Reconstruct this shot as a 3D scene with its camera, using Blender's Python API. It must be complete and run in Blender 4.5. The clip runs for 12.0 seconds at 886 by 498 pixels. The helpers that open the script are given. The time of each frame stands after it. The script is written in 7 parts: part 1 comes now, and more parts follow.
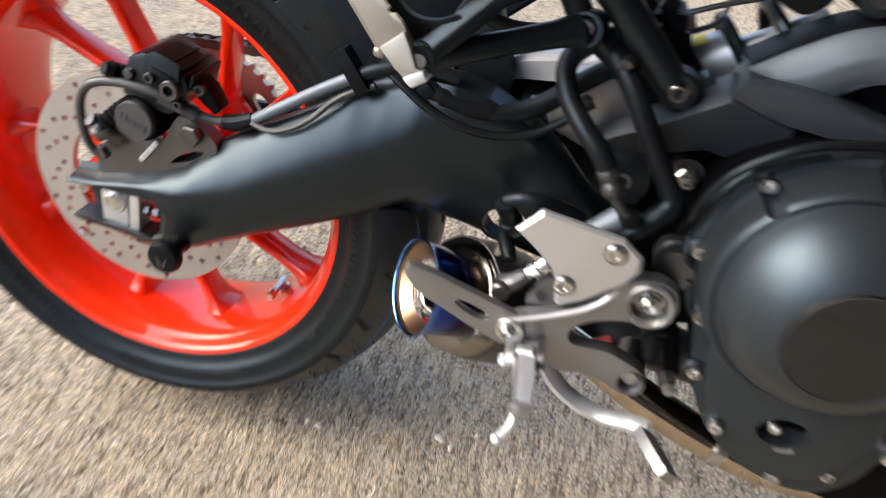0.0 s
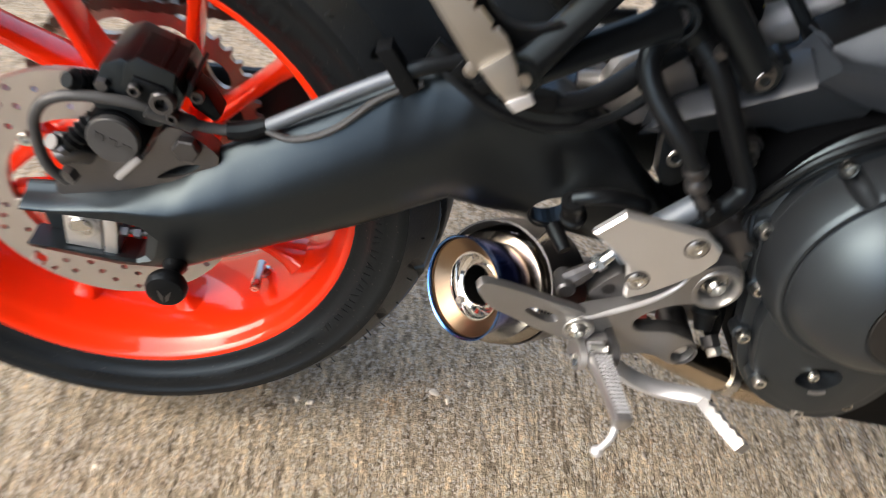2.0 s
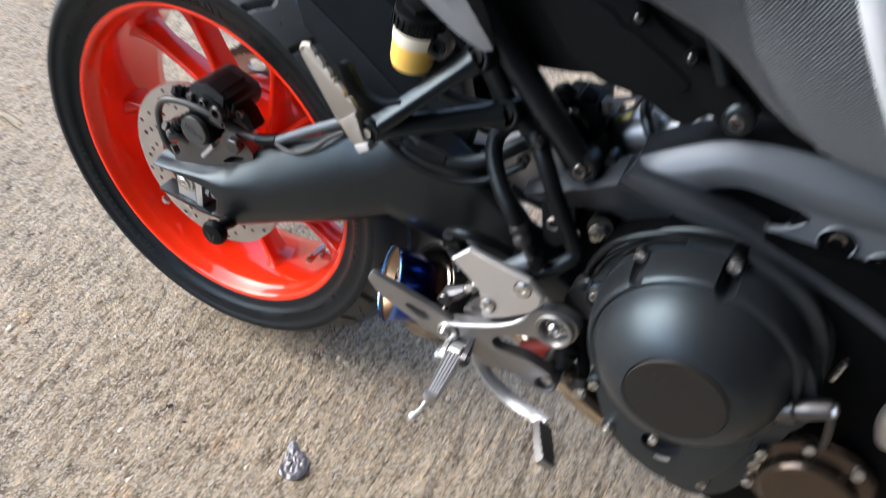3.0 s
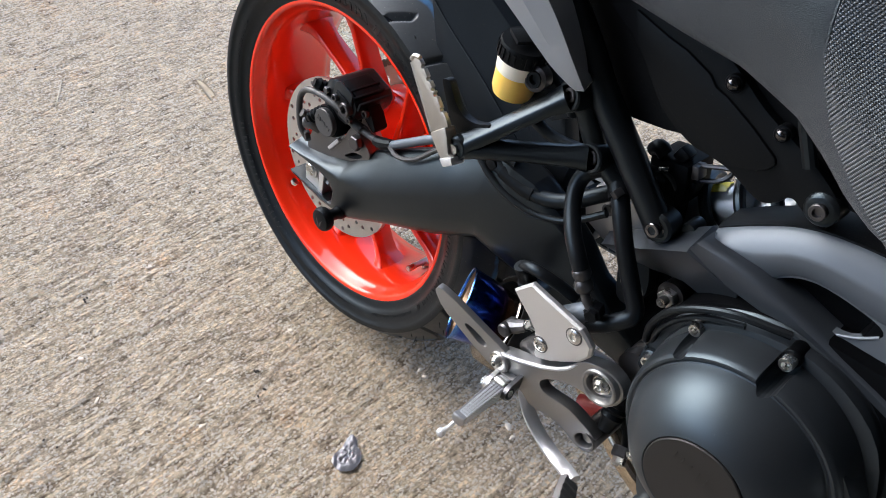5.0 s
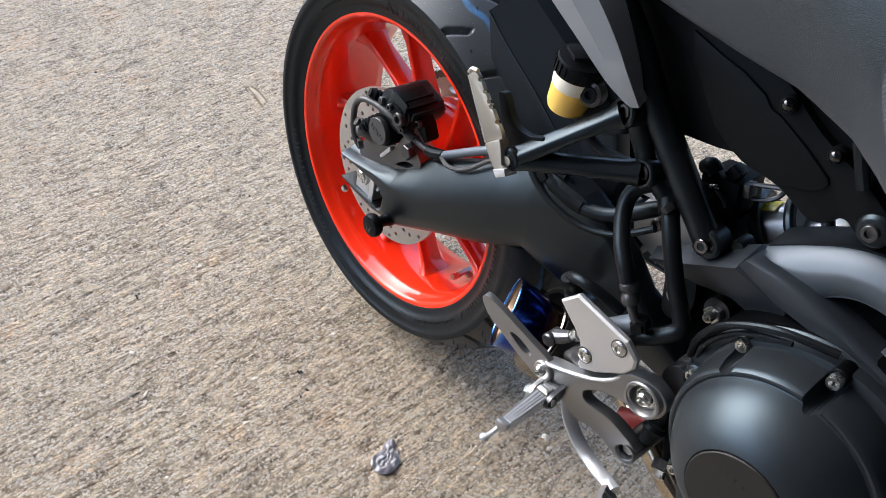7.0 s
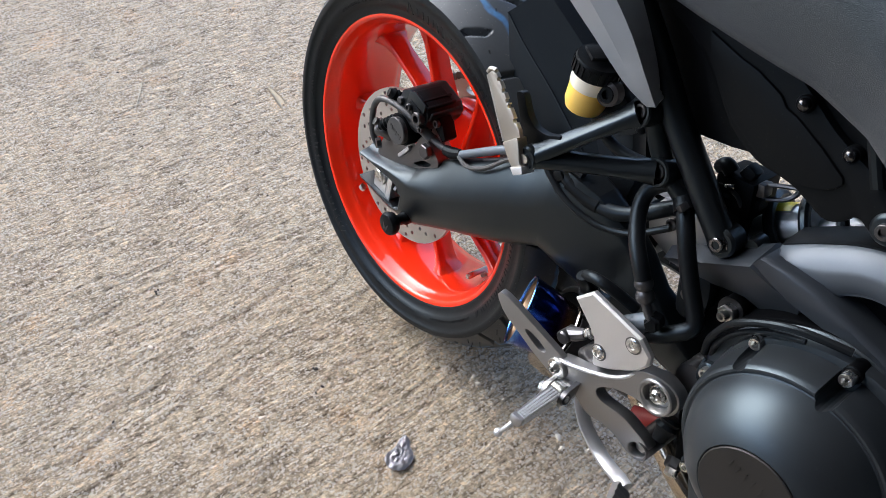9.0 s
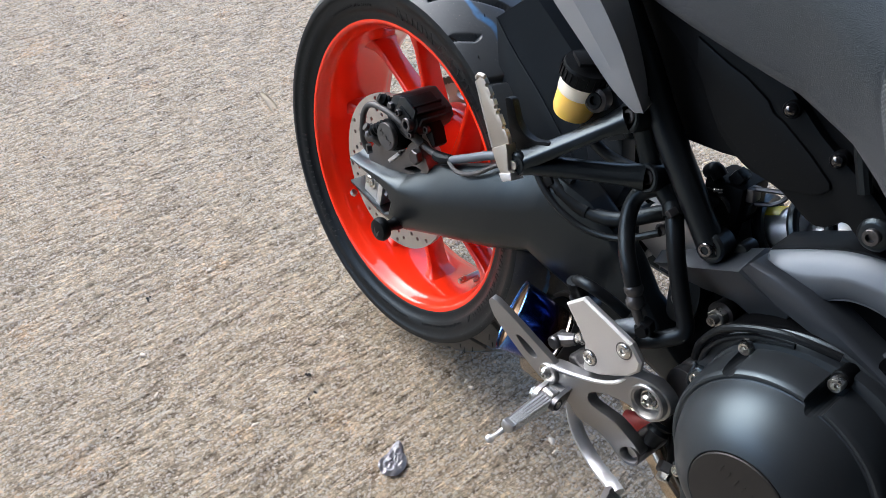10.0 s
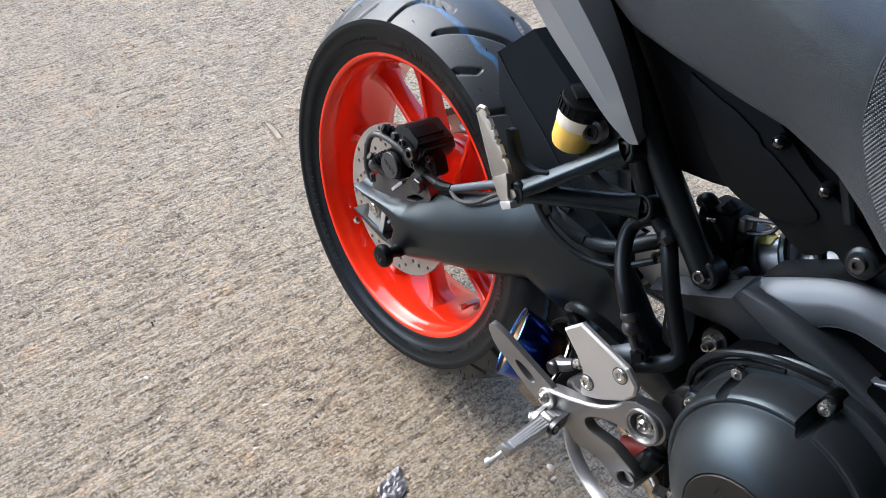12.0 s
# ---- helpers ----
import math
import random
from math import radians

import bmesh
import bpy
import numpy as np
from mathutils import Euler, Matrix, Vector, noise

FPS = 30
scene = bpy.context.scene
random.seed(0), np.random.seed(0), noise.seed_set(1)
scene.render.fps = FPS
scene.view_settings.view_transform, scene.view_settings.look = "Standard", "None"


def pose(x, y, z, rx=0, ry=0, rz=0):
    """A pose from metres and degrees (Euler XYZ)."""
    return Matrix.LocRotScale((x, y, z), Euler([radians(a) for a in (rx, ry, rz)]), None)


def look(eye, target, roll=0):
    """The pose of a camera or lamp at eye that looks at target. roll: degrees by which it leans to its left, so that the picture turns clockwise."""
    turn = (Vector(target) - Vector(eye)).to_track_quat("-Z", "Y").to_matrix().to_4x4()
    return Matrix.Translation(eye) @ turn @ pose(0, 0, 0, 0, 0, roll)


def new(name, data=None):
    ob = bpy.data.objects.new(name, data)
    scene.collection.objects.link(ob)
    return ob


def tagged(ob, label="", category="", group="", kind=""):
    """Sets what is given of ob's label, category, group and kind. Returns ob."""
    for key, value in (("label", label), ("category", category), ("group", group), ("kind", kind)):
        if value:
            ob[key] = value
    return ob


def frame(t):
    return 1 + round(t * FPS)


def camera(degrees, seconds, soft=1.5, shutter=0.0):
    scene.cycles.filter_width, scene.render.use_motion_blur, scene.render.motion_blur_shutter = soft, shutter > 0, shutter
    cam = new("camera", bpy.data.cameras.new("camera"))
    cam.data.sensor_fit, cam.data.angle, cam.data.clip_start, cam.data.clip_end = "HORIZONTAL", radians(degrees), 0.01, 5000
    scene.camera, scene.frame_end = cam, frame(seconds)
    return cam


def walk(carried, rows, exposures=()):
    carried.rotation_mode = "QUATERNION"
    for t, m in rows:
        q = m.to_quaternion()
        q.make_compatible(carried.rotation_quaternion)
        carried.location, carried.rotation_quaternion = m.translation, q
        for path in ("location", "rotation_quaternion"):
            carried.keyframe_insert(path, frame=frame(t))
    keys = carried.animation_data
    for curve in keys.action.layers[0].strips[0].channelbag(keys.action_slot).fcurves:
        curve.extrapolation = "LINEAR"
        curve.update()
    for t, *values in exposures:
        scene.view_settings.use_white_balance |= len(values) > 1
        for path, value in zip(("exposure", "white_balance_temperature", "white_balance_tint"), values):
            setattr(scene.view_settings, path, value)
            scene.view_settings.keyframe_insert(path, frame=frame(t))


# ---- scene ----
cam = camera(59.3, 12.0, soft=0.75, shutter=0.65)
PATH = [
    (0, (0.4436, -0.6568, 0.8612), (0.3090, 0.0891, 0.2089), 8.57),
    (0.5, (0.2497, -0.5238, 0.7843), (0.3016, 0.2145, 0.1118), 14.18),
    (1, (0.1533, -0.5118, 0.7371), (0.3974, 0.1737, 0.0511), 20.62),
    (1.5, (0.1386, -0.5116, 0.7498), (0.4293, 0.1459, 0.0546), 22.43),
    (2, (0.2209, -0.5514, 0.8840), (0.3457, 0.0931, 0.1297), 17.28),
    (2.5, (0.4533, -0.5895, 1.0195), (0.3175, 0.0070, 0.2285), 6.25),
    (3, (0.6301, -0.6327, 1.0856), (0.3500, -0.0400, 0.3304), 4.38),
    (3.2, (0.6670, -0.6319, 1.1071), (0.3448, -0.0335, 0.3735), 5.32),
    (4.8, (0.7346, -0.5828, 1.0850), (0.2524, -0.0912, 0.3598), 3.51),
    (5, (0.7341, -0.5849, 1.0850), (0.2520, -0.0972, 0.3572), 3.56),
    (5.5, (0.7287, -0.5965, 1.0882), (0.2335, -0.1174, 0.3635), 3.42),
    (6, (0.7313, -0.6062, 1.0927), (0.2209, -0.1344, 0.3737), 3.18),
    (6.5, (0.7309, -0.6094, 1.0907), (0.2146, -0.1444, 0.3715), 3.13),
    (7, (0.7349, -0.6100, 1.0960), (0.2160, -0.1474, 0.3771), 3.00),
    (9, (0.7445, -0.6237, 1.0978), (0.2109, -0.1707, 0.3836), 2.73),
    (9.5, (0.7433, -0.6206, 1.0995), (0.2109, -0.1668, 0.3849), 2.52),
    (10, (0.7442, -0.6157, 1.1016), (0.2135, -0.1579, 0.3883), 2.57),
    (10.5, (0.7427, -0.6182, 1.1058), (0.2045, -0.1575, 0.4001), 2.67),
    (11, (0.7523, -0.6267, 1.1213), (0.2032, -0.1567, 0.4302), 3.00),
    (11.5, (0.7569, -0.6278, 1.1186), (0.2029, -0.1525, 0.4352), 3.00),
    (12, (0.7590, -0.6288, 1.1147), (0.2059, -0.1556, 0.4290), 2.89),
]
# the clip's camera turns a little darker and warmer while it looks under the machine
EXPOSURE = [(0.0, 1.3, 6650, 10), (0.5, 1.25, 6850, 10), (1.0, 1.22, 7100, 10), (2.0, 1.18, 6950, 10), (2.5, 1.2, 6550, 10), (3.1, 1.1, 6150, 10), (12.0, 1.03, 6000, 10)]
walk(cam, [(t, look(eye, target, roll)) for t, eye, target, roll in PATH], EXPOSURE)

# ---- light: bright overcast day, coming in low under the edge of an open roof ----
world = bpy.data.worlds.new("world")
scene.world = world
world.use_nodes = True
wn, wl = world.node_tree.nodes, world.node_tree.links
sky = wn.new("ShaderNodeTexSky")
sky.sky_type, sky.sun_disc = "NISHITA", False
sky.sun_elevation, sky.sun_rotation = radians(36), radians(252)
sky.air_density, sky.dust_density, sky.ozone_density = 1.0, 3.0, 1.5
wl.new(sky.outputs[0], wn["Background"].inputs[0])
wn["Background"].inputs[1].default_value = 0.26
sun = new("sun", bpy.data.lights.new("sun", "SUN"))
sun.data.energy, sun.data.angle, sun.data.color = 1.3, radians(80), (0.96, 0.985, 1.0)
SUN_FROM = Vector((math.sin(radians(252)) * 0.809, math.cos(radians(252)) * 0.809, 0.588))
sun.matrix_world = look(SUN_FROM * 5, (0, 0, 0))


# ---- materials ----
def surf(name, col, rough=0.5, metal=0.0, var=0.12, vscale=18.0, grain=600.0, bump=0.05, rvar=0.12, coat=0.0, spec=0.5, stretch=(1, 1, 1), dust=0.0, tint=(1, 1, 1)):
    """A procedural surface: base colour with large and fine variation, uneven gloss, fine relief."""
    m = bpy.data.materials.new(name)
    m.use_nodes = True
    n, l = m.node_tree.nodes, m.node_tree.links
    b = n["Principled BSDF"]
    tc, mp = n.new("ShaderNodeTexCoord"), n.new("ShaderNodeMapping")
    mp.inputs["Scale"].default_value = stretch
    l.new(tc.outputs["Object"], mp.inputs["Vector"])
    big, fine = n.new("ShaderNodeTexNoise"), n.new("ShaderNodeTexNoise")
    big.inputs["Scale"].default_value, big.inputs["Detail"].default_value = vscale, 5
    fine.inputs["Scale"].default_value, fine.inputs["Detail"].default_value = grain, 3
    for t in (big, fine):
        l.new(mp.outputs[0], t.inputs["Vector"])
    mix = n.new("ShaderNodeMixRGB")
    mix.inputs[1].default_value = (*[c * (1 - var) for c in col], 1)
    mix.inputs[2].default_value = (*[min(1, c * (1 + var)) for c in col], 1)
    add = n.new("ShaderNodeMath")
    add.operation = "MULTIPLY_ADD"
    add.inputs[1].default_value, add.inputs[2].default_value = 0.4, 0.0
    l.new(fine.outputs["Fac"], add.inputs[0])
    sm = n.new("ShaderNodeMath")
    sm.operation = "MULTIPLY_ADD"
    sm.inputs[1].default_value = 0.6
    l.new(big.outputs["Fac"], sm.inputs[0])
    l.new(add.outputs[0], sm.inputs[2])
    l.new(sm.outputs[0], mix.inputs[0])
    out = mix.outputs[0]
    if dust:
        speck, ramp, dm = n.new("ShaderNodeTexVoronoi"), n.new("ShaderNodeValToRGB"), n.new("ShaderNodeMixRGB")
        speck.inputs["Scale"].default_value = 170
        ramp.color_ramp.elements[0].position, ramp.color_ramp.elements[0].color = 0.05, (dust, dust, dust, 1)
        ramp.color_ramp.elements[1].position, ramp.color_ramp.elements[1].color = 0.12, (0, 0, 0, 1)
        l.new(tc.outputs["Object"], speck.inputs["Vector"])
        l.new(speck.outputs["Distance"], ramp.inputs[0])
        l.new(ramp.outputs[0], dm.inputs[0])
        l.new(out, dm.inputs[1])
        dm.inputs[2].default_value = (0.3, 0.28, 0.25, 1)
        out = dm.outputs[0]
    l.new(out, b.inputs["Base Color"])
    rr = n.new("ShaderNodeMapRange")
    rr.inputs["To Min"].default_value, rr.inputs["To Max"].default_value = max(0.02, rough - rvar), min(1, rough + rvar)
    l.new(big.outputs["Fac"], rr.inputs["Value"])
    l.new(rr.outputs[0], b.inputs["Roughness"])
    b.inputs["Metallic"].default_value = metal
    b.inputs["Coat Weight"].default_value, b.inputs["Coat Roughness"].default_value = coat, 0.05
    b.inputs["Specular IOR Level"].default_value = spec
    b.inputs["Specular Tint"].default_value = (*tint, 1)
    if bump:
        bp = n.new("ShaderNodeBump")
        bp.inputs["Strength"].default_value, bp.inputs["Distance"].default_value = bump, 0.001
        l.new(fine.outputs["Fac"], bp.inputs["Height"])
        l.new(bp.outputs[0], b.inputs["Normal"])
    return m


RED = surf("red_paint", (0.84, 0.03, 0.0045), 0.36, 0.0, 0.05, 9, 500, 0.015, 0.05, coat=0.9, spec=0.12)
RUBBER = surf("tyre_rubber", (0.007, 0.0073, 0.008), 0.42, 0.0, 0.3, 25, 350, 0.15, 0.1, spec=0.25, dust=0.25, tint=(0.64, 0.85, 1.0))
HOSE = surf("rubber_hose", (0.006, 0.0062, 0.007), 0.38, 0.0, 0.2, 40, 700, 0.06, 0.08, spec=0.3, tint=(0.64, 0.85, 1.0))
SATIN = surf("satin_black_paint", (0.005, 0.0053, 0.006), 0.34, 0.0, 0.2, 14, 1400, 0.04, 0.04, spec=0.55, dust=0.05, tint=(0.64, 0.85, 1.0))
PLASTIC = surf("black_plastic", (0.0045, 0.0045, 0.005), 0.42, 0.0, 0.2, 20, 900, 0.1, 0.08, spec=0.15, dust=0.07, tint=(0.64, 0.85, 1.0))
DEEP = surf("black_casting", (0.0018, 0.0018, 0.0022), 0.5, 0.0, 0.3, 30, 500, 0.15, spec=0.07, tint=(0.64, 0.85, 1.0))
ENGINE = surf("matt_dark_engine_paint", (0.013, 0.0145, 0.017), 0.4, 0.0, 0.12, 12, 1500, 0.05, 0.05, spec=0.75, dust=0.05, tint=(0.64, 0.85, 1.0))
# near-black soot; also stands in for shade inside holes
SOOT_SHADE = surf("soot_and_hole_shade", (0.002, 0.002, 0.002), 0.9, 0.0, 0.2, 40, 500, 0.1, spec=0.05)
DARKALU = surf("grey_cast_bracket", (0.14, 0.14, 0.145), 0.32, 0.85, 0.2, 25, 900, 0.12, 0.1)
HUGGER = surf("grey_black_plastic", (0.006, 0.0072, 0.0095), 0.42, 0.0, 0.2, 20, 900, 0.08, 0.08, spec=0.3, dust=0.06, tint=(0.64, 0.85, 1.0))
DOME = surf("glossy_black", (0.004, 0.004, 0.005), 0.12, 0.0, 0.1, 30, 500, 0.0, 0.04, spec=1.0)
# frame paint darkened for side-facing parts; their shade is in the colour
FRAME_SHADED = surf("shaded_frame_paint", (0.043, 0.052, 0.065), 0.38, 0.5, 0.1, 12, 1600, 0.05, 0.06)
BOLTSTEEL = surf("blackened_bolt_steel", (0.15, 0.155, 0.17), 0.2, 1.0, 0.1, 60, 900, 0.03)
SHOCKALU = surf("grey_shock_body", (0.62, 0.64, 0.66), 0.36, 0.6, 0.1, 25, 1200, 0.06, 0.08)
CAPDARK = surf("dark_grained_cap", (0.008, 0.008, 0.008), 0.55, 0.0, 0.1, 20, 1200, 0.25)
FRAME = surf("grey_frame_paint", (0.112, 0.134, 0.162), 0.5, 0.45, 0.08, 12, 1600, 0.05, 0.05)
SILVER = surf("satin_aluminium", (0.66, 0.665, 0.67), 0.42, 0.9, 0.08, 15, 1800, 0.05, 0.08)
PEGALU = surf("warm_bare_aluminium", (0.38, 0.36, 0.325), 0.45, 0.85, 0.1, 25, 1200, 0.08, 0.08)
BLADE = surf("dull_forged_aluminium", (0.315, 0.318, 0.322), 0.4, 0.85, 0.1, 25, 900, 0.08, 0.08)
CASTALU = surf("cast_aluminium", (0.42, 0.42, 0.42), 0.42, 0.9, 0.12, 25, 900, 0.12, 0.1)
BRIGHT = surf("machined_aluminium", (0.64, 0.655, 0.68), 0.42, 0.7, 0.08, 30, 900, 0.06, 0.08)
STEEL = surf("zinc_steel", (0.62, 0.62, 0.6), 0.28, 1.0, 0.12, 60, 900, 0.05)
DARKSTEEL = surf("dark_steel", (0.1, 0.1, 0.105), 0.4, 0.9, 0.15, 60, 900, 0.06)
DISC = surf("brake_disc_steel", (0.52, 0.5, 0.48), 0.34, 0.9, 0.08, 30, 800, 0.05, 0.06)
CHROME = surf("polished_steel", (0.75, 0.74, 0.72), 0.1, 1.0, 0.05, 20, 500, 0.01, 0.04)
CANSTEEL = surf("browned_polished_steel", (0.26, 0.235, 0.2), 0.14, 1.0, 0.12, 30, 700, 0.02, 0.05)
TITAN = surf("heat_tinted_titanium", (0.26, 0.18, 0.115), 0.3, 1.0, 0.15, 25, 700, 0.05, 0.06)
GOLDPIPE = surf("heat_browned_pipe", (0.56, 0.47, 0.36), 0.16, 1.0, 0.18, 30, 700, 0.04, 0.06)
# brown in the colour imitates the ground mirrored in the round cover
BROWNREFLECT = surf("ground_reflecting_cover", (0.1, 0.078, 0.062), 0.2, 0.8, 0.1, 20, 1200, 0.05)
GREYPANEL = surf("grey_body_paint", (0.25, 0.275, 0.305), 0.36, 0.25, 0.05, 8, 1800, 0.03, 0.05)
YELLOW = surf("yellow_fluid", (0.98, 0.64, 0.15), 0.3, 0.0, 0.06, 20, 500, 0.01, 0.05)
YELLOW.node_tree.nodes["Principled BSDF"].inputs["Subsurface Weight"].default_value = 0.6
YELLOW.node_tree.nodes["Principled BSDF"].inputs["Subsurface Radius"].default_value = (0.02, 0.015, 0.006)
MILKY = surf("milky_plastic", (0.85, 0.82, 0.7), 0.35, 0.0, 0.04, 20, 500, 0.01, 0.05)
TRIMPALE = surf("pale_trim", (0.5, 0.54, 0.59), 0.6, 0.0, 0.04, 10, 900, 0.05)
GREYHOSE = surf("grey_rubber_sleeve", (0.045, 0.047, 0.05), 0.42, 0.0, 0.15, 40, 900, 0.06, spec=0.45)
LABELYELLOW = surf("yellow_label", (0.75, 0.6, 0.02), 0.4, 0.0, 0.08, 40, 500, 0.01)
BOOTRED = surf("red_rubber", (0.25, 0.02, 0.015), 0.5, 0.0, 0.15, 60, 500, 0.05)
SPROCKET = surf("sprocket_steel", (0.42, 0.36, 0.3), 0.35, 0.9, 0.15, 40, 700, 0.05)
CHAINM = surf("oily_chain_steel", (0.12, 0.1, 0.08), 0.4, 0.85, 0.3, 90, 700, 0.1)
FOIL = surf("crumpled_foil", (0.4, 0.4, 0.43), 0.4, 0.55, 0.3, 60, 300, 0.4)
LEAFM = surf("dry_leaf", (0.56, 0.48, 0.35), 0.6, 0.0, 0.2, 60, 400, 0.3)
STRAWM = surf("dry_straw", (0.55, 0.5, 0.38), 0.6, 0.0, 0.15, 60, 400, 0.2)
STONE = surf("pale_stone", (0.47, 0.41, 0.33), 0.55, 0.0, 0.25, 120, 900, 0.3)
CRUMB = surf("dark_grit", (0.03, 0.027, 0.024), 0.8, 0.0, 0.3, 120, 900, 0.4)


def per_piece(m, spread):
    """Gives each separate pebble of a joined mesh its own tone."""
    n, l = m.node_tree.nodes, m.node_tree.links
    b = n["Principled BSDF"]
    old = b.inputs["Base Color"].links[0].from_socket
    g, hs = n.new("ShaderNodeNewGeometry"), n.new("ShaderNodeHueSaturation")
    mr = n.new("ShaderNodeMapRange")
    mr.inputs["To Min"].default_value, mr.inputs["To Max"].default_value = 1 - spread, 1 + spread
    l.new(g.outputs["Random Per Island"], mr.inputs["Value"])
    l.new(mr.outputs[0], hs.inputs["Value"])
    l.new(old, hs.inputs["Color"])
    l.new(hs.outputs[0], b.inputs["Base Color"])


per_piece(STONE, 0.4)


def heat_blue():
    """Titanium tinted by heat: violet and blue at the rim, straw and bare metal further along the can."""
    m = surf("heat_blued_titanium", (0.1, 0.16, 0.5), 0.2, 1.0, 0.1, 25, 700, 0.03, 0.05)
    n, l = m.node_tree.nodes, m.node_tree.links
    b = n["Principled BSDF"]
    tc, mp, sx = n.new("ShaderNodeTexCoord"), n.new("ShaderNodeMapping"), n.new("ShaderNodeSeparateXYZ")
    rot = EX_AXIS.to_track_quat("Z", "Y").inverted().to_euler()
    mp.inputs["Rotation"].default_value = rot
    l.new(tc.outputs["Object"], mp.inputs["Vector"])
    l.new(mp.outputs[0], sx.inputs[0])
    z0 = (EX_AXIS.to_track_quat("Z", "Y").inverted() @ EX).z
    mr, ramp = n.new("ShaderNodeMapRange"), n.new("ShaderNodeValToRGB")
    mr.inputs["From Min"].default_value, mr.inputs["From Max"].default_value = z0, z0 - 0.06
    l.new(sx.outputs[2], mr.inputs["Value"])
    e = ramp.color_ramp.elements
    e[0].position, e[0].color = 0.0, (0.12, 0.3, 0.75, 1)
    e[1].position, e[1].color = 1.0, (0.3, 0.2, 0.12, 1)
    for p, c in ((0.1, (0.03, 0.08, 0.42, 1)), (0.45, (0.012, 0.03, 0.22, 1)), (0.7, (0.04, 0.015, 0.12, 1)), (0.85, (0.2, 0.1, 0.07, 1))):
        k = e.new(p)
        k.color = c
    l.new(mr.outputs[0], ramp.inputs[0])
    l.new(ramp.outputs[0], b.inputs["Base Color"])
    return m


def tread_rubber():
    """Scuffed tyre rubber with a blue factory paint line round the tread."""
    m = surf("tread_rubber", (0.026, 0.03, 0.034), 0.42, 0.0, 0.35, 30, 260, 0.2, 0.1, spec=0.5, dust=0.35, tint=(0.85, 0.93, 1.0))
    n, l = m.node_tree.nodes, m.node_tree.links
    b = n["Principled BSDF"]
    old = b.inputs["Base Color"].links[0].from_socket
    tc, sx = n.new("ShaderNodeTexCoord"), n.new("ShaderNodeSeparateXYZ")
    l.new(tc.outputs["Object"], sx.inputs[0])
    nz = n.new("ShaderNodeTexNoise")
    nz.inputs["Scale"].default_value = 22
    l.new(tc.outputs["Object"], nz.inputs["Vector"])
    w = n.new("ShaderNodeMath")
    w.operation = "MULTIPLY_ADD"
    w.inputs[1].default_value, w.inputs[2].default_value = 0.016, 0.0445
    l.new(nz.outputs["Fac"], w.inputs[0])
    s = n.new("ShaderNodeMath")
    s.operation = "ADD"
    l.new(sx.outputs[1], s.inputs[0])
    l.new(w.outputs[0], s.inputs[1])
    a = n.new("ShaderNodeMath")
    a.operation = "ABSOLUTE"
    l.new(s.outputs[0], a.inputs[0])
    r = n.new("ShaderNodeMapRange")
    r.inputs["From Min"].default_value, r.inputs["From Max"].default_value = 0.0015, 0.0042
    r.inputs["To Min"].default_value, r.inputs["To Max"].default_value = 0.85, 0.0
    l.new(a.outputs[0], r.inputs["Value"])
    fade = n.new("ShaderNodeTexNoise")
    fade.inputs["Scale"].default_value = 90
    l.new(tc.outputs["Object"], fade.inputs["Vector"])
    f = n.new("ShaderNodeMath")
    f.operation = "MULTIPLY"
    l.new(r.outputs[0], f.inputs[0])
    l.new(fade.outputs["Fac"], f.inputs[1])
    mx = n.new("ShaderNodeMixRGB")
    mx.inputs[2].default_value = (0.05, 0.22, 0.5, 1)
    l.new(f.outputs[0], mx.inputs[0])
    l.new(old, mx.inputs[1])
    l.new(mx.outputs[0], b.inputs["Base Color"])
    return m


def seat_vinyl(name, weave):
    """Grained dark grey vinyl; weave: with a fine diagonal cord pattern."""
    m = surf(name, (0.17, 0.19, 0.215) if weave else (0.023, 0.028, 0.036), 0.42, 0.0, 0.2, 12, 1500, 1.0, 0.1, spec=0.55, tint=(0.66, 0.86, 1.0))
    n, l = m.node_tree.nodes, m.node_tree.links
    n["Principled BSDF"].inputs["Sheen Weight"].default_value = 0.15
    if weave:
        tc, wv = n.new("ShaderNodeTexCoord"), n.new("ShaderNodeTexWave")
        mp = n.new("ShaderNodeMapping")
        mp.inputs["Rotation"].default_value = (0, radians(-24), 0)
        wv.bands_direction, wv.inputs["Scale"].default_value = "Z", 200
        wx, mul = n.new("ShaderNodeTexWave"), n.new("ShaderNodeMath")
        wx.bands_direction, wx.inputs["Scale"].default_value = "X", 120
        mul.operation = "MULTIPLY"
        l.new(tc.outputs["Object"], mp.inputs["Vector"])
        for w in (wv, wx):
            l.new(mp.outputs[0], w.inputs["Vector"])
        l.new(wv.outputs["Fac"], mul.inputs[0])
        l.new(wx.outputs["Fac"], mul.inputs[1])
        bp = [x for x in n if x.type == "BUMP"][0]
        bp.inputs["Strength"].default_value, bp.inputs["Distance"].default_value = 1.0, 0.0015
        l.new(mul.outputs[0], bp.inputs["Height"])
        # the base colour is darker between the raised cords
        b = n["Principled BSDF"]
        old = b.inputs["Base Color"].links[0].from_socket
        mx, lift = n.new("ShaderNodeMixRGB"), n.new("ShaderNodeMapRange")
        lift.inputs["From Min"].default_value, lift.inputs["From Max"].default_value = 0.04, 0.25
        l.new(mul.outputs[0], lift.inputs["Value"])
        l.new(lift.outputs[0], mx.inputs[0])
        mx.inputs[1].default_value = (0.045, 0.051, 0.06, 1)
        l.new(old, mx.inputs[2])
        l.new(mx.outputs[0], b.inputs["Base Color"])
    return m


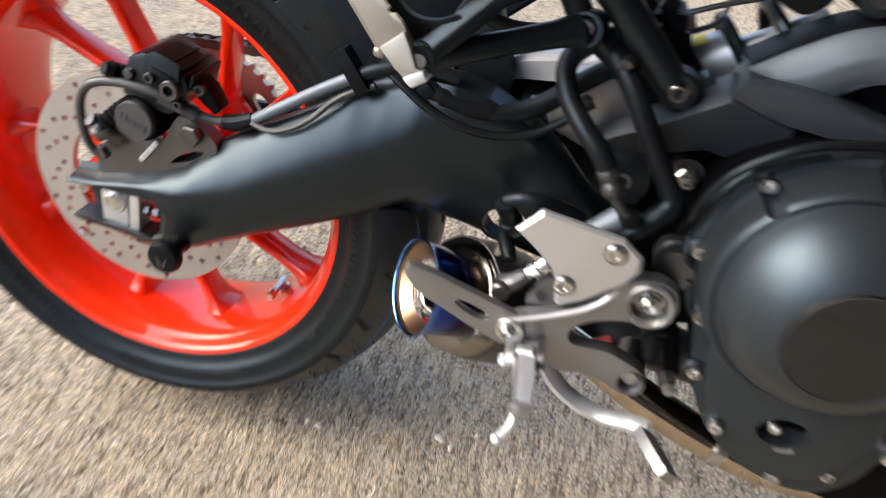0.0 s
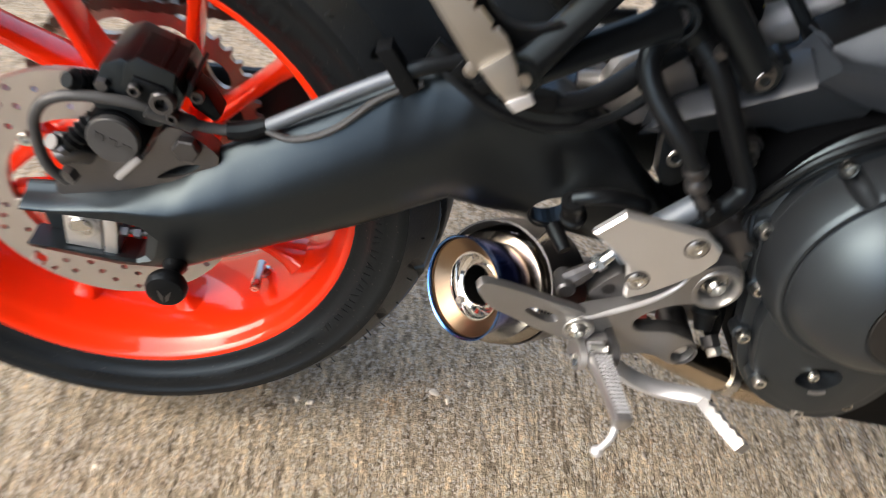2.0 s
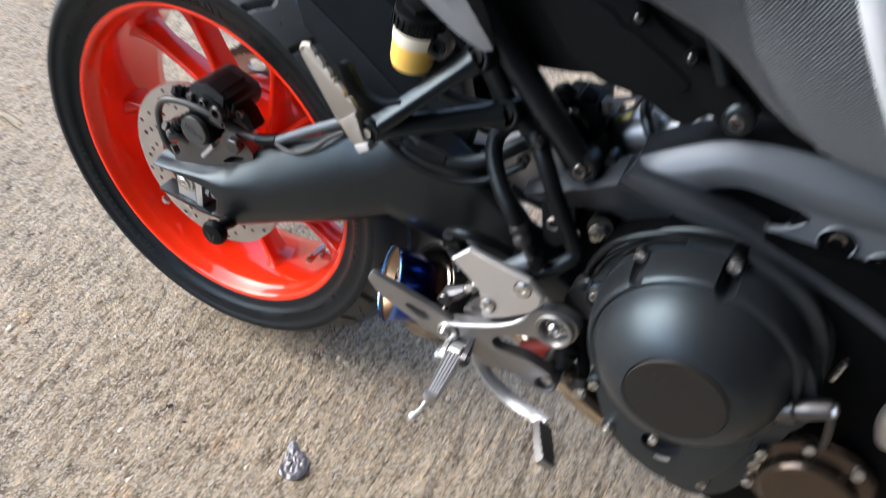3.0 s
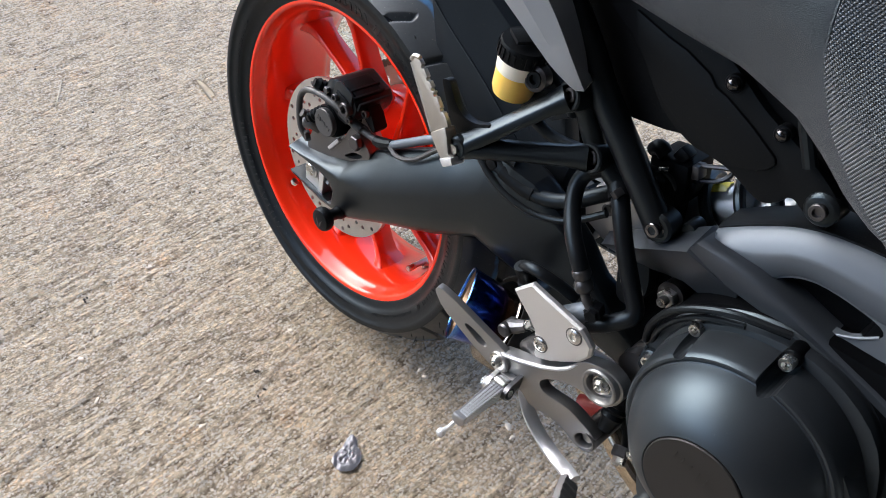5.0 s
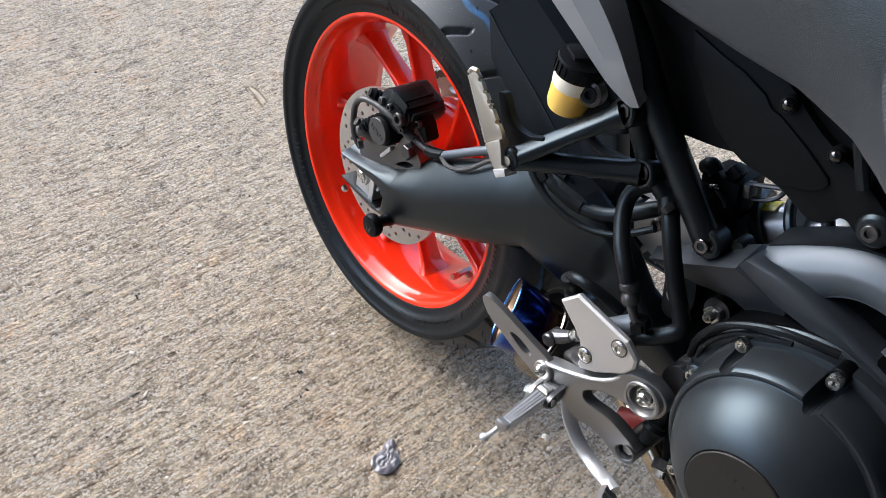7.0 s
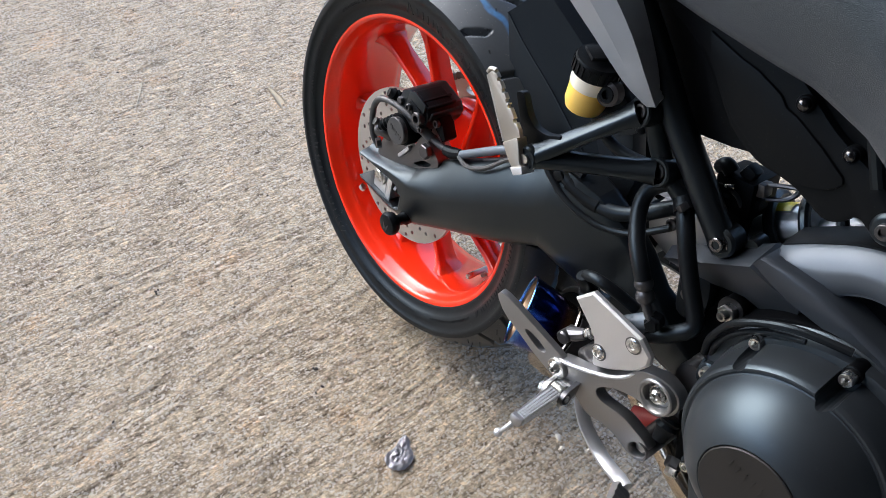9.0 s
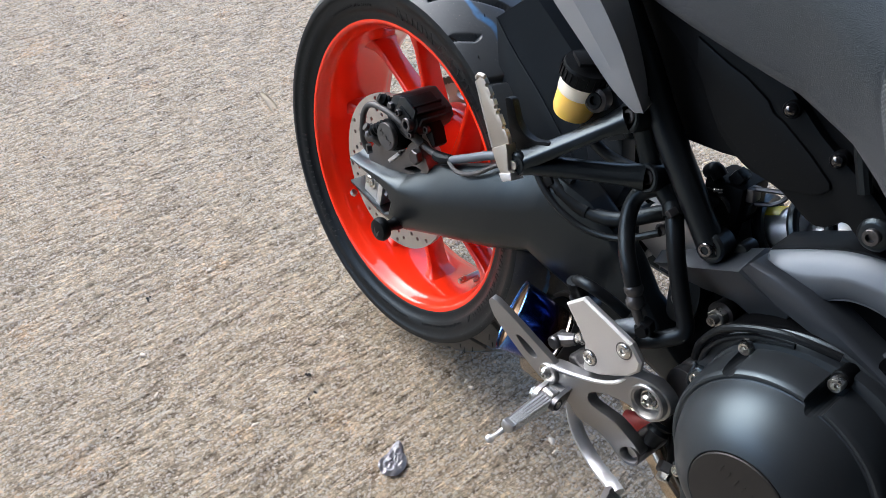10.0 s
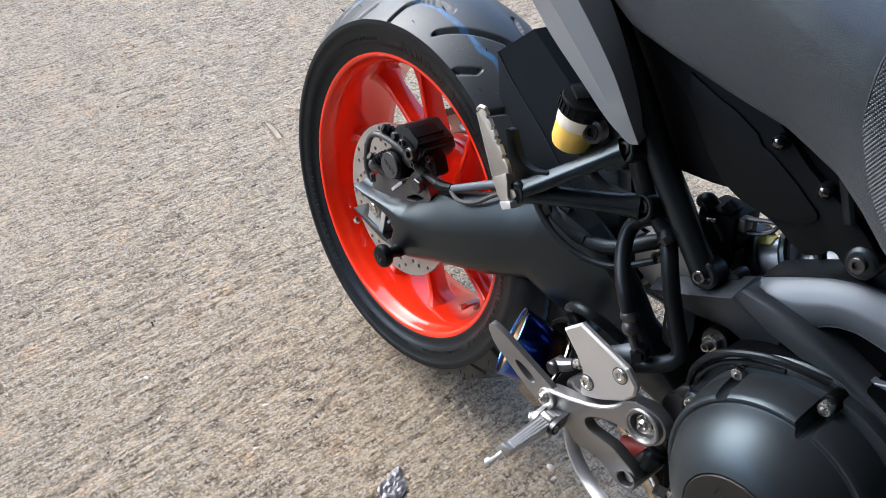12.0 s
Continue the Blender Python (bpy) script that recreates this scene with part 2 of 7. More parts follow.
def concrete():
    """Broomed concrete, brown-grey, with stains, exposed fine aggregate and grit."""
    m = surf("worn_concrete", (0.49, 0.415, 0.308), 0.85, 0.0, 0.2, 3.0, 330, 0.8, 0.08, spec=0.3)
    n, l = m.node_tree.nodes, m.node_tree.links
    b = n["Principled BSDF"]
    old = b.inputs["Base Color"].links[0].from_socket
    tc, mp = n.new("ShaderNodeTexCoord"), n.new("ShaderNodeMapping")
    mp.inputs["Rotation"].default_value, mp.inputs["Scale"].default_value = (0, 0, radians(7)), (1, 0.2, 1)
    l.new(tc.outputs["Object"], mp.inputs["Vector"])
    streak, stain, grit = n.new("ShaderNodeTexNoise"), n.new("ShaderNodeTexNoise"), n.new("ShaderNodeTexVoronoi")
    streak.inputs["Scale"].default_value, streak.inputs["Detail"].default_value, streak.inputs["Roughness"].default_value = 130, 6, 0.72
    stain.inputs["Scale"].default_value, stain.inputs["Detail"].default_value = 9, 7
    grit.inputs["Scale"].default_value = 210
    l.new(mp.outputs[0], streak.inputs["Vector"])
    l.new(tc.outputs["Object"], stain.inputs["Vector"])
    l.new(tc.outputs["Object"], grit.inputs["Vector"])

    def ramp(src, stops):
        r = n.new("ShaderNodeValToRGB")
        e = r.color_ramp.elements
        e[0].position, e[0].color = stops[0][0], (*stops[0][1], 1)
        e[1].position, e[1].color = stops[-1][0], (*stops[-1][1], 1)
        for p, c in stops[1:-1]:
            k = e.new(p)
            k.color = (*c, 1)
        l.new(src, r.inputs[0])
        return r.outputs[0]

    def mult(x, y, f):
        k = n.new("ShaderNodeMixRGB")
        k.blend_type = "MULTIPLY"
        k.inputs[0].default_value = f
        l.new(x, k.inputs[1])
        l.new(y, k.inputs[2])
        return k.outputs[0]

    c = mult(old, ramp(streak.outputs["Fac"], [(0.36, (0.3, 0.27, 0.24)), (0.47, (0.9, 0.89, 0.88)), (0.62, (1.4, 1.38, 1.34))]), 0.95)
    c = mult(c, ramp(stain.outputs["Fac"], [(0.3, (0.72, 0.7, 0.7)), (0.48, (1, 1, 1)), (0.6, (1.02, 1.0, 0.99)), (0.72, (1.12, 0.98, 0.86))]), 0.9)
    c = mult(c, ramp(grit.outputs["Color"], [(0.1, (0.5, 0.48, 0.46)), (0.5, (1, 1, 1)), (0.9, (1.6, 1.56, 1.5))]), 0.62)
    # worn chips of pale aggregate, each cell its own tone
    chip, near, pick, both, pale = n.new("ShaderNodeTexVoronoi"), n.new("ShaderNodeMapRange"), n.new("ShaderNodeMapRange"), n.new("ShaderNodeMath"), n.new("ShaderNodeMixRGB")
    chip.inputs["Scale"].default_value = 125
    l.new(tc.outputs["Object"], chip.inputs["Vector"])
    near.inputs["From Min"].default_value, near.inputs["From Max"].default_value = 0.38, 0.28
    l.new(chip.outputs["Distance"], near.inputs["Value"])
    sep = n.new("ShaderNodeSeparateColor")
    l.new(chip.outputs["Color"], sep.inputs[0])
    pick.inputs["From Min"].default_value, pick.inputs["From Max"].default_value = 0.5, 0.75
    l.new(sep.outputs[0], pick.inputs["Value"])
    both.operation = "MULTIPLY"
    l.new(near.outputs[0], both.inputs[0])
    l.new(pick.outputs[0], both.inputs[1])
    l.new(both.outputs[0], pale.inputs[0])
    l.new(c, pale.inputs[1])
    pale.inputs[2].default_value = (0.68, 0.61, 0.52, 1)
    c = pale.outputs[0]
    # finer bright sand grains
    sand, some, fleck = n.new("ShaderNodeTexVoronoi"), n.new("ShaderNodeMapRange"), n.new("ShaderNodeMixRGB")
    sand.inputs["Scale"].default_value = 290
    l.new(tc.outputs["Object"], sand.inputs["Vector"])
    sep2 = n.new("ShaderNodeSeparateColor")
    l.new(sand.outputs["Color"], sep2.inputs[0])
    some.inputs["From Min"].default_value, some.inputs["From Max"].default_value, some.inputs["To Max"].default_value = 0.72, 0.8, 0.75
    l.new(sep2.outputs[1], some.inputs["Value"])
    l.new(some.outputs[0], fleck.inputs[0])
    l.new(c, fleck.inputs[1])
    fleck.inputs[2].default_value = (0.7, 0.65, 0.57, 1)
    c = fleck.outputs[0]
    l.new(c, b.inputs["Base Color"])
    bp = [x for x in n if x.type == "BUMP"][0]
    fine = bp.inputs["Height"].links[0].from_socket
    s = n.new("ShaderNodeMath")
    s.operation = "MULTIPLY_ADD"
    s.inputs[1].default_value = 3.2
    l.new(streak.outputs["Fac"], s.inputs[0])
    l.new(fine, s.inputs[2])
    l.new(s.outputs[0], bp.inputs["Height"])
    bp.inputs["Strength"].default_value, bp.inputs["Distance"].default_value = 1.0, 0.011
    return m


# ---- mesh helpers ----
EX, EX_AXIS = Vector((0.3293, -0.1388, 0.0094)), Vector((-0.799, -0.563, 0.211)).normalized()
CAN_AXIS = Vector((-0.65, -0.625, 0.43)).normalized()


def part(name, bm, material, parent, label="", sharp=32):
    """Links a bmesh as one mesh object under a thing or a part; no deeper than thing, part, sub-part."""
    while parent is not None and parent.parent is not None and parent.parent.parent is not None:
        parent = parent.parent
    bmesh.ops.remove_doubles(bm, verts=bm.verts, dist=1e-5)
    bmesh.ops.recalc_face_normals(bm, faces=bm.faces)
    for f in bm.faces:
        f.smooth = True
    lim = radians(sharp)
    for e in bm.edges:
        e.smooth = len(e.link_faces) == 2 and e.calc_face_angle(0) < lim
    me = bpy.data.meshes.new(name)
    bm.to_mesh(me)
    bm.free()
    me.materials.append(material)
    ob = new(name, me)
    ob.parent = parent
    return tagged(ob, label)


def spline(pts, n=6, closed=False):
    """Points of a smooth curve through the given ones."""
    p = [Vector(q) for q in pts]
    if len(p) < 3:
        return p
    out, m = [], len(p)
    for i in range(m if closed else m - 1):
        a, b, c, d = (p[(i + k) % m] if closed else p[min(max(i + k, 0), m - 1)] for k in (-1, 0, 1, 2))
        for k in range(n):
            t = k / n
            out.append(0.5 * (2 * b + (c - a) * t + (2 * a - 5 * b + 4 * c - d) * t * t + (3 * b - a - 3 * c + d) * t**3))
    return out if closed else out + [p[-1]]


def loft(bm, rings, caps=True, closed=False):
    vs = [[bm.verts.new(v) for v in ring] for ring in rings]
    k = len(rings[0])
    for i in range(len(vs) if closed else len(vs) - 1):
        a, b = vs[i], vs[(i + 1) % len(vs)]
        for j in range(k):
            bm.faces.new((a[j], a[(j + 1) % k], b[(j + 1) % k], b[j]))
    if caps and not closed:
        bm.faces.new(vs[0])
        bm.faces.new(vs[-1])
    return bm


def turn_to(axis):
    return Vector(axis).normalized().to_track_quat("Z", "Y").to_matrix()


def lathe(bm, prof, at, axis=(0, -1, 0), seg=48, closed=False):
    """Turns the profile of (radius, height along the axis) round the axis."""
    q, at = turn_to(axis), Vector(at)
    rings = [[at + q @ Vector((r * math.cos(t), r * math.sin(t), h)) for t in (2 * math.pi * k / seg for k in range(seg))] for r, h in prof]
    return loft(bm, rings, caps=not closed, closed=closed)


def tube(bm, pts, r, seg=12, n=6):
    """A round tube along a smooth curve; r: one radius or one for each point."""
    p = spline(pts, n)
    rs = [r] * len(p) if isinstance(r, (int, float)) else [float(a) for a in np.interp(np.linspace(0, 1, len(p)), np.linspace(0, 1, len(r)), r)]
    rings, up = [], None
    for i, v in enumerate(p):
        d = (p[min(i + 1, len(p) - 1)] - p[max(i - 1, 0)]).normalized()
        up = d.orthogonal().normalized() if up is None else (up - d * up.dot(d)).normalized()
        s = d.cross(up)
        rings.append([v + rs[i] * (math.cos(t) * up + math.sin(t) * s) for t in (2 * math.pi * k / seg for k in range(seg))])
    return loft(bm, rings)


def bevelled(bm, w, faces_from=0, lim=25, seg=2):
    es = [e for e in bm.edges if len(e.link_faces) == 2 and e.calc_face_angle(0) > radians(lim)]
    if w and es:
        bmesh.ops.bevel(bm, geom=es, offset=w, segments=seg, affect="EDGES", clamp_overlap=True, profile=0.6)
    return bm


def plate(pts, y0, y1, holes=(), bevel=0.0, frame_m=None):
    """A plate with the outline (x, z), from y0 to y1, with holes through it. frame_m: a turn for plates that do not lie in the x-z plane."""
    bm = bmesh.new()

    def ring(ps):
        vs = [bm.verts.new((a, y0, b)) for a, b in ps]
        return [bm.edges.new((vs[i], vs[(i + 1) % len(vs)])) for i in range(len(vs))]

    if holes:
        es = ring(pts)
        for h in holes:
            es += ring(h)
        bmesh.ops.triangle_fill(bm, use_beauty=True, use_dissolve=False, edges=es)
    else:
        bm.faces.new([bm.verts.new((a, y0, b)) for a, b in pts])
    got = bmesh.ops.extrude_face_region(bm, geom=bm.faces[:])
    bmesh.ops.translate(bm, vec=(0, y1 - y0, 0), verts=[v for v in got["geom"] if isinstance(v, bmesh.types.BMVert)])
    bmesh.ops.recalc_face_normals(bm, faces=bm.faces)
    if bevel:
        bevelled(bm, bevel)
    if frame_m is not None:
        bm.transform(frame_m)
    return bm


def carve(ob, cutter):
    """Cuts the closed shape of a bmesh out of a mesh object."""
    me = bpy.data.meshes.new("cutter")
    bmesh.ops.recalc_face_normals(cutter, faces=cutter.faces)
    cutter.to_mesh(me)
    cutter.free()
    c = new("cutter", me)
    c.parent = ob.parent
    mod = ob.modifiers.new("cut", "BOOLEAN")
    mod.operation, mod.object, mod.solver = "DIFFERENCE", c, "EXACT"
    dg = bpy.context.evaluated_depsgraph_get()
    made = bpy.data.meshes.new_from_object(ob.evaluated_get(dg))
    ob.modifiers.clear()
    made.name = ob.name
    ob.data = made
    bpy.data.objects.remove(c)
    return ob


def circle(x, z, r, n=20, a0=0.0):
    return [(x + r * math.cos(a0 + 2 * math.pi * k / n), z + r * math.sin(a0 + 2 * math.pi * k / n)) for k in range(n)]


def curve2(pts, n=5, closed=True):
    return [(v.x, v.z) for v in spline([(a, 0, b) for a, b in pts], n, closed)]


def block(center, size, rot=(0, 0, 0), bevel=0.002, bm=None):
    own = bmesh.new()
    bmesh.ops.create_cube(own, size=1.0, matrix=Matrix.Diagonal((*size, 1)))
    bevelled(own, bevel)
    own.transform(pose(*center, *rot))
    if bm is None:
        return own
    me = bpy.data.meshes.new("t")
    own.to_mesh(me)
    own.free()
    bm.from_mesh(me)
    bpy.data.meshes.remove(me)
    return bm


def inset(pts, d):
    """The outline drawn in by d."""
    n, out = len(pts), []
    area = sum(pts[i][0] * pts[(i + 1) % n][1] - pts[(i + 1) % n][0] * pts[i][1] for i in range(n))
    sg = 1 if area > 0 else -1
    for i in range(n):
        (ax, az), (bx, bz), (cx, cz) = pts[i - 1], pts[i], pts[(i + 1) % n]
        u, v = Vector((bx - ax, bz - az)).normalized(), Vector((cx - bx, cz - bz)).normalized()
        n1, n2 = Vector((-u.y, u.x)) * sg, Vector((-v.y, v.x)) * sg
        k = (n1 + n2) / max(0.35, 1 + n1.dot(n2))
        out.append((bx + k.x * d, bz + k.y * d))
    return out


def bolt(parent, at, r=0.006, h=0.005, axis=(0, -1, 0), material=None, kind="socket", name="bolt", washer=0.0):
    """A bolt head: socket, button or hex."""
    bm = bmesh.new()
    if washer:
        lathe(bm, [(washer, 0), (washer, 0.0012), (r * 0.9, 0.0014)], at, axis, 24)
        at = Vector(at) + Vector(axis).normalized() * 0.0013
    if kind == "hex":
        lathe(bm, [(r, 0), (r, h * 0.85), (r * 0.86, h), (r * 0.01, h)], at, axis, 6)
    elif kind == "button":
        lathe(bm, [(r, 0), (r, h * 0.25), (r * 0.85, h * 0.7), (r * 0.55, h), (r * 0.5, h), (r * 0.46, h * 0.3), (r * 0.01, h * 0.3)], at, axis, 20)
    else:
        lathe(bm, [(r, 0), (r, h * 0.85), (r * 0.9, h), (r * 0.56, h), (r * 0.52, h * 0.35), (r * 0.01, h * 0.35)], at, axis, 20)
    return part(name, bm, material or STEEL, parent)

# ---- the motorcycle: x forward, y to its left, z up from the rear axle; it leans on its side stand ----
LEAN, AXLE_Z = -8.26, 0.321
bike = new("motorcycle")
bike.matrix_world = pose(0, 0, AXLE_Z, LEAN)
tagged(bike, "parked naked sports motorcycle, matt black and grey, with orange-red wheels", "motorcycle")


def polar(r, deg, y=0.0):
    return Vector((r * math.cos(radians(deg)), y, r * math.sin(radians(deg))))


# rear wheel
def rear_wheel():
    half = [(0.2265, 0.0795), (0.2225, 0.078), (0.2202, 0.0735), (0.2175, 0.067), (0.2148, 0.0625), (0.2128, 0.06), (0.211, 0.052), (0.2075, 0.03), (0.206, 0.0)]
    prof = half + [(r, -h) for r, h in half[-2::-1]]
    prof += [(0.2315, -0.0785), (0.2318, -0.074), (0.219, -0.066), (0.2135, -0.02), (0.2135, 0.02), (0.2205, 0.066), (0.2318, 0.074), (0.2315, 0.0785)]
    wheel = part("rear_wheel", lathe(bmesh.new(), prof, (0, 0, 0), seg=128, closed=True), RED, bike, "orange-red cast alloy rear wheel", 50)
    # hub with its collar
    hub = [(0.001, 0.07), (0.03, 0.07), (0.034, 0.066), (0.04, 0.06), (0.056, 0.055), (0.06, 0.05), (0.06, 0.035), (0.05, 0.02), (0.062, 0.0), (0.07, -0.02), (0.074, -0.045), (0.07, -0.06), (0.03, -0.065), (0.001, -0.065)]
    part("hub", lathe(bmesh.new(), hub, (0, 0, 0), seg=64), RED, wheel)
    for k in range(5):
        for rim_a, hub_a, hub_r in ((142, 97, 0.064), (111.5, 86, 0.05)):
            a, b = polar(hub_r, hub_a - 72 * k, 0.004), polar(0.2075, rim_a - 72 * k, 0.0)
            d = (b - a).normalized()
            side = d.cross(Vector((0, 1, 0)))
            rings = []
            for f, w, t in ((-0.05, 0.013, 0.03), (0.12, 0.0095, 0.026), (0.3, 0.0075, 0.021), (0.55, 0.0068, 0.018), (0.8, 0.0075, 0.0175), (0.92, 0.010, 0.02), (1.0, 0.016, 0.026), (1.03, 0.02, 0.03)):
                c = a.lerp(b, f)
                rings.append([c + side * (w * u) + Vector((0, t * v, 0)) for u, v in ((-1, -0.35), (-0.72, -0.9), (-0.4, -1), (0.4, -1), (0.72, -0.9), (1, -0.35), (1, 0.35), (0.6, 1), (-0.6, 1), (-1, 0.35))])
            part("spoke", loft(bmesh.new(), rings), RED, wheel, sharp=40)
    # valve
    v = polar(0.2055, -47, 0.004)
    d = -v.normalized()
    bm = bmesh.new()
    lathe(bm, [(0.008, 0), (0.008, 0.004), (0.005, 0.006), (0.0048, 0.011)], v, d, 16)
    side = Vector((0, -1, 0.0))
    base = v + d * 0.010
    lathe(bm, [(0.0045, -0.008), (0.0045, 0.02), (0.0052, 0.021), (0.0052, 0.033), (0.004, 0.035)], base - side * 0.0, side, 16)
    part("valve_stem", bm, STEEL, wheel, "silver angled valve stem")
    # brake disc
    holes = []
    for k in range(18):
        for j, (r, off) in enumerate(((0.0895, 0), (0.0985, 6.5), (0.1075, 13), (0.1155, 4))):
            a = radians(k * 20 + off)
            if j != 3 or k % 2 == 0:
                holes.append(circle(r * math.cos(a), r * math.sin(a), 0.0032, 10))
    outer, inner = circle(0, 0, 0.1225, 120), circle(0, 0, 0.078, 72)
    part("brake_disc", plate(outer, -0.0718, -0.0795, [inner] + holes), DISC, wheel, "drilled steel brake disc", 25)
    for k in range(6):
        bm = bmesh.new()
        a = 60 * k + 20
        c = polar(0.07, a)
        pts = [(-0.022, -0.011), (0.012, -0.014), (0.012, 0.014), (-0.022, 0.011)]
        rot = [(c.x + x * math.cos(radians(a)) - z * math.sin(radians(a)), c.z + x * math.sin(radians(a)) + z * math.cos(radians(a))) for x, z in pts]
        part("disc_mount", plate(rot, -0.0735, -0.058, bevel=0.002), RED, wheel)
        bolt(wheel, polar(0.073, a, -0.0735), 0.0065, 0.008, material=STEEL, name="disc_bolt")
    # sprocket on the far side
    pts = []
    for k in range(45):
        for f, r in ((0.0, 0.1095), (0.25, 0.1098), (0.42, 0.1165), (0.58, 0.1165), (0.75, 0.1098)):
            a = 2 * math.pi * (k + f) / 45
            pts.append((r * math.cos(a), r * math.sin(a)))
    cut = []
    for k in range(10):
        a0 = radians(36 * k)
        cut.append([((0.089 + 0.0085 * math.sin(t)) * math.cos(a0 + 0.2 * math.cos(t)), (0.089 + 0.0085 * math.sin(t)) * math.sin(a0 + 0.2 * math.cos(t))) for t in (2 * math.pi * i / 18 for i in range(18))])
    part("sprocket", plate(pts, 0.068, 0.075, [circle(0, 0, 0.05, 40)] + cut), SPROCKET, wheel, "rear sprocket with lightening slots")
    part("sprocket_carrier", lathe(bmesh.new(), [(0.03, -0.03), (0.075, -0.035), (0.078, -0.045), (0.078, -0.062), (0.03, -0.066)], (0, 0, 0), seg=56), RED, wheel)
    # axle
    part("axle", lathe(bmesh.new(), [(0.001, 0.127), (0.0085, 0.127), (0.0095, 0.126), (0.0095, -0.126), (0.001, -0.127)], (0, 0, 0), seg=24), STEEL, wheel)
    return wheel


TYRE_R = 0.322


def tyre(wheel):
    """The tyre in two parts: smooth side walls, and a tread with moulded grooves."""
    wall = [(0.2255, 0.0755), (0.2285, 0.0795), (0.2325, 0.0805), (0.236, 0.0815), (0.243, 0.0852), (0.2435, 0.0862), (0.256, 0.0893), (0.266, 0.0905), (0.2665, 0.0913), (0.272, 0.0912), (0.2765, 0.0905)]
    base = part("tyre", lathe(bmesh.new(), wall + [(0.2765, 0.0), (0.2765, -0.0)] + [(r, -h) for r, h in wall[::-1]] + [(0.212, -0.05), (0.212, 0.05)], (0, 0, 0), seg=160, closed=True), RUBBER, wheel, "black sports tyre with a blue line on its tread", 60)
    na, ns = 1280, 84
    u = np.linspace(-1, 1, ns)
    yy = 0.0905 * np.sign(u) * np.abs(u) ** 0.92
    rr = TYRE_R - (TYRE_R - 0.2765) * np.abs(yy / 0.0905) ** 2.05
    th = np.linspace(0, 2 * np.pi, na, endpoint=False)
    deg = np.degrees(th)[:, None] * np.ones((1, ns))
    y2 = yy[None, :] * np.ones((na, 1))
    lines = [[(-0.0885, 102), (-0.066, 100), (-0.053, 97.3), (-0.047, 92.9), (-0.044, 86.7)], [(-0.077, 84.7), (-0.063, 81.6), (-0.046, 77), (-0.025, 71), (-0.012, 66)], [(-0.0895, 71.8), (-0.071, 67.4)], [(-0.02, 100), (-0.008, 92)]]
    depth = np.zeros((na, ns))
    for sgn, shift in ((1, 0.0), (-1, 22.5)):
        for line in lines:
            for (ya, da), (yb, db) in zip(line, line[1:]):
                a0 = (da + db) / 2
                dd = (deg + shift - a0 + 22.5) % 45 - 22.5
                px, py = (dd) * np.pi / 180 * 0.3, y2 * sgn
                ax, bx = (da - a0) * np.pi / 180 * 0.3, (db - a0) * np.pi / 180 * 0.3
                vx, vy = bx - ax, yb - ya
                k = np.clip(((px - ax) * vx + (py - ya) * vy) / (vx * vx + vy * vy), 0, 1)
                dist = np.hypot(px - ax - k * vx, py - ya - k * vy)
                depth = np.maximum(depth, np.clip((0.0038 - dist) / 0.0016, 0, 1))
    r = rr[None, :] - 0.0075 * depth
    v = np.stack([r * np.cos(th)[:, None], y2, r * np.sin(th)[:, None]], -1).reshape(-1, 3)
    i, j = np.meshgrid(np.arange(na), np.arange(ns - 1), indexing="ij")
    a, b = i * ns + j, ((i + 1) % na) * ns + j
    f = np.stack([a, a + 1, b + 1, b], -1).reshape(-1, 4)
    me = bpy.data.meshes.new("tread")
    me.from_pydata(v.tolist(), [], f.tolist())
    me.shade_smooth()
    me.materials.append(tread_rubber())
    ob = new("tread", me)
    ob.parent = wheel
    tagged(ob, "grooved tread with a faded blue paint line")
    # raised marks moulded on the side wall: plain bars
    rnd = random.Random(4)
    bm = bmesh.new()
    for a0, n, h, w in ((196, 9, 0.016, 0.017), (52, 9, 0.016, 0.017), (262, 16, 0.005, 0.006), (300, 14, 0.005, 0.006), (150, 13, 0.006, 0.008), (110, 12, 0.005, 0.007), (330, 12, 0.009, 0.012), (20, 12, 0.006, 0.007)):
        rc = 0.2495
        for k in range(n):
            a = a0 + math.degrees(k * w * 1.35 / rc)
            for s in range(2):
                aa = a + math.degrees((s * 0.55 + rnd.uniform(-0.1, 0.1)) * w / rc)
                lo, hi = rc - h * rnd.uniform(0.3, 0.5), rc + h * rnd.uniform(0.3, 0.5)
                da = math.degrees(0.0007 / rc) * (1 + h * 60)
                sl = rnd.choice((-1, 0, 0, 1)) * math.degrees(w * 0.3 / rc)
                yl, yh = -(0.0878 - (rc - lo) * 0.26), -(0.0878 + (hi - rc) * 0.18)
                q = [polar(lo, aa - da, yl), polar(lo, aa + da, yl), polar(hi, aa + da + sl, yh), polar(hi, aa - da + sl, yh)]
                vs = [bm.verts.new(p + Vector((0, o, 0))) for o in (0.001, -0.0006) for p in q]
                for idx in ((4, 5, 6, 7), (0, 1, 5, 4), (1, 2, 6, 5), (2, 3, 7, 6), (3, 0, 4, 7)):
                    bm.faces.new([vs[t] for t in idx])
    tagged(part("sidewall_moulding", bm, RUBBER, wheel, "raised moulded bars on the tyre wall"), kind="stuff")
    # little rubber vent hairs
    bm = bmesh.new()
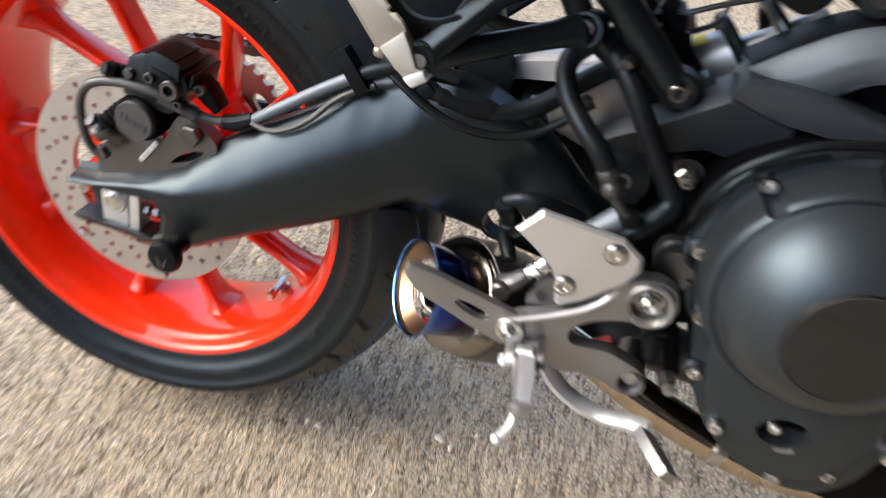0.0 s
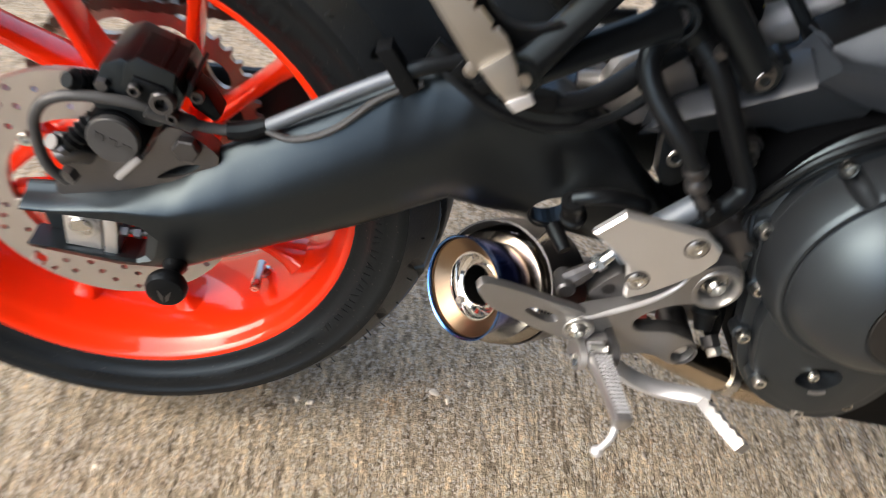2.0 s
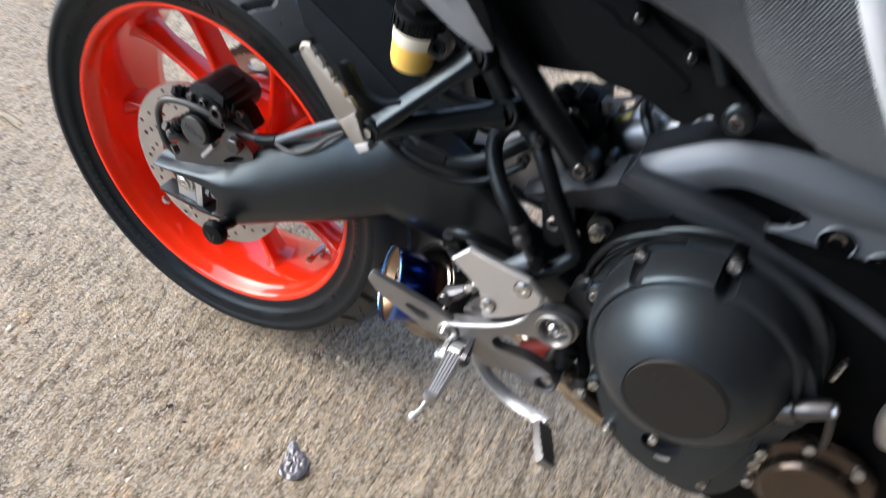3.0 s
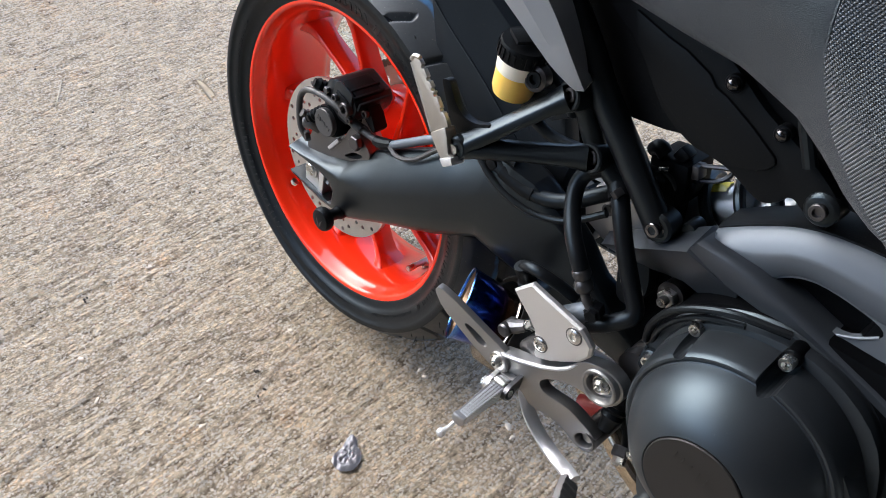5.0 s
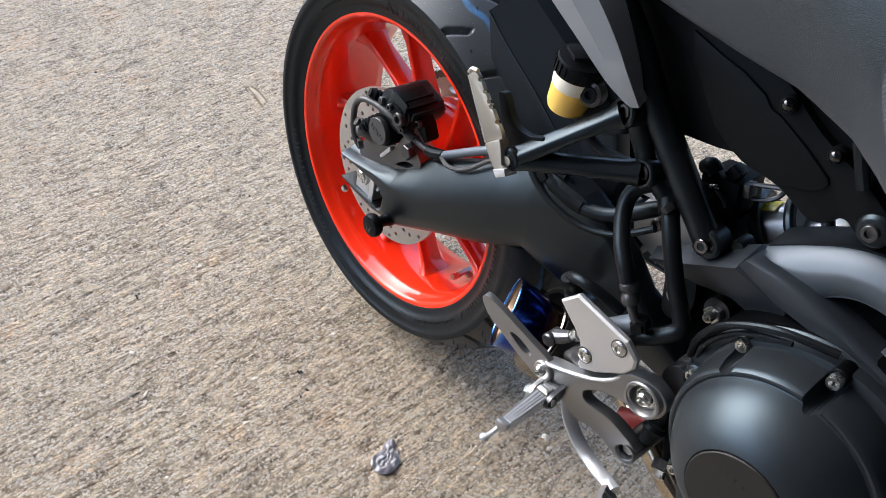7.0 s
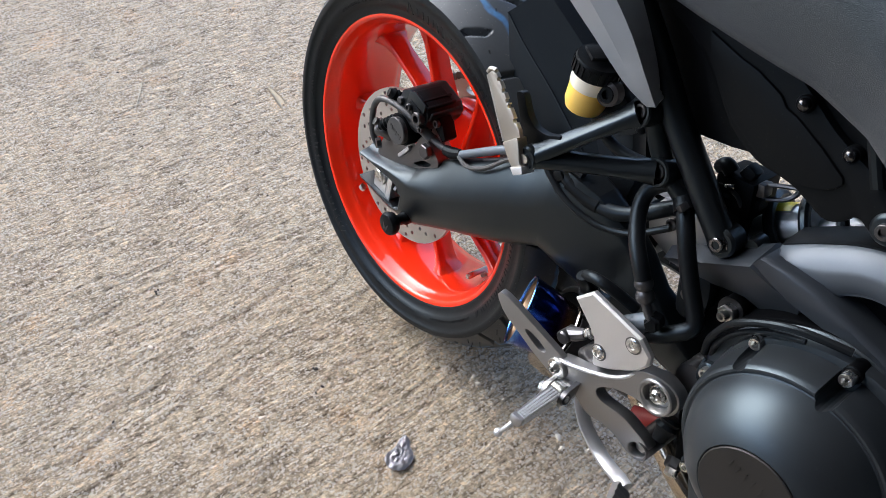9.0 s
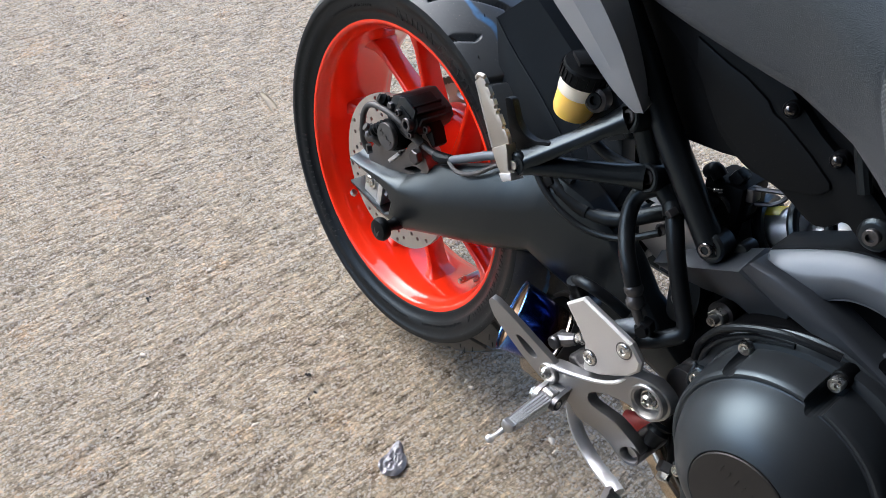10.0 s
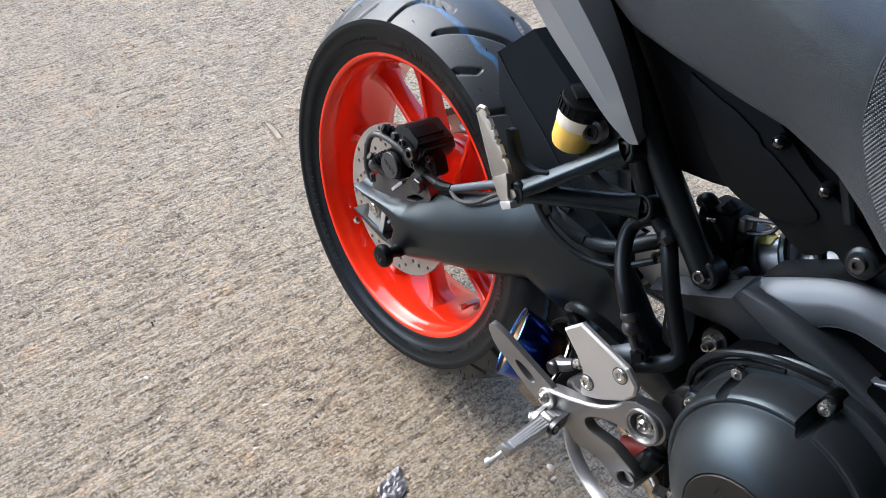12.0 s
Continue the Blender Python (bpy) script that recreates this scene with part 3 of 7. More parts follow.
    for k in range(60):
        a, s = rnd.uniform(0, 360), rnd.choice((-1, -1, 1))
        y = rnd.uniform(0.03, 0.088)
        rad = TYRE_R - (TYRE_R - 0.2765) * (y / 0.0905) ** 2.05
        p = polar(rad - 0.001, a, s * y)
        nrm = (polar(1, a) + Vector((0, s * (0.3 + y * 6), 0))).normalized()
        q = p + nrm * 0.006 + Vector((rnd.uniform(-1, 1), rnd.uniform(-1, 1), rnd.uniform(-1, 1))) * 0.003
        tube(bm, [p, p.lerp(q, 0.5) + nrm * 0.001, q], 0.0006, 5, 2)
    tagged(part("vent_hairs", bm, RUBBER, wheel), kind="stuff")


wheel = rear_wheel()
tyre(wheel)


# swingarm
def arm_ring(x, zt, zb, yo, yi):
    h = zt - zb
    c = 0.16 + 0.34 * min(1, max(0, (x - 0.03) / 0.1)) - 0.37 * min(1, max(0, (x - 0.28) / 0.1))
    yo -= 0.006
    pts = [(yi, zb + 0.008), (yi, zt - 0.006), (yi - 0.002, zt - 0.0015), (yi - 0.005, zt), (yi - 0.009, zt - 0.0012)]
    k = min(1, max(0, (x - 0.26) / 0.07))
    y0, z0 = (yi - 0.012) * (1 - k) + (yo + 0.005) * k, zt - 0.004
    for f in (0.0, 0.2, 0.4, 0.6, 0.75, 0.87, 0.96):
        pts.append((y0 + (yo - y0) * (1 - (1 - f) ** 1.7) * (0.9 + 0.1 * f), z0 + (zt - c * h - z0) * f))
    pts += [(yo, zt - (c + 0.02) * h), (yo + 0.002, zt - 0.74 * h), (yo + 0.007, zb + 0.1 * h), (yo + 0.014, zb + 0.025 * h), ((yi + yo) / 2, zb), (yi - 0.005, zb + 0.001)]
    return [Vector((x, y, z)) for y, z in pts]


def swingarm():
    st = [(-0.047, 0.025, -0.041, -0.124, -0.099), (-0.02, 0.029, -0.0425, -0.125, -0.099), (0.03, 0.0435, -0.045, -0.128, -0.099), (0.058, 0.057, -0.0405, -0.130, -0.098), (0.075, 0.066, -0.038, -0.131, -0.098), (0.09, 0.078, -0.032, -0.131, -0.098), (0.12, 0.098, -0.016, -0.130, -0.098), (0.16, 0.124, 0.005, -0.128, -0.097), (0.20, 0.149, 0.024, -0.125, -0.096), (0.24, 0.176, 0.043, -0.121, -0.092), (0.27, 0.193, 0.060, -0.117, -0.085), (0.30, 0.203, 0.076, -0.113, -0.078)]
    st += [(0.33, 0.205, 0.068, -0.108, -0.07), (0.36, 0.200, 0.0625, -0.103, -0.072), (0.40, 0.180, 0.051, -0.096, -0.07), (0.43, 0.157, 0.043, -0.090, -0.066), (0.46, 0.125, 0.036, -0.085, -0.062), (0.49, 0.097, 0.03, -0.081, -0.045), (0.53, 0.075, 0.025, -0.078, -0.04)]
    xs = [s[0] for s in st]
    dense = sorted(set(xs + list(np.linspace(-0.047, 0.53, 62))))
    rings = [arm_ring(x, *[float(np.interp(x, xs, [s[k] for s in st])) for k in range(1, 5)]) for x in dense]
    arm = part("swingarm", loft(bmesh.new(), rings), SATIN, bike, "satin black box-section swingarm", 45)
    # far arm and the cross member behind the tyre
    st2 = [(-0.03, 0.04, -0.04), (0.1, 0.05, -0.03), (0.2, 0.07, 0.0), (0.3, 0.1, 0.03), (0.42, 0.13, 0.045), (0.53, 0.12, 0.03)]
    rings = [[Vector((x, -p.y - 0.005, p.z)) for p in arm_ring(x, zt, zb, -0.128, -0.096 if x < 0.3 else -0.06)] for x, zt, zb in st2]
    part("far_arm", loft(bmesh.new(), rings), SATIN, arm)
    part("cross_member", block((0.398, 0.0, 0.15), (0.05, 0.11, 0.045), (0, 10, 0), 0.012), SATIN, arm)
    # open rear end: a slot for the axle, its rim widened on the outside
    end = [(-0.07, 0.0115), (-0.044, 0.0125), (0.035, 0.0165), (0.047, 0.0155), (0.055, 0.006), (0.052, -0.022), (0.044, -0.0285), (-0.044, -0.0275), (-0.07, -0.0275)]
    wide = [(-0.07, 0.0145), (-0.044, 0.0155), (0.035, 0.0215), (0.054, 0.02), (0.07, 0.006), (0.067, -0.022), (0.05, -0.033), (-0.044, -0.031), (-0.07, -0.031)]
    carve(arm, loft(bmesh.new(), [[Vector((x, y, z)) for x, z in ps] for ps, y in ((end, -0.09), (end, -0.126), (wide, -0.1385), (wide, -0.16))]))
    part("axle_tongue", plate([(0.05, 0.01), (0.062, 0.012), (0.062, -0.028), (0.05, -0.024)], -0.112, -0.1, bevel=0.001), SATIN, arm)
    part("end_plate", plate([(-0.0455, 0.0135), (-0.036, -0.0265), (-0.02, -0.029), (0.02, -0.029), (0.02, 0.0155)], -0.1035, -0.099, bevel=0.0006), SATIN, arm)
    # axle plates, adjuster rod and nuts
    part("axle_block", plate([(-0.016, -0.0265), (0.013, -0.028), (0.014, 0.015), (-0.016, 0.0125)], -0.1205, -0.1, [circle(0, -0.001, 0.0078, 18)], 0.0), SILVER, arm, "bare aluminium axle block")
    part("adjuster_plate", plate([(0.016, -0.0285), (0.027, -0.029), (0.029, 0.017), (0.018, 0.017)], -0.123, -0.102, bevel=0.0008), SILVER, arm)
    part("axle_nut", lathe(bmesh.new(), [(0.0132, 0), (0.0132, 0.003), (0.0122, 0.004), (0.0086, 0.004), (0.0078, 0.003), (0.0076, -0.012)], (0, -0.1205, -0.001), seg=32), SILVER, arm)
    # near-black floor in place of the shade inside the hollow axle
    part("axle_bore", lathe(bmesh.new(), [(0.0076, -0.013), (0.0076, -0.008), (0.0005, -0.008)], (0, -0.1205, -0.001), seg=24), SOOT_SHADE, arm)
    bm = bmesh.new()
    lathe(bm, [(0.0035, 0), (0.0035, 0.03)], (0.027, -0.114, -0.006), (1, 0, 0), 12)
    lathe(bm, [(0.0065, 0.001), (0.0065, 0.007)], (0.029, -0.114, -0.006), (1, 0, 0), 6)
    lathe(bm, [(0.0065, 0.012), (0.0065, 0.018)], (0.029, -0.114, -0.006), (1, 0, 0), 6)
    part("adjuster_bolt", bm, DARKSTEEL, arm)
    bolt(arm, (-0.04, -0.121, -0.048), 0.006, 0.006, (-0.5, -0.3, -0.8), STEEL, "hex")
    # paddock stand bobbin
    sp = [(0.0095, -0.012), (0.0105, 0), (0.0105, 0.006), (0.0085, 0.010), (0.008, 0.018), (0.010, 0.022), (0.0155, 0.025), (0.0175, 0.029), (0.0175, 0.034), (0.0155, 0.038), (0.010, 0.0395), (0.0005, 0.0395)]
    bob = part("stand_bobbin", lathe(bmesh.new(), sp, (0.079, -0.128, -0.022), seg=40), PLASTIC, arm, "black stand bobbin")
    for sx in (-1, 1):
        p = [(0.079 + sx * 0.0008, -0.033), (0.079 + sx * 0.0035, -0.029), (0.079 + sx * 0.006, -0.0185), (0.079 + sx * 0.0038, -0.021), (0.079 + sx * 0.0008, -0.026)]
        part("emblem", plate(p, -0.1673, -0.1678), DARKSTEEL, bob)
    # oval window through the arm
    wb = lathe(bmesh.new(), [(1, -0.08), (1, 0.06)], (0, 0, 0), (0, -1, 0), 32)
    wb.transform(pose(0.394, -0.09, 0.0775, 0, -17, 0) @ Matrix.Diagonal((0.0215, 1, 0.0178, 1)))
    carve(arm, wb)
    ring = [pose(0.394, -0.0965, 0.0775, 0, -17, 10) @ Vector((0.0217 * math.cos(t), 0, 0.018 * math.sin(t))) for t in (2 * math.pi * k / 36 for k in range(37))]
    part("window_rim", tube(bmesh.new(), ring, 0.0013, 8, 1), SATIN, arm)
    return arm


arm = swingarm()


# rear brake caliper, bracket, hose and sensor lead
def caliper():
    body = [(0.028, 0.150), (0.035, 0.172), (0.050, 0.180), (0.088, 0.168), (0.094, 0.155), (0.09, 0.14), (0.075, 0.118), (0.04, 0.12), (0.026, 0.13)]
    body = [(0.072 + 1.0 * (x - 0.078), 0.133 + 0.9 * (z - 0.14)) for x, z in body]
    cal = part("rear_brake_caliper", plate(body, -0.125, -0.062, bevel=0.004), SATIN, bike, "black two-part rear brake caliper")
    part("caliper_bridge", plate([(0.046, 0.142), (0.053, 0.16), (0.077, 0.154), (0.074, 0.136)], -0.131, -0.118, bevel=0.003), PLASTIC, cal)
    part("caliper_arm", plate([(0.085, 0.155), (0.102, 0.143), (0.113, 0.125), (0.108, 0.118), (0.09, 0.13)], -0.112, -0.09, bevel=0.003), PLASTIC, cal)
    part("pad_cover", block((0.066, -0.1, 0.161), (0.03, 0.042, 0.010), (0, 16, 0), 0.002), PLASTIC, cal)
    for p, rad in (((0.055, -0.131, 0.15), 0.005), ((0.095, -0.113, 0.142), 0.0055), ((0.08, -0.126, 0.128), 0.0045)):
        bolt(cal, p, rad, 0.005, material=DARKSTEEL)
    for k in range(3):
        part("body_rib", block((0.07 + 0.011 * k, -0.1, 0.16 - 0.004 * k), (0.0035, 0.05, 0.012), (0, 16, 0), 0.001), PLASTIC, cal)
    part("piston_housing", lathe(bmesh.new(), [(0.0235, -0.035), (0.0235, 0.0), (0.0215, 0.004), (0.0195, 0.0045)], (0.036, -0.1235, 0.102), seg=48), DEEP, cal)
    puck = part("piston_cover", lathe(bmesh.new(), [(0.0198, 0), (0.0198, 0.006), (0.0188, 0.0075), (0.0005, 0.0078)], (0.036, -0.1275, 0.102), seg=48), GREYHOSE, cal, "round grey piston cover")
    bm = bmesh.new()
    for k, h in enumerate((0.006, 0.006, 0.006, 0.006, 0.006, 0.006)):
        block((0.0245 + k * 0.0047, -0.1355, 0.102 + 0.0018 * (k - 2.5) * -1), (0.0012, 0.0012, h), (0, 25 if k in (0, 5) else (10 if k % 2 else 40), 0), 0.0, bm)
    part("raised_marks", bm, GREYHOSE, puck)
    part("caliper_bracket", plate(curve2([(-0.02, 0.028), (-0.012, 0.055), (0.004, 0.075), (0.05, 0.075), (0.072, 0.11), (0.1, 0.1), (0.112, 0.083), (0.085, 0.06), (0.055, 0.042), (0.03, 0.03), (0.0, 0.022)], 3), -0.116, -0.098, [curve2([(0.062, 0.058), (0.085, 0.066), (0.098, 0.078), (0.08, 0.074)], 3)], 0.0), DARKALU, cal, "cast aluminium caliper bracket")
    part("bracket_rib", block((0.041, -0.1175, 0.066), (0.006, 0.006, 0.032), (0, 38, 0), 0.002), BRIGHT, cal)
    bolt(cal, (0.088, -0.118, 0.096), 0.011, 0.008, material=DARKSTEEL, kind="hex")
    bolt(cal, (0.074, -0.126, 0.142), 0.0095, 0.009, material=DARKSTEEL)
    bolt(cal, (0.03, -0.122, 0.146), 0.0055, 0.008, material=DARKSTEEL, kind="hex")
    bolt(cal, (-0.016, -0.1, 0.062), 0.007, 0.01, material=STEEL, name="bleed_bolt")
    bm = bmesh.new()
    tube(bm, [(0.012, -0.12, 0.075), (0.004, -0.128, 0.082), (-0.006, -0.13, 0.078)], 0.009, 14)
    lathe(bm, [(0.0085, 0), (0.0085, 0.006), (0.006, 0.007), (0.006, 0.012), (0.0005, 0.012)], (-0.004, -0.128, 0.088), (-0.4, -0.7, 0.5), 18)
    lathe(bm, [(0.0075, 0), (0.0075, 0.007), (0.0005, 0.008)], (0.002, -0.13, 0.062), (-0.4, -0.9, -0.2), 6)
    part("banjo_joint", bm, DARKSTEEL, cal)
    # ribbed slide-pin boots with their heads
    ribs = [(0.0005, -0.004), (0.008, -0.004)] + [(0.0072 + 0.0018 * (k % 2), 0.003 * k) for k in range(9)] + [(0.006, 0.026), (0.006, 0.028)]
    part("pin_boot", lathe(bmesh.new(), ribs, (0.0175, -0.122, 0.107), (-0.62, -0.38, -0.68), 24), PLASTIC, cal, "ribbed black pin boot")
    bolt(cal, (0.0, -0.1325, 0.088), 0.0062, 0.005, (-0.62, -0.38, -0.68), DARKSTEEL)
    part("pin_boot", lathe(bmesh.new(), ribs, (0.019, -0.108, 0.135), (-0.45, -0.75, 0.4), 24), PLASTIC, cal, "ribbed black pin boot")
    part("pad_spring", plate([(0.044, 0.148), (0.048, 0.168), (0.058, 0.174), (0.083, 0.166), (0.08, 0.144), (0.07, 0.138), (0.066, 0.15), (0.056, 0.152)], -0.1285, -0.1265, bevel=0.0006), SATIN, cal)
    part("brake_hose", tube(bmesh.new(), [(-0.004, -0.128, 0.05), (-0.016, -0.132, 0.066), (-0.0215, -0.132, 0.092), (-0.019, -0.132, 0.114), (-0.006, -0.132, 0.13), (0.02, -0.13, 0.136), (0.058, -0.126, 0.133), (0.095, -0.116, 0.117), (0.125, -0.113, 0.116), (0.147, -0.113, 0.124)], 0.0045, 12), GREYHOSE, cal)
    part("hose_sleeve", tube(bmesh.new(), [(0.06, -0.126, 0.131), (0.075, -0.122, 0.125), (0.092, -0.117, 0.1175)], 0.0068, 12), GREYHOSE, cal)
    part("hose_clip", tube(bmesh.new(), [(0.118, -0.114, 0.115), (0.132, -0.113, 0.1175), (0.148, -0.113, 0.1255)], [0.007, 0.0085, 0.0065], 10), PLASTIC, cal)
    part("sensor_lead", tube(bmesh.new(), [(0.145, -0.116, 0.124), (0.165, -0.121, 0.122), (0.185, -0.122, 0.129), (0.205, -0.12, 0.143), (0.23, -0.115, 0.169), (0.26, -0.112, 0.186)], 0.003, 8), GREYHOSE, cal)
    part("hose_pipe", tube(bmesh.new(), [(0.147, -0.113, 0.124), (0.176, -0.113, 0.145), (0.205, -0.113, 0.166), (0.238, -0.113, 0.188)], 0.0058, 12), FRAME, cal, "grey sheathed hose")
    part("hose_strap", plate([(0.221, 0.209), (0.232, 0.215), (0.257, 0.184), (0.247, 0.175)], -0.121, -0.104, bevel=0.001), PLASTIC, cal)
    part("hose_front", tube(bmesh.new(), [(0.238, -0.113, 0.188), (0.262, -0.11, 0.2), (0.295, -0.104, 0.208), (0.33, -0.1, 0.205)], 0.0065, 12), HOSE, cal)
    return cal


caliper()


# chain, built link by link
def chain():
    path, r = [], 0.1135
    for k in range(15):
        path.append(polar(r, 270 - 12 * k + 0, 0.0715))
    a, b = polar(r, 92, 0.0715), Vector((0.56, 0.0715, 0.16))
    n = int((b - a).length / 0.0159)
    path += [a.lerp(b, k / n) for k in range(n + 1)]
    pins = bmesh.new()
    for p in path:
        lathe(pins, [(0.0051, -0.006), (0.0051, 0.006)], p, seg=8)
    ch = part("chain", pins, CHAINM, bike, "oily drive chain")
    bm = plate(curve2([(-0.0125, 0), (-0.008, 0.0062), (0, 0.0045), (0.008, 0.0062), (0.0125, 0), (0.008, -0.0062), (0, -0.0045), (-0.008, -0.0062)], 2), -0.009, -0.0075)
    bm2 = plate(curve2([(-0.0125, 0), (-0.008, 0.0062), (0, 0.0045), (0.008, 0.0062), (0.0125, 0), (0.008, -0.0062), (0, -0.0045), (-0.008, -0.0062)], 2), 0.0075, 0.009)
    me2 = bpy.data.meshes.new("t")
    bm2.to_mesh(me2)
    bm2.free()
    bm.from_mesh(me2)
    me = bpy.data.meshes.new("link")
    bm.to_mesh(me)
    bm.free()
    me.materials.append(CHAINM)
    for p, q in zip(path, path[1:]):
        ob = new("link", me)
        ob.parent = ch
        d = q - p
        ob.matrix_basis = Matrix.Translation((p + q) / 2) @ pose(0, 0, 0, 0, -math.degrees(math.atan2(d.z, d.x)), 0)


chain()


# exhaust end can and pipes
def exhaust():
    A = EX_AXIS
    blue = heat_blue()
    # blued outlet, bent a little between its rim and the can behind it
    rings = []
    for r, h in ((0.0385, -0.058), (0.041, -0.04), (0.0432, -0.02), (0.0448, -0.006), (0.0463, 0.0), (0.0472, 0.0012), (0.0464, 0.0024), (0.0452, 0.0014), (0.0449, -0.003), (0.042, -0.02), (0.0398, -0.04), (0.0372, -0.058)):
        k = min(1.0, max(0.0, -h / 0.05))
        ax = (A * (1 - k) + CAN_AXIS * k).normalized()
        q = turn_to(ax)
        rings.append([EX + ax * h + q @ Vector((r * math.cos(t), r * math.sin(t), 0)) for t in (2 * math.pi * j / 72 for j in range(72))])
    can = part("exhaust", loft(bmesh.new(), rings, closed=True), blue, bike, "short exhaust end can with heat-blued outlet cone")
    part("outlet_cone", lathe(bmesh.new(), [(0.0442, -0.001), (0.0437, -0.004), (0.0372, -0.0095), (0.0316, -0.0135), (0.031, -0.017), (0.0325, -0.017), (0.0447, -0.003)], EX, A, 72, closed=True), TITAN, can, "bronze inner cone")
    part("inner_ring", lathe(bmesh.new(), [(0.0314, -0.0135), (0.0308, -0.0118), (0.0296, -0.0118), (0.0288, -0.014), (0.0276, -0.021), (0.0242, -0.0235), (0.0212, -0.0215), (0.0196, -0.0175), (0.0188, -0.0165), (0.018, -0.0175), (0.018, -0.021), (0.0205, -0.029), (0.0305, -0.029)], EX, A, 64, closed=True), CHROME, can, "polished inner pipe")
    part("sooty_bore", lathe(bmesh.new(), [(0.0179, -0.0185), (0.0176, -0.0205), (0.0174, -0.042), (0.0005, -0.043), (0.0005, -0.045), (0.0191, -0.044), (0.0191, -0.0205)], EX, A, 40, closed=True), SOOT_SHADE, can, "sooty black pipe bore")
    u = (Vector((0, 0, 1)) - A * A.z).normalized()
    v = A.cross(u)
    bolt(can, EX - A * 0.017 - u * 0.024 + v * 0.008, 0.0035, 0.005, A, STEEL)
    body = [(0.03, -0.048), (0.0505, -0.048)]
    for k in range(4):
        z = -0.0485 - 0.0055 * k
        body += [(0.0520 + 0.0009 * k, z), (0.0537 + 0.0009 * k, z - 0.0012), (0.0542 + 0.0009 * k, z - 0.0026), (0.0537 + 0.0009 * k, z - 0.004), (0.0522 + 0.0009 * k, z - 0.0052)]
    body += [(0.0565, -0.072), (0.057, -0.085), (0.0565, -0.13), (0.05, -0.14), (0.02, -0.145)]
    part("can_body", lathe(bmesh.new(), body, EX, CAN_AXIS, 72), CANSTEEL, can, "polished ringed can body")
    part("can_wrap", lathe(bmesh.new(), [(0.0573, -0.076), (0.0582, -0.077), (0.0582, -0.125), (0.0573, -0.126)], EX, CAN_AXIS, 72, closed=True), DARKSTEEL, can)
    c = EX - CAN_AXIS * 0.15
    part("link_pipe", tube(bmesh.new(), [c, c - CAN_AXIS * 0.03, (0.5, 0.0, -0.085), (0.56, 0.0, -0.08), (0.66, 0.0, -0.085)], 0.028, 24), DARKSTEEL, can)
    part("collector_pipe", tube(bmesh.new(), [(0.47, -0.03, -0.075), (0.51, -0.045, -0.084), (0.55, -0.055, -0.098), (0.586, -0.06, -0.112), (0.65, -0.06, -0.136), (0.72, -0.06, -0.152), (0.82, -0.06, -0.15), (0.95, -0.06, -0.14)], [0.019, 0.021, 0.022], 24), GOLDPIPE, can, "heat-browned exhaust pipe under the engine")
    part("pipe_clamp", lathe(bmesh.new(), [(0.02, 0), (0.0245, 0), (0.0245, 0.012), (0.02, 0.012)], (0.66, -0.06, -0.1385), (0.95, 0, -0.28), 28, closed=True), STEEL, can)
    # dark shield over the upper side of the can
    up = (Vector((0, 0, 1)) - CAN_AXIS * CAN_AXIS.z).normalized()
    side = CAN_AXIS.cross(up)
    rings = []
    for k in range(15):
        t = radians(-75 + 150 * k / 14)
        d = math.cos(t) * up + math.sin(t) * side
        rings.append([EX + CAN_AXIS * h + d * r for r, h in ((0.0605, -0.05), (0.0625, -0.05), (0.0645, -0.075), (0.0645, -0.12), (0.0625, -0.12), (0.0625, -0.076))])
    part("can_shield", loft(bmesh.new(), rings), DARKSTEEL, can, "dark shield over the can", 50)
    # hanger
    part("hanger_bracket", plate([(0.388, 0.045), (0.396, 0.062), (0.403, 0.066), (0.405, 0.06), (0.396, 0.044)], -0.103, -0.1, bevel=0.0005), STEEL, can)
    part("hanger_rubber", tube(bmesh.new(), [(0.398, -0.1, 0.064), (0.404, -0.112, 0.06), (0.409, -0.122, 0.056)], [0.0075, 0.0075, 0.006], 14), PLASTIC, can)


exhaust()


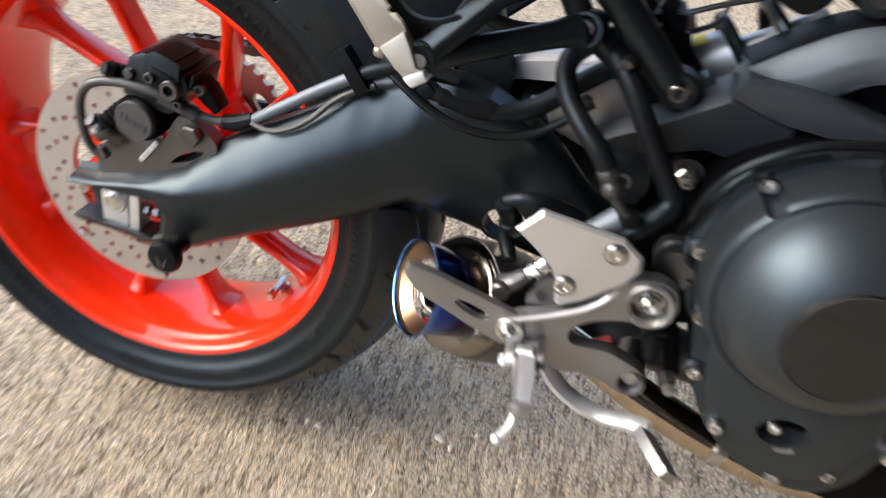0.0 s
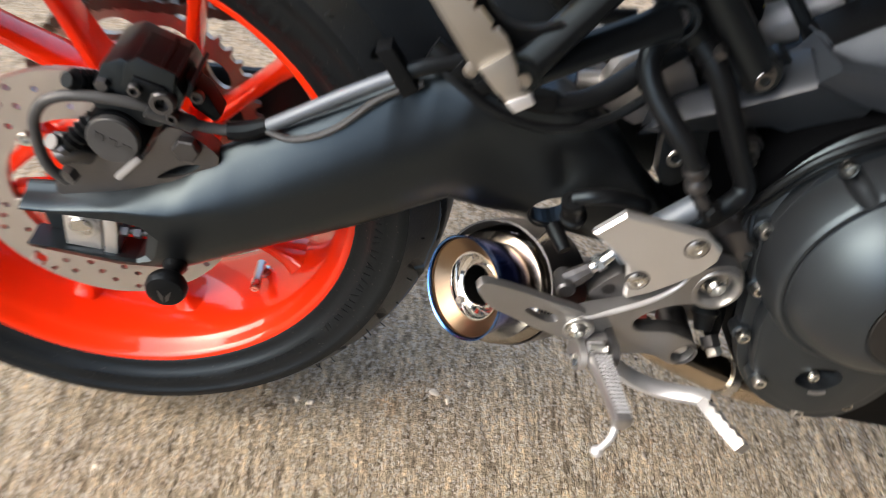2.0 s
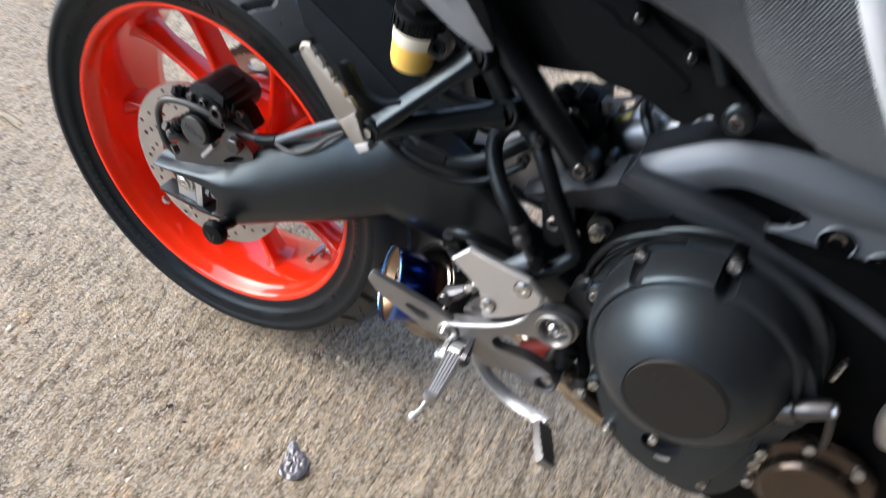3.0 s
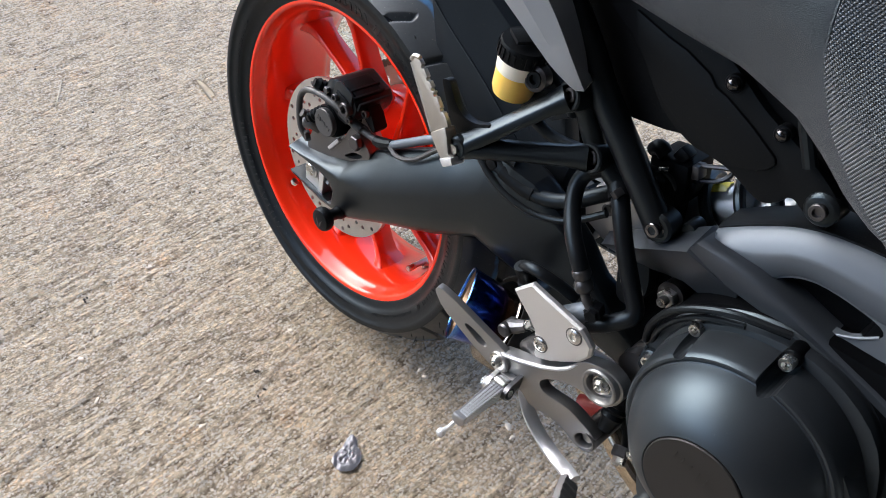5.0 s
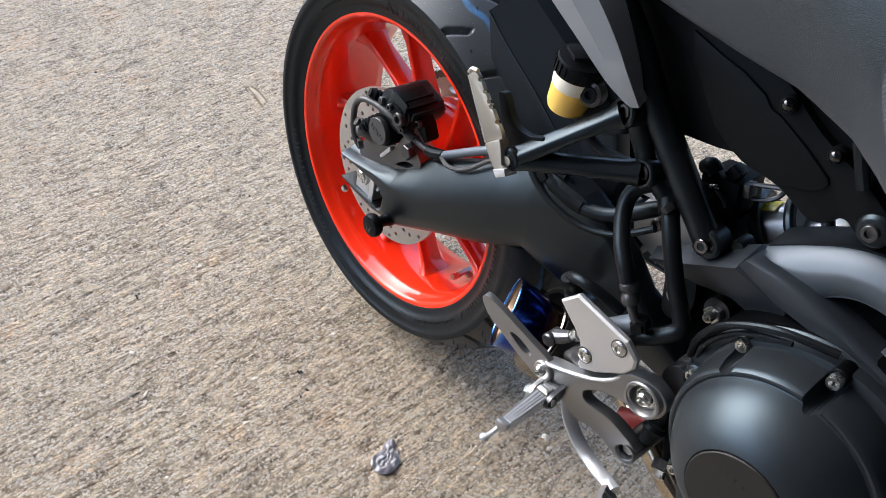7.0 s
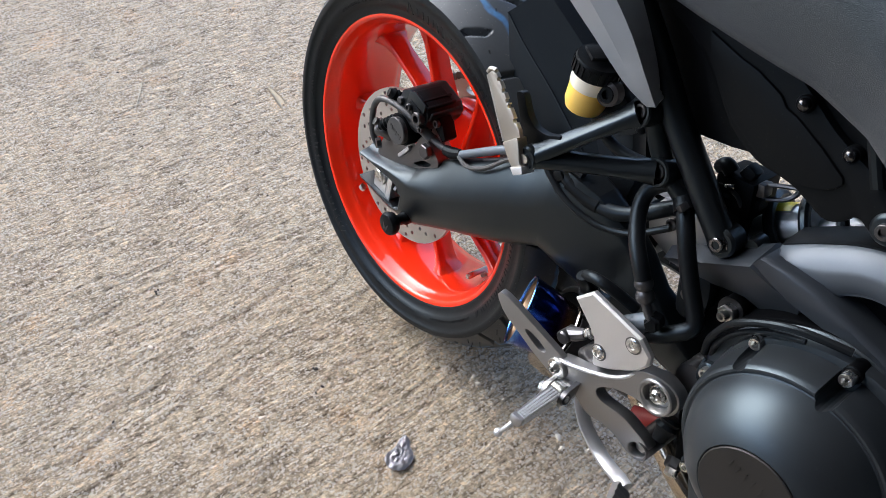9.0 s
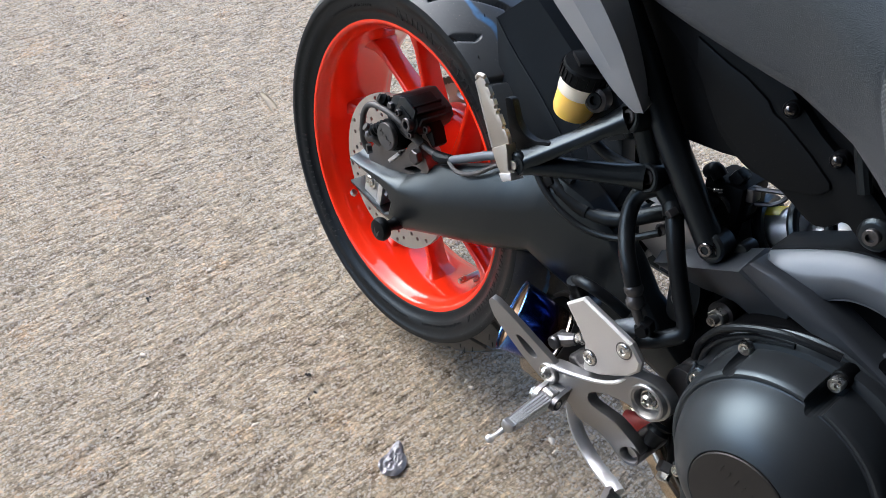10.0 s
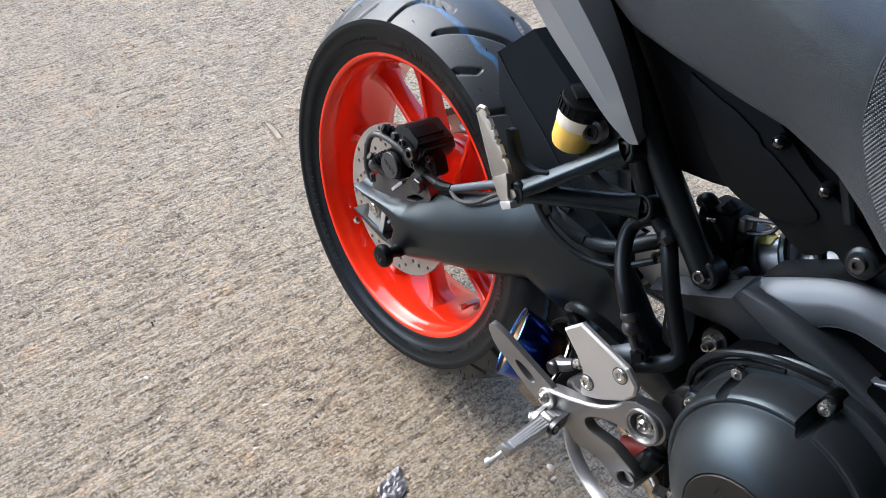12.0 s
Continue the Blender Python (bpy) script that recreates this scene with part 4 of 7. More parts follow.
# rider footrest, heel plate, brake pedal, master cylinder
def footrest():
    def slant(v):
        return Vector((v[0], v[1] + 0.218 * (v[0] - 0.43), v[2]))

    # one forging: an upper arm to the mounting cup, a curved lower arm to the pedal pivot
    upper = [(0.424, 0.034), (0.450, 0.0405), (0.478, 0.0525), (0.495, 0.066), (0.506, 0.083), (0.518, 0.0905), (0.534, 0.0935), (0.55, 0.088), (0.559, 0.077), (0.5605, 0.063), (0.554, 0.05), (0.54, 0.0445), (0.523, 0.047), (0.505, 0.0455), (0.489, 0.0395)]
    lower = [(0.478, 0.0305), (0.4765, 0.022), (0.483, 0.0145), (0.498, 0.0125), (0.516, 0.011), (0.532, 0.0035), (0.545, -0.003), (0.5545, -0.013), (0.5555, -0.025), (0.546, -0.035), (0.534, -0.034), (0.518, -0.0235), (0.5, -0.0175), (0.481, -0.018), (0.466, -0.0145), (0.455, -0.006), (0.443, -0.001), (0.431, 0.005), (0.422, 0.014)]
    bm = plate(curve2(upper + lower, 2), -0.176, -0.160, [circle(0.5355, 0.068, 0.0155, 28), circle(0.5425, -0.021, 0.0105, 24)], 0.0)
    for v in bm.verts:
        v.co = slant(v.co)
    bevelled(bm, 0.003, lim=50, seg=3)
    br = part("footrest_bracket", bm, BLADE, bike, "satin aluminium footrest bracket", 40)
    # brighter bead imitates the highlight along the upper arm's ridge
    part("ridge_highlight", tube(bmesh.new(), [slant(v) for v in ((0.426, -0.175, 0.031), (0.45, -0.176, 0.039), (0.478, -0.176, 0.051), (0.497, -0.175, 0.065), (0.508, -0.173, 0.083))], 0.0026, 10), BRIGHT, br)
    cup_y = -0.1535
    part("mount_cup", lathe(bmesh.new(), [(0.0165, -0.02), (0.0222, -0.02), (0.0222, 0.003), (0.0205, 0.0045), (0.0182, 0.0042), (0.016, 0.001), (0.0152, -0.008), (0.0005, -0.008)], (0.5355, cup_y, 0.068), seg=40), BLADE, br)
    part("mount_washer", lathe(bmesh.new(), [(0.0118, 0), (0.0118, 0.0022), (0.011, 0.003), (0.0005, 0.003)], (0.5355, cup_y + 0.007, 0.068), seg=32), STEEL, br)
    bolt(br, (0.5355, cup_y + 0.003, 0.068), 0.0095, 0.007, kind="button")
    part("spacer", lathe(bmesh.new(), [(0.019, 0.0), (0.019, 0.012), (0.016, 0.014), (0.016, 0.02), (0.019, 0.022), (0.019, 0.034)], (0.550, -0.09, 0.09), seg=32), DARKALU, br)
    # heel plate: folded aluminium sheet
    hp = [(0.4100, 0.1130), (0.4285, 0.1365), (0.499, 0.1290), (0.5165, 0.1165), (0.518, 0.104), (0.509, 0.088), (0.494, 0.074), (0.478, 0.060), (0.461, 0.050), (0.4565, 0.053), (0.4545, 0.066), (0.448, 0.084), (0.437, 0.094)]
    bm = bmesh.new()
    a, c = inset(hp, 0.0006), inset(hp, 0.0024)
    loft(bm, [[Vector((x, -0.157, z)) for x, z in a], [Vector((x, -0.1585, z)) for x, z in hp], [Vector((x, -0.1625, z)) for x, z in hp], [Vector((x, -0.1652, z)) for x, z in c]])
    heel = part("heel_plate", bm, SILVER, br, "bead-blasted aluminium heel plate", 15)
    for p in ((0.461, -0.1652, 0.073), (0.4945, -0.1652, 0.1155)):
        # darker raised disc stands in for a shaded recess round the bolt
        part("recess_shade", lathe(bmesh.new(), [(0.0102, -0.001), (0.0102, 0.0006), (0.009, 0.0008), (0.0005, 0.0008)], p, seg=28), DARKALU, heel)
        bolt(heel, (p[0], p[1] - 0.0006, p[2]), 0.0086, 0.002, material=STEEL, kind="button")
    # footrest hinge and knurled peg
    bolt(br, (0.4245, -0.1790, 0.0208), 0.0075, 0.006, kind="button", washer=0.0105)
    part("hinge_boss", lathe(bmesh.new(), [(0.0135, -0.008), (0.0135, 0.006), (0.012, 0.008), (0.0005, 0.008)], (0.4265, -0.1722, 0.0195), seg=32), CASTALU, br)
    A, B = Vector((0.4445, -0.195, 0.0055)), Vector((0.4525, -0.2685, 0.0145))
    d = (B - A).normalized()
    up = (Vector((0, 0, 1)) - d * d.z).normalized()
    sd = d.cross(up)
    bm = bmesh.new()
    rings = []
    for f, w, h in ((-0.02, 0.0065, 0.0055), (0.02, 0.0078, 0.0076), (0.1, 0.0082, 0.0079), (0.5, 0.0072, 0.0072), (0.86, 0.0062, 0.0062), (0.93, 0.0072, 0.0064), (0.985, 0.0072, 0.0062), (1.0, 0.0058, 0.0046)):
        c = A.lerp(B, f)
        rings.append([c + sd * (w * u) + up * (h * v) for u, v in ((-0.9, 1), (0.9, 1), (1.1, 0.6), (1, -0.4), (0.5, -1), (-0.5, -1), (-1, -0.4), (-1.1, 0.6))])
    loft(bm, rings)
    peg = part("footrest_peg", bm, CASTALU, br, "bright knurled aluminium footrest", 50)
    bm = bmesh.new()
    L = (B - A).length
    def tooth(c, o, a, b, s):
        base = [c + a * (i * s) + b * (j * s) - o * 0.0008 for i, j in ((-1, -1), (1, -1), (1, 1), (-1, 1))]
        top = [c + a * (i * s * 0.35) + b * (j * s * 0.35) + o * 0.002 for i, j in ((-1, -1), (1, -1), (1, 1), (-1, 1))]
        vs = [bm.verts.new(p) for p in base + top]
        for q in ((4, 5, 6, 7), (0, 1, 5, 4), (1, 2, 6, 5), (2, 3, 7, 6), (3, 0, 4, 7)):
            bm.faces.new([vs[t] for t in q])

    for i in range(16):
        f = 0.06 + 0.86 * (i + 0.5) / 16
        w, h = 0.0085 - 0.0026 * f, 0.0081 - 0.002 * f
        for j in range(4):
            tooth(A.lerp(B, f) - sd * (w * (-0.45 + 0.46 * j)) + up * h, up, d, sd, 0.0017)
        for j in range(3):
            tooth(A.lerp(B, f) - sd * (w * 1.03) + up * (h * (0.5 - 0.5 * j)), -sd, d, up, 0.0017)
    tagged(part("knurling", bm, BRIGHT, peg, sharp=15), kind="stuff")
    e = Vector((0.4405, -0.2742, -0.0145))
    part("feeler", tube(bmesh.new(), [B + Vector((-0.003, 0.004, -0.006)), B.lerp(e, 0.5) + Vector((0.0005, 0, 0)), e], [0.0032, 0.0028, 0.0028], 12), BRIGHT, peg)
    part("feeler_ball", lathe(bmesh.new(), [(0.0005, -0.0052)] + [(0.0052 * math.cos(t), 0.0052 * math.sin(t)) for t in (-1.4 + 0.28 * k for k in range(11))] + [(0.0005, 0.0052)], e, seg=20), BRIGHT, peg)
    # clevis cheeks, hinge pin and spring
    fwd = Vector((0.0327, 0.0005, 0.011)).normalized()
    for off, stuff in ((-0.0135, CASTALU), (0.0135, DARKSTEEL)):
        c = A + fwd * off - d * 0.002
        rim = [c + 0.0105 * (math.cos(k) * d + math.sin(k) * up) for k in (-1.5 + 0.3 * i for i in range(11))]
        q = [c - d * 0.022 - up * 0.0105] + rim + [c - d * 0.022 + up * 0.0125]
        bm = bmesh.new()
        loft(bm, [[p - fwd * 0.003 for p in q], [p + fwd * 0.003 for p in q]])
        part("hinge_cheek", bevelled(bm, 0.0009), stuff, br)
    part("hinge_web", block(tuple(A - d * 0.018), (0.03, 0.010, 0.02), (0, -14, 0), 0.003), CASTALU, br)
    part("hinge_stop", block(tuple(A - d * 0.007 + up * 0.004), (0.014, 0.011, 0.009), (0, -14, 0), 0.0015), BRIGHT, br)
    bolt(br, tuple(A - fwd * 0.0165), 0.006, 0.005, tuple(-fwd), STEEL, "hex")
    part("hinge_pin", tube(bmesh.new(), [A - fwd * 0.0185, A + fwd * 0.0185], 0.0042, 14), STEEL, br)
    part("pin_collar", lathe(bmesh.new(), [(0.0072, 0.0), (0.0072, 0.0012), (0.0052, 0.0016)], A + fwd * 0.0165, tuple(fwd), 20), SATIN, br)
    bm = bmesh.new()
    cs = A - d * 0.004 + up * 0.0055
    tube(bm, [cs + sd * (-0.008 + 0.016 * k / 40) + 0.0045 * (math.cos(k * 1.05) * up + math.sin(k * 1.05) * d) for k in range(41)], 0.0009, 6, 2)
    part("return_spring", bm, STEEL, br)
    # heel guard blade behind the hinge
    gd = [(0.3265, 0.064), (0.3295, 0.0695), (0.3365, 0.0695), (0.3567, 0.0635), (0.391, 0.0505), (0.4194, 0.040), (0.436, 0.0325), (0.4385, 0.016), (0.4325, 0.002), (0.420, 0.0025), (0.388, 0.0172), (0.362, 0.0318), (0.347, 0.0395), (0.337, 0.0475), (0.3285, 0.0585)]
    slot = curve2([(0.373, 0.0395), (0.377, 0.0425), (0.389, 0.0395), (0.403, 0.0325), (0.4045, 0.0265), (0.396, 0.0255), (0.383, 0.032)], 3)
    bm = plate(gd, -0.1865, -0.1775, [slot], 0.0)
    bevelled(bm, 0.0018, lim=40)
    m = Matrix.Translation((0.4265, -0.1755, 0.02)) @ Matrix.Rotation(radians(10.6), 4, "Z") @ Matrix.Translation((-0.4265, 0.1865, -0.02))
    bm.transform(m)
    part("heel_guard_blade", bm, BLADE, br, "dull aluminium blade with an oval slot", 40)
    # brake pedal
    pts = [(0.459, -0.163, -0.004), (0.47, -0.165, -0.022), (0.483, -0.166, -0.0355), (0.502, -0.168, -0.0455), (0.522, -0.1725, -0.048), (0.54, -0.179, -0.0435), (0.553, -0.186, -0.036), (0.565, -0.191, -0.033)]
    p = spline(pts, 6)
    rings = []
    for i, v in enumerate(p):
        dd = (p[min(i + 1, len(p) - 1)] - p[max(i - 1, 0)]).normalized()
        u = Vector((0.0, -0.35, 1)).cross(dd).cross(dd).normalized() * -1
        s = dd.cross(u)
        rings.append([v + u * (0.0052 * a) + s * (0.0075 * b) for a, b in ((1, 0.4), (0.6, 1), (-0.6, 1), (-1, 0.4), (-1, -0.4), (-0.6, -1), (0.6, -1), (1, -0.4))])
    ped = part("brake_pedal", loft(bmesh.new(), rings), BRIGHT, br, "bright aluminium brake pedal")
    T0, T1 = Vector((0.563, -0.191, -0.033)), Vector((0.586, -0.238, -0.031))
    dd = (T1 - T0).normalized()
    nn = Vector((0.55, 0.2, 0.75))
    nn = (nn - dd * nn.dot(dd)).normalized()
    s = dd.cross(nn)
    rings = []
    for k in range(13):
        f, z = k / 12, 0.0016 * (k % 2)
        c = T0.lerp(T1, f)
        w = 0.0095 + 0.002 * math.sin(f * math.pi)
        rings.append([c + s * w + nn * z, c - s * w + nn * z, c - s * w - nn * 0.009, c + s * w - nn * 0.009])
    part("pedal_tip", loft(bmesh.new(), rings), BLADE, ped, "grooved pedal tip", 20)
    # pedal pivot and lower arm, in front of the collector
    part("pedal_pivot", lathe(bmesh.new(), [(0.0135, -0.046), (0.0145, -0.044), (0.0145, 0.007), (0.0135, 0.0085), (0.0115, 0.0075), (0.011, -0.003), (0.0005, -0.003)], (0.5425, -0.1435, -0.021), (0.0, -1, 0.0), 32), DARKALU, br, "dull grey pivot sleeve")
    bolt(br, (0.5425, -0.1408, -0.021), 0.0075, 0.004, (0, -1, 0), STEEL, "hex")
    part("rubber_stop", tube(bmesh.new(), [(0.494, -0.08, -0.062), (0.51, -0.076, -0.054), (0.528, -0.07, -0.046)], 0.0125, 16), BOOTRED, br, "dull red rubber stop")
    bolt(br, (0.576, -0.123, -0.02), 0.0095, 0.012, (0.3, -0.8, -0.5), DARKSTEEL, "hex")
    bolt(br, (0.581, -0.131, -0.026), 0.0075, 0.009, (0.3, -0.8, -0.5), STEEL, "hex")
    # master cylinder and clevis
    mc = part("master_cylinder", tube(bmesh.new(), [(0.443, -0.142, 0.079), (0.458, -0.14, 0.096), (0.478, -0.138, 0.119), (0.492, -0.137, 0.136)], [0.0125, 0.0125, 0.0115, 0.0105], 24), FRAME, br, "grey rear brake master cylinder")
    part("push_rod", tube(bmesh.new(), [(0.425, -0.146, 0.058), (0.436, -0.144, 0.071), (0.445, -0.142, 0.082)], 0.0055, 12), STEEL, mc)
    part("rod_nut", lathe(bmesh.new(), [(0.0082, -0.003), (0.0082, 0.004)], (0.433, -0.1445, 0.0675), (0.62, 0.1, 0.78), 6), STEEL, mc)
    part("clevis", tube(bmesh.new(), [(0.409, -0.15, 0.046), (0.419, -0.148, 0.053), (0.428, -0.146, 0.061)], [0.0085, 0.0085, 0.0065], 10), DARKALU, mc)
    part("clevis_pin", lathe(bmesh.new(), [(0.0085, -0.012), (0.0085, 0.008), (0.0065, 0.010), (0.0005, 0.010)], (0.409, -0.152, 0.045), seg=20), DARKALU, mc)
    part("cylinder_foot", plate(curve2([(0.432, 0.045), (0.436, 0.034), (0.452, 0.036), (0.462, 0.048), (0.458, 0.066), (0.448, 0.068)], 3), -0.156, -0.138, bevel=0.002), DARKALU, mc)
    bolt(mc, (0.446, -0.150, 0.05), 0.0075, 0.006, kind="hex", material=DARKSTEEL)
    part("banjo_fitting", lathe(bmesh.new(), [(0.0095, -0.008), (0.0095, 0.006), (0.007, 0.007), (0.0065, 0.012), (0.0005, 0.012)], (0.4965, -0.147, 0.1425), (0.25, -0.95, 0.1), 6), PLASTIC, mc)
    # breather valve with its elbow
    can = [(0.0085, -0.006), (0.0085, 0.0), (0.011, 0.0006), (0.0115, 0.002), (0.0112, 0.004), (0.0092, 0.006), (0.0088, 0.008), (0.0088, 0.016), (0.0096, 0.0175), (0.0098, 0.0255), (0.0092, 0.027), (0.0045, 0.0272), (0.004, 0.0268), (0.0003, 0.0268)]
    bm = lathe(bmesh.new(), can, (0.403, -0.128, 0.097), (-0.32, -0.3, 0.9), 32)
    cv = part("breather_can", bm, PLASTIC, mc)
    part("breather_hose", tube(bmesh.new(), [(0.396, -0.134, 0.121), (0.408, -0.138, 0.129), (0.424, -0.137, 0.131), (0.445, -0.128, 0.124), (0.46, -0.12, 0.115)], 0.0068, 12), HOSE, cv)
    return br


footrest()


# passenger footrest on its A-shaped bracket
def passenger_footrest():
    hub_c, up_e, lo_e = Vector((0.313, -0.182, 0.2445)), Vector((0.389, -0.128, 0.327)), Vector((0.424, -0.116, 0.274))
    br = bmesh.new()
    for e, w in ((up_e, 0.0105), (lo_e, 0.0098)):
        d = (e - hub_c).normalized()
        s = d.cross(Vector((0, -1, 0))).normalized()
        n = s.cross(d)
        rings = []
        for f, k in ((0.0, 1.2), (0.12, 1.0), (0.55, 0.9), (0.82, 1.0), (0.97, 1.35)):
            c = hub_c.lerp(e, f)
            rings.append([c + s * (w * k * a) + n * (0.0105 * b) for a, b in ((0.8, -0.9), (1, -0.6), (0.95, 0.6), (0.6, 0.95), (0.05, 1.0), (-0.15, 0.93), (-0.9, 0.05), (-1, -0.25), (-0.9, -0.9))])
        loft(br, rings)
    A = part("passenger_footrest_bracket", br, SATIN, bike, "black forked passenger footrest bracket", 40)
    for e in (up_e, lo_e):
        part("mount_eye", lathe(bmesh.new(), [(0.0145, -0.018), (0.015, 0.003), (0.0137, 0.005), (0.0112, 0.005), (0.0102, -0.004), (0.0005, -0.004)], e, (-0.2, -1, 0.1), 32), SATIN, A)
        bolt(A, e + Vector((0, 0.003, 0)), 0.0075, 0.006, (-0.2, -1, 0.1), DARKSTEEL)
    part("hinge_ear", lathe(bmesh.new(), [(0.012, -0.016), (0.013, 0.006), (0.011, 0.009), (0.0005, 0.009)], hub_c, (0.15, -1, 0.1), 28), SATIN, A)
    part("hinge_pin", lathe(bmesh.new(), [(0.0055, 0), (0.0055, 0.003), (0.0005, 0.003)], hub_c + Vector((0.001, -0.009, 0.001)), (0.15, -1, 0.1), 20), STEEL, A)
    part("luggage_hook", plate(curve2([(0.294, 0.245), (0.279, 0.267), (0.2675, 0.288), (0.266, 0.2935), (0.2715, 0.2965), (0.277, 0.2945), (0.288, 0.279), (0.301, 0.2705), (0.318, 0.271), (0.335, 0.278), (0.335, 0.262), (0.318, 0.252)], 4), -0.1705, -0.1615, bevel=0.0025), PLASTIC, A, sharp=50)
    # folded peg: a flat bar with a notched edge and a rolled tip
    p0, d = Vector((0.2815, -0.1925, 0.2508)), Vector((-0.046, 0.006, 0.051)).normalized()
    s = Vector((0.85, 0.05, 0.53))
    s = (s - d * s.dot(d)).normalized()
    n = d.cross(s)
    out = [(-0.004, 0.0), (0.069, 0.0), (0.0725, 0.0035), (0.0725, 0.0085), (0.068, 0.0125)]
    for u in (0.060, 0.047, 0.036, 0.030, 0.014):
        v = 0.0135 + (0.066 - u) * 0.19
        out += [(u + 0.0024, v - 0.0004), (u + 0.0018, v - 0.0026), (u - 0.0012, v - 0.0024), (u - 0.0018, v + 0.0006)]
    out += [(0.004, 0.0258), (-0.004, 0.025)]
    m = Matrix(((d.x, n.x, s.x, p0.x), (d.y, n.y, s.y, p0.y), (d.z, n.z, s.z, p0.z), (0, 0, 0, 1)))
    k = -1 if n.y > 0 else 1
    peg = part("passenger_peg", plate(out, 0.001 * k, -0.0045 * k, bevel=0.0005, frame_m=m), PEGALU, A, "folded-up bare aluminium passenger peg with a notched edge", 35)
    tip = p0 + d * 0.0715 + s * 0.001
    part("peg_lip", tube(bmesh.new(), [tip + s * 0.0005, tip + d * 0.002 + s * 0.006, tip - d * 0.002 + s * 0.0125], 0.0026, 10), PEGALU, peg)
    part("peg_rim", tube(bmesh.new(), [p0 - s * 0.0003 - d * 0.002, p0 - s * 0.0003 + d * 0.069], 0.0015, 8), PEGALU, peg)
    part("peg_knuckle", plate([(-0.003, 0.002), (-0.022, 0.004), (-0.037, 0.008), (-0.0385, 0.0205), (-0.034, 0.0225), (-0.029, 0.0185), (-0.012, 0.0235), (-0.003, 0.0245)], 0.005 * k, -0.0095 * k, bevel=0.0014, frame_m=m), PEGALU, peg, sharp=40)
    part("peg_stop", plate([(-0.03, 0.006), (-0.0395, 0.0075), (-0.041, 0.0215), (-0.033, 0.0225)], 0.007 * k, -0.012 * k, bevel=0.0014, frame_m=m), BRIGHT, peg, sharp=40)
    bolt(peg, (0.2835, -0.184, 0.243), 0.005, 0.006, (-0.8, -0.5, 0.1), PEGALU, "button")



passenger_footrest()


# rear brake fluid reservoir
def reservoir():
    c0, ax = Vector((0.3225, -0.13, 0.296)), Vector((0.12, -0.06, 1.0)).normalized()
    pot = part("brake_fluid_reservoir", lathe(bmesh.new(), [(0.0005, 0), (0.016, 0.0), (0.0195, 0.002), (0.0215, 0.008), (0.0225, 0.036), (0.0225, 0.044), (0.0005, 0.044)], c0, ax, 48), YELLOW, bike, "translucent pot of amber brake fluid, black cap")
    part("pot_rim", lathe(bmesh.new(), [(0.0224, 0.029), (0.0229, 0.03), (0.0234, 0.045), (0.0205, 0.046), (0.0205, 0.029)], c0, ax, 48, closed=True), MILKY, pot, "milky upper rim")
    cap = [(0.0245, 0.044), (0.0250, 0.045), (0.0250, 0.058), (0.024, 0.0605), (0.0005, 0.061)]
    capo = part("cap", lathe(bmesh.new(), cap, c0, ax, 48), PLASTIC, pot, "ribbed black screw cap")
    q = turn_to(ax)
    bm = bmesh.new()
    for k in range(24):
        a = 2 * math.pi * k / 24
        v = c0 + q @ Vector((0.0252 * math.cos(a), 0.0252 * math.sin(a), 0.0515))
        e = bmesh.new()
        bmesh.ops.create_cube(e, size=1, matrix=Matrix.Translation(v) @ q.to_4x4() @ Matrix.Rotation(a, 4, "Z") @ Matrix.Diagonal((0.002, 0.003, 0.012, 1)))
        me = bpy.data.meshes.new("t")
        e.to_mesh(me)
        e.free()
        bm.from_mesh(me)
        bpy.data.meshes.remove(me)
    part("cap_rib", bm, PLASTIC, capo)
    rot = ax.to_track_quat("Z", "Y").to_euler()
    part("cap_stopper", block(tuple(c0 + ax * 0.066 + Vector((0.004, 0.006, 0))), (0.046, 0.022, 0.004), tuple(math.degrees(a) for a in rot), 0.001), PLASTIC, pot)
    ear = c0 + Vector((0.031, -0.006, 0.034))
    part("lug", lathe(bmesh.new(), [(0.0125, -0.006), (0.0125, 0.006), (0.009, 0.008), (0.0075, 0.006)], ear, (0.1, -1, 0.1), 28, closed=True), DARKSTEEL, pot)
    bolt(pot, ear + Vector((0, -0.002, 0)), 0.0085, 0.006, (0.1, -1, 0.1), PLASTIC)
    part("mount_tab", plate([(0.335, 0.286), (0.362, 0.3), (0.37, 0.318), (0.352, 0.335), (0.332, 0.31)], -0.12, -0.112, bevel=0.001), PLASTIC, pot)
    part("outlet_hose", tube(bmesh.new(), [c0 + Vector((0.005, 0.01, 0.002)), (0.34, -0.105, 0.268), (0.365, -0.1, 0.258), (0.4, -0.098, 0.262)], 0.0065, 12), HOSE, pot)
    return pot


reservoir()


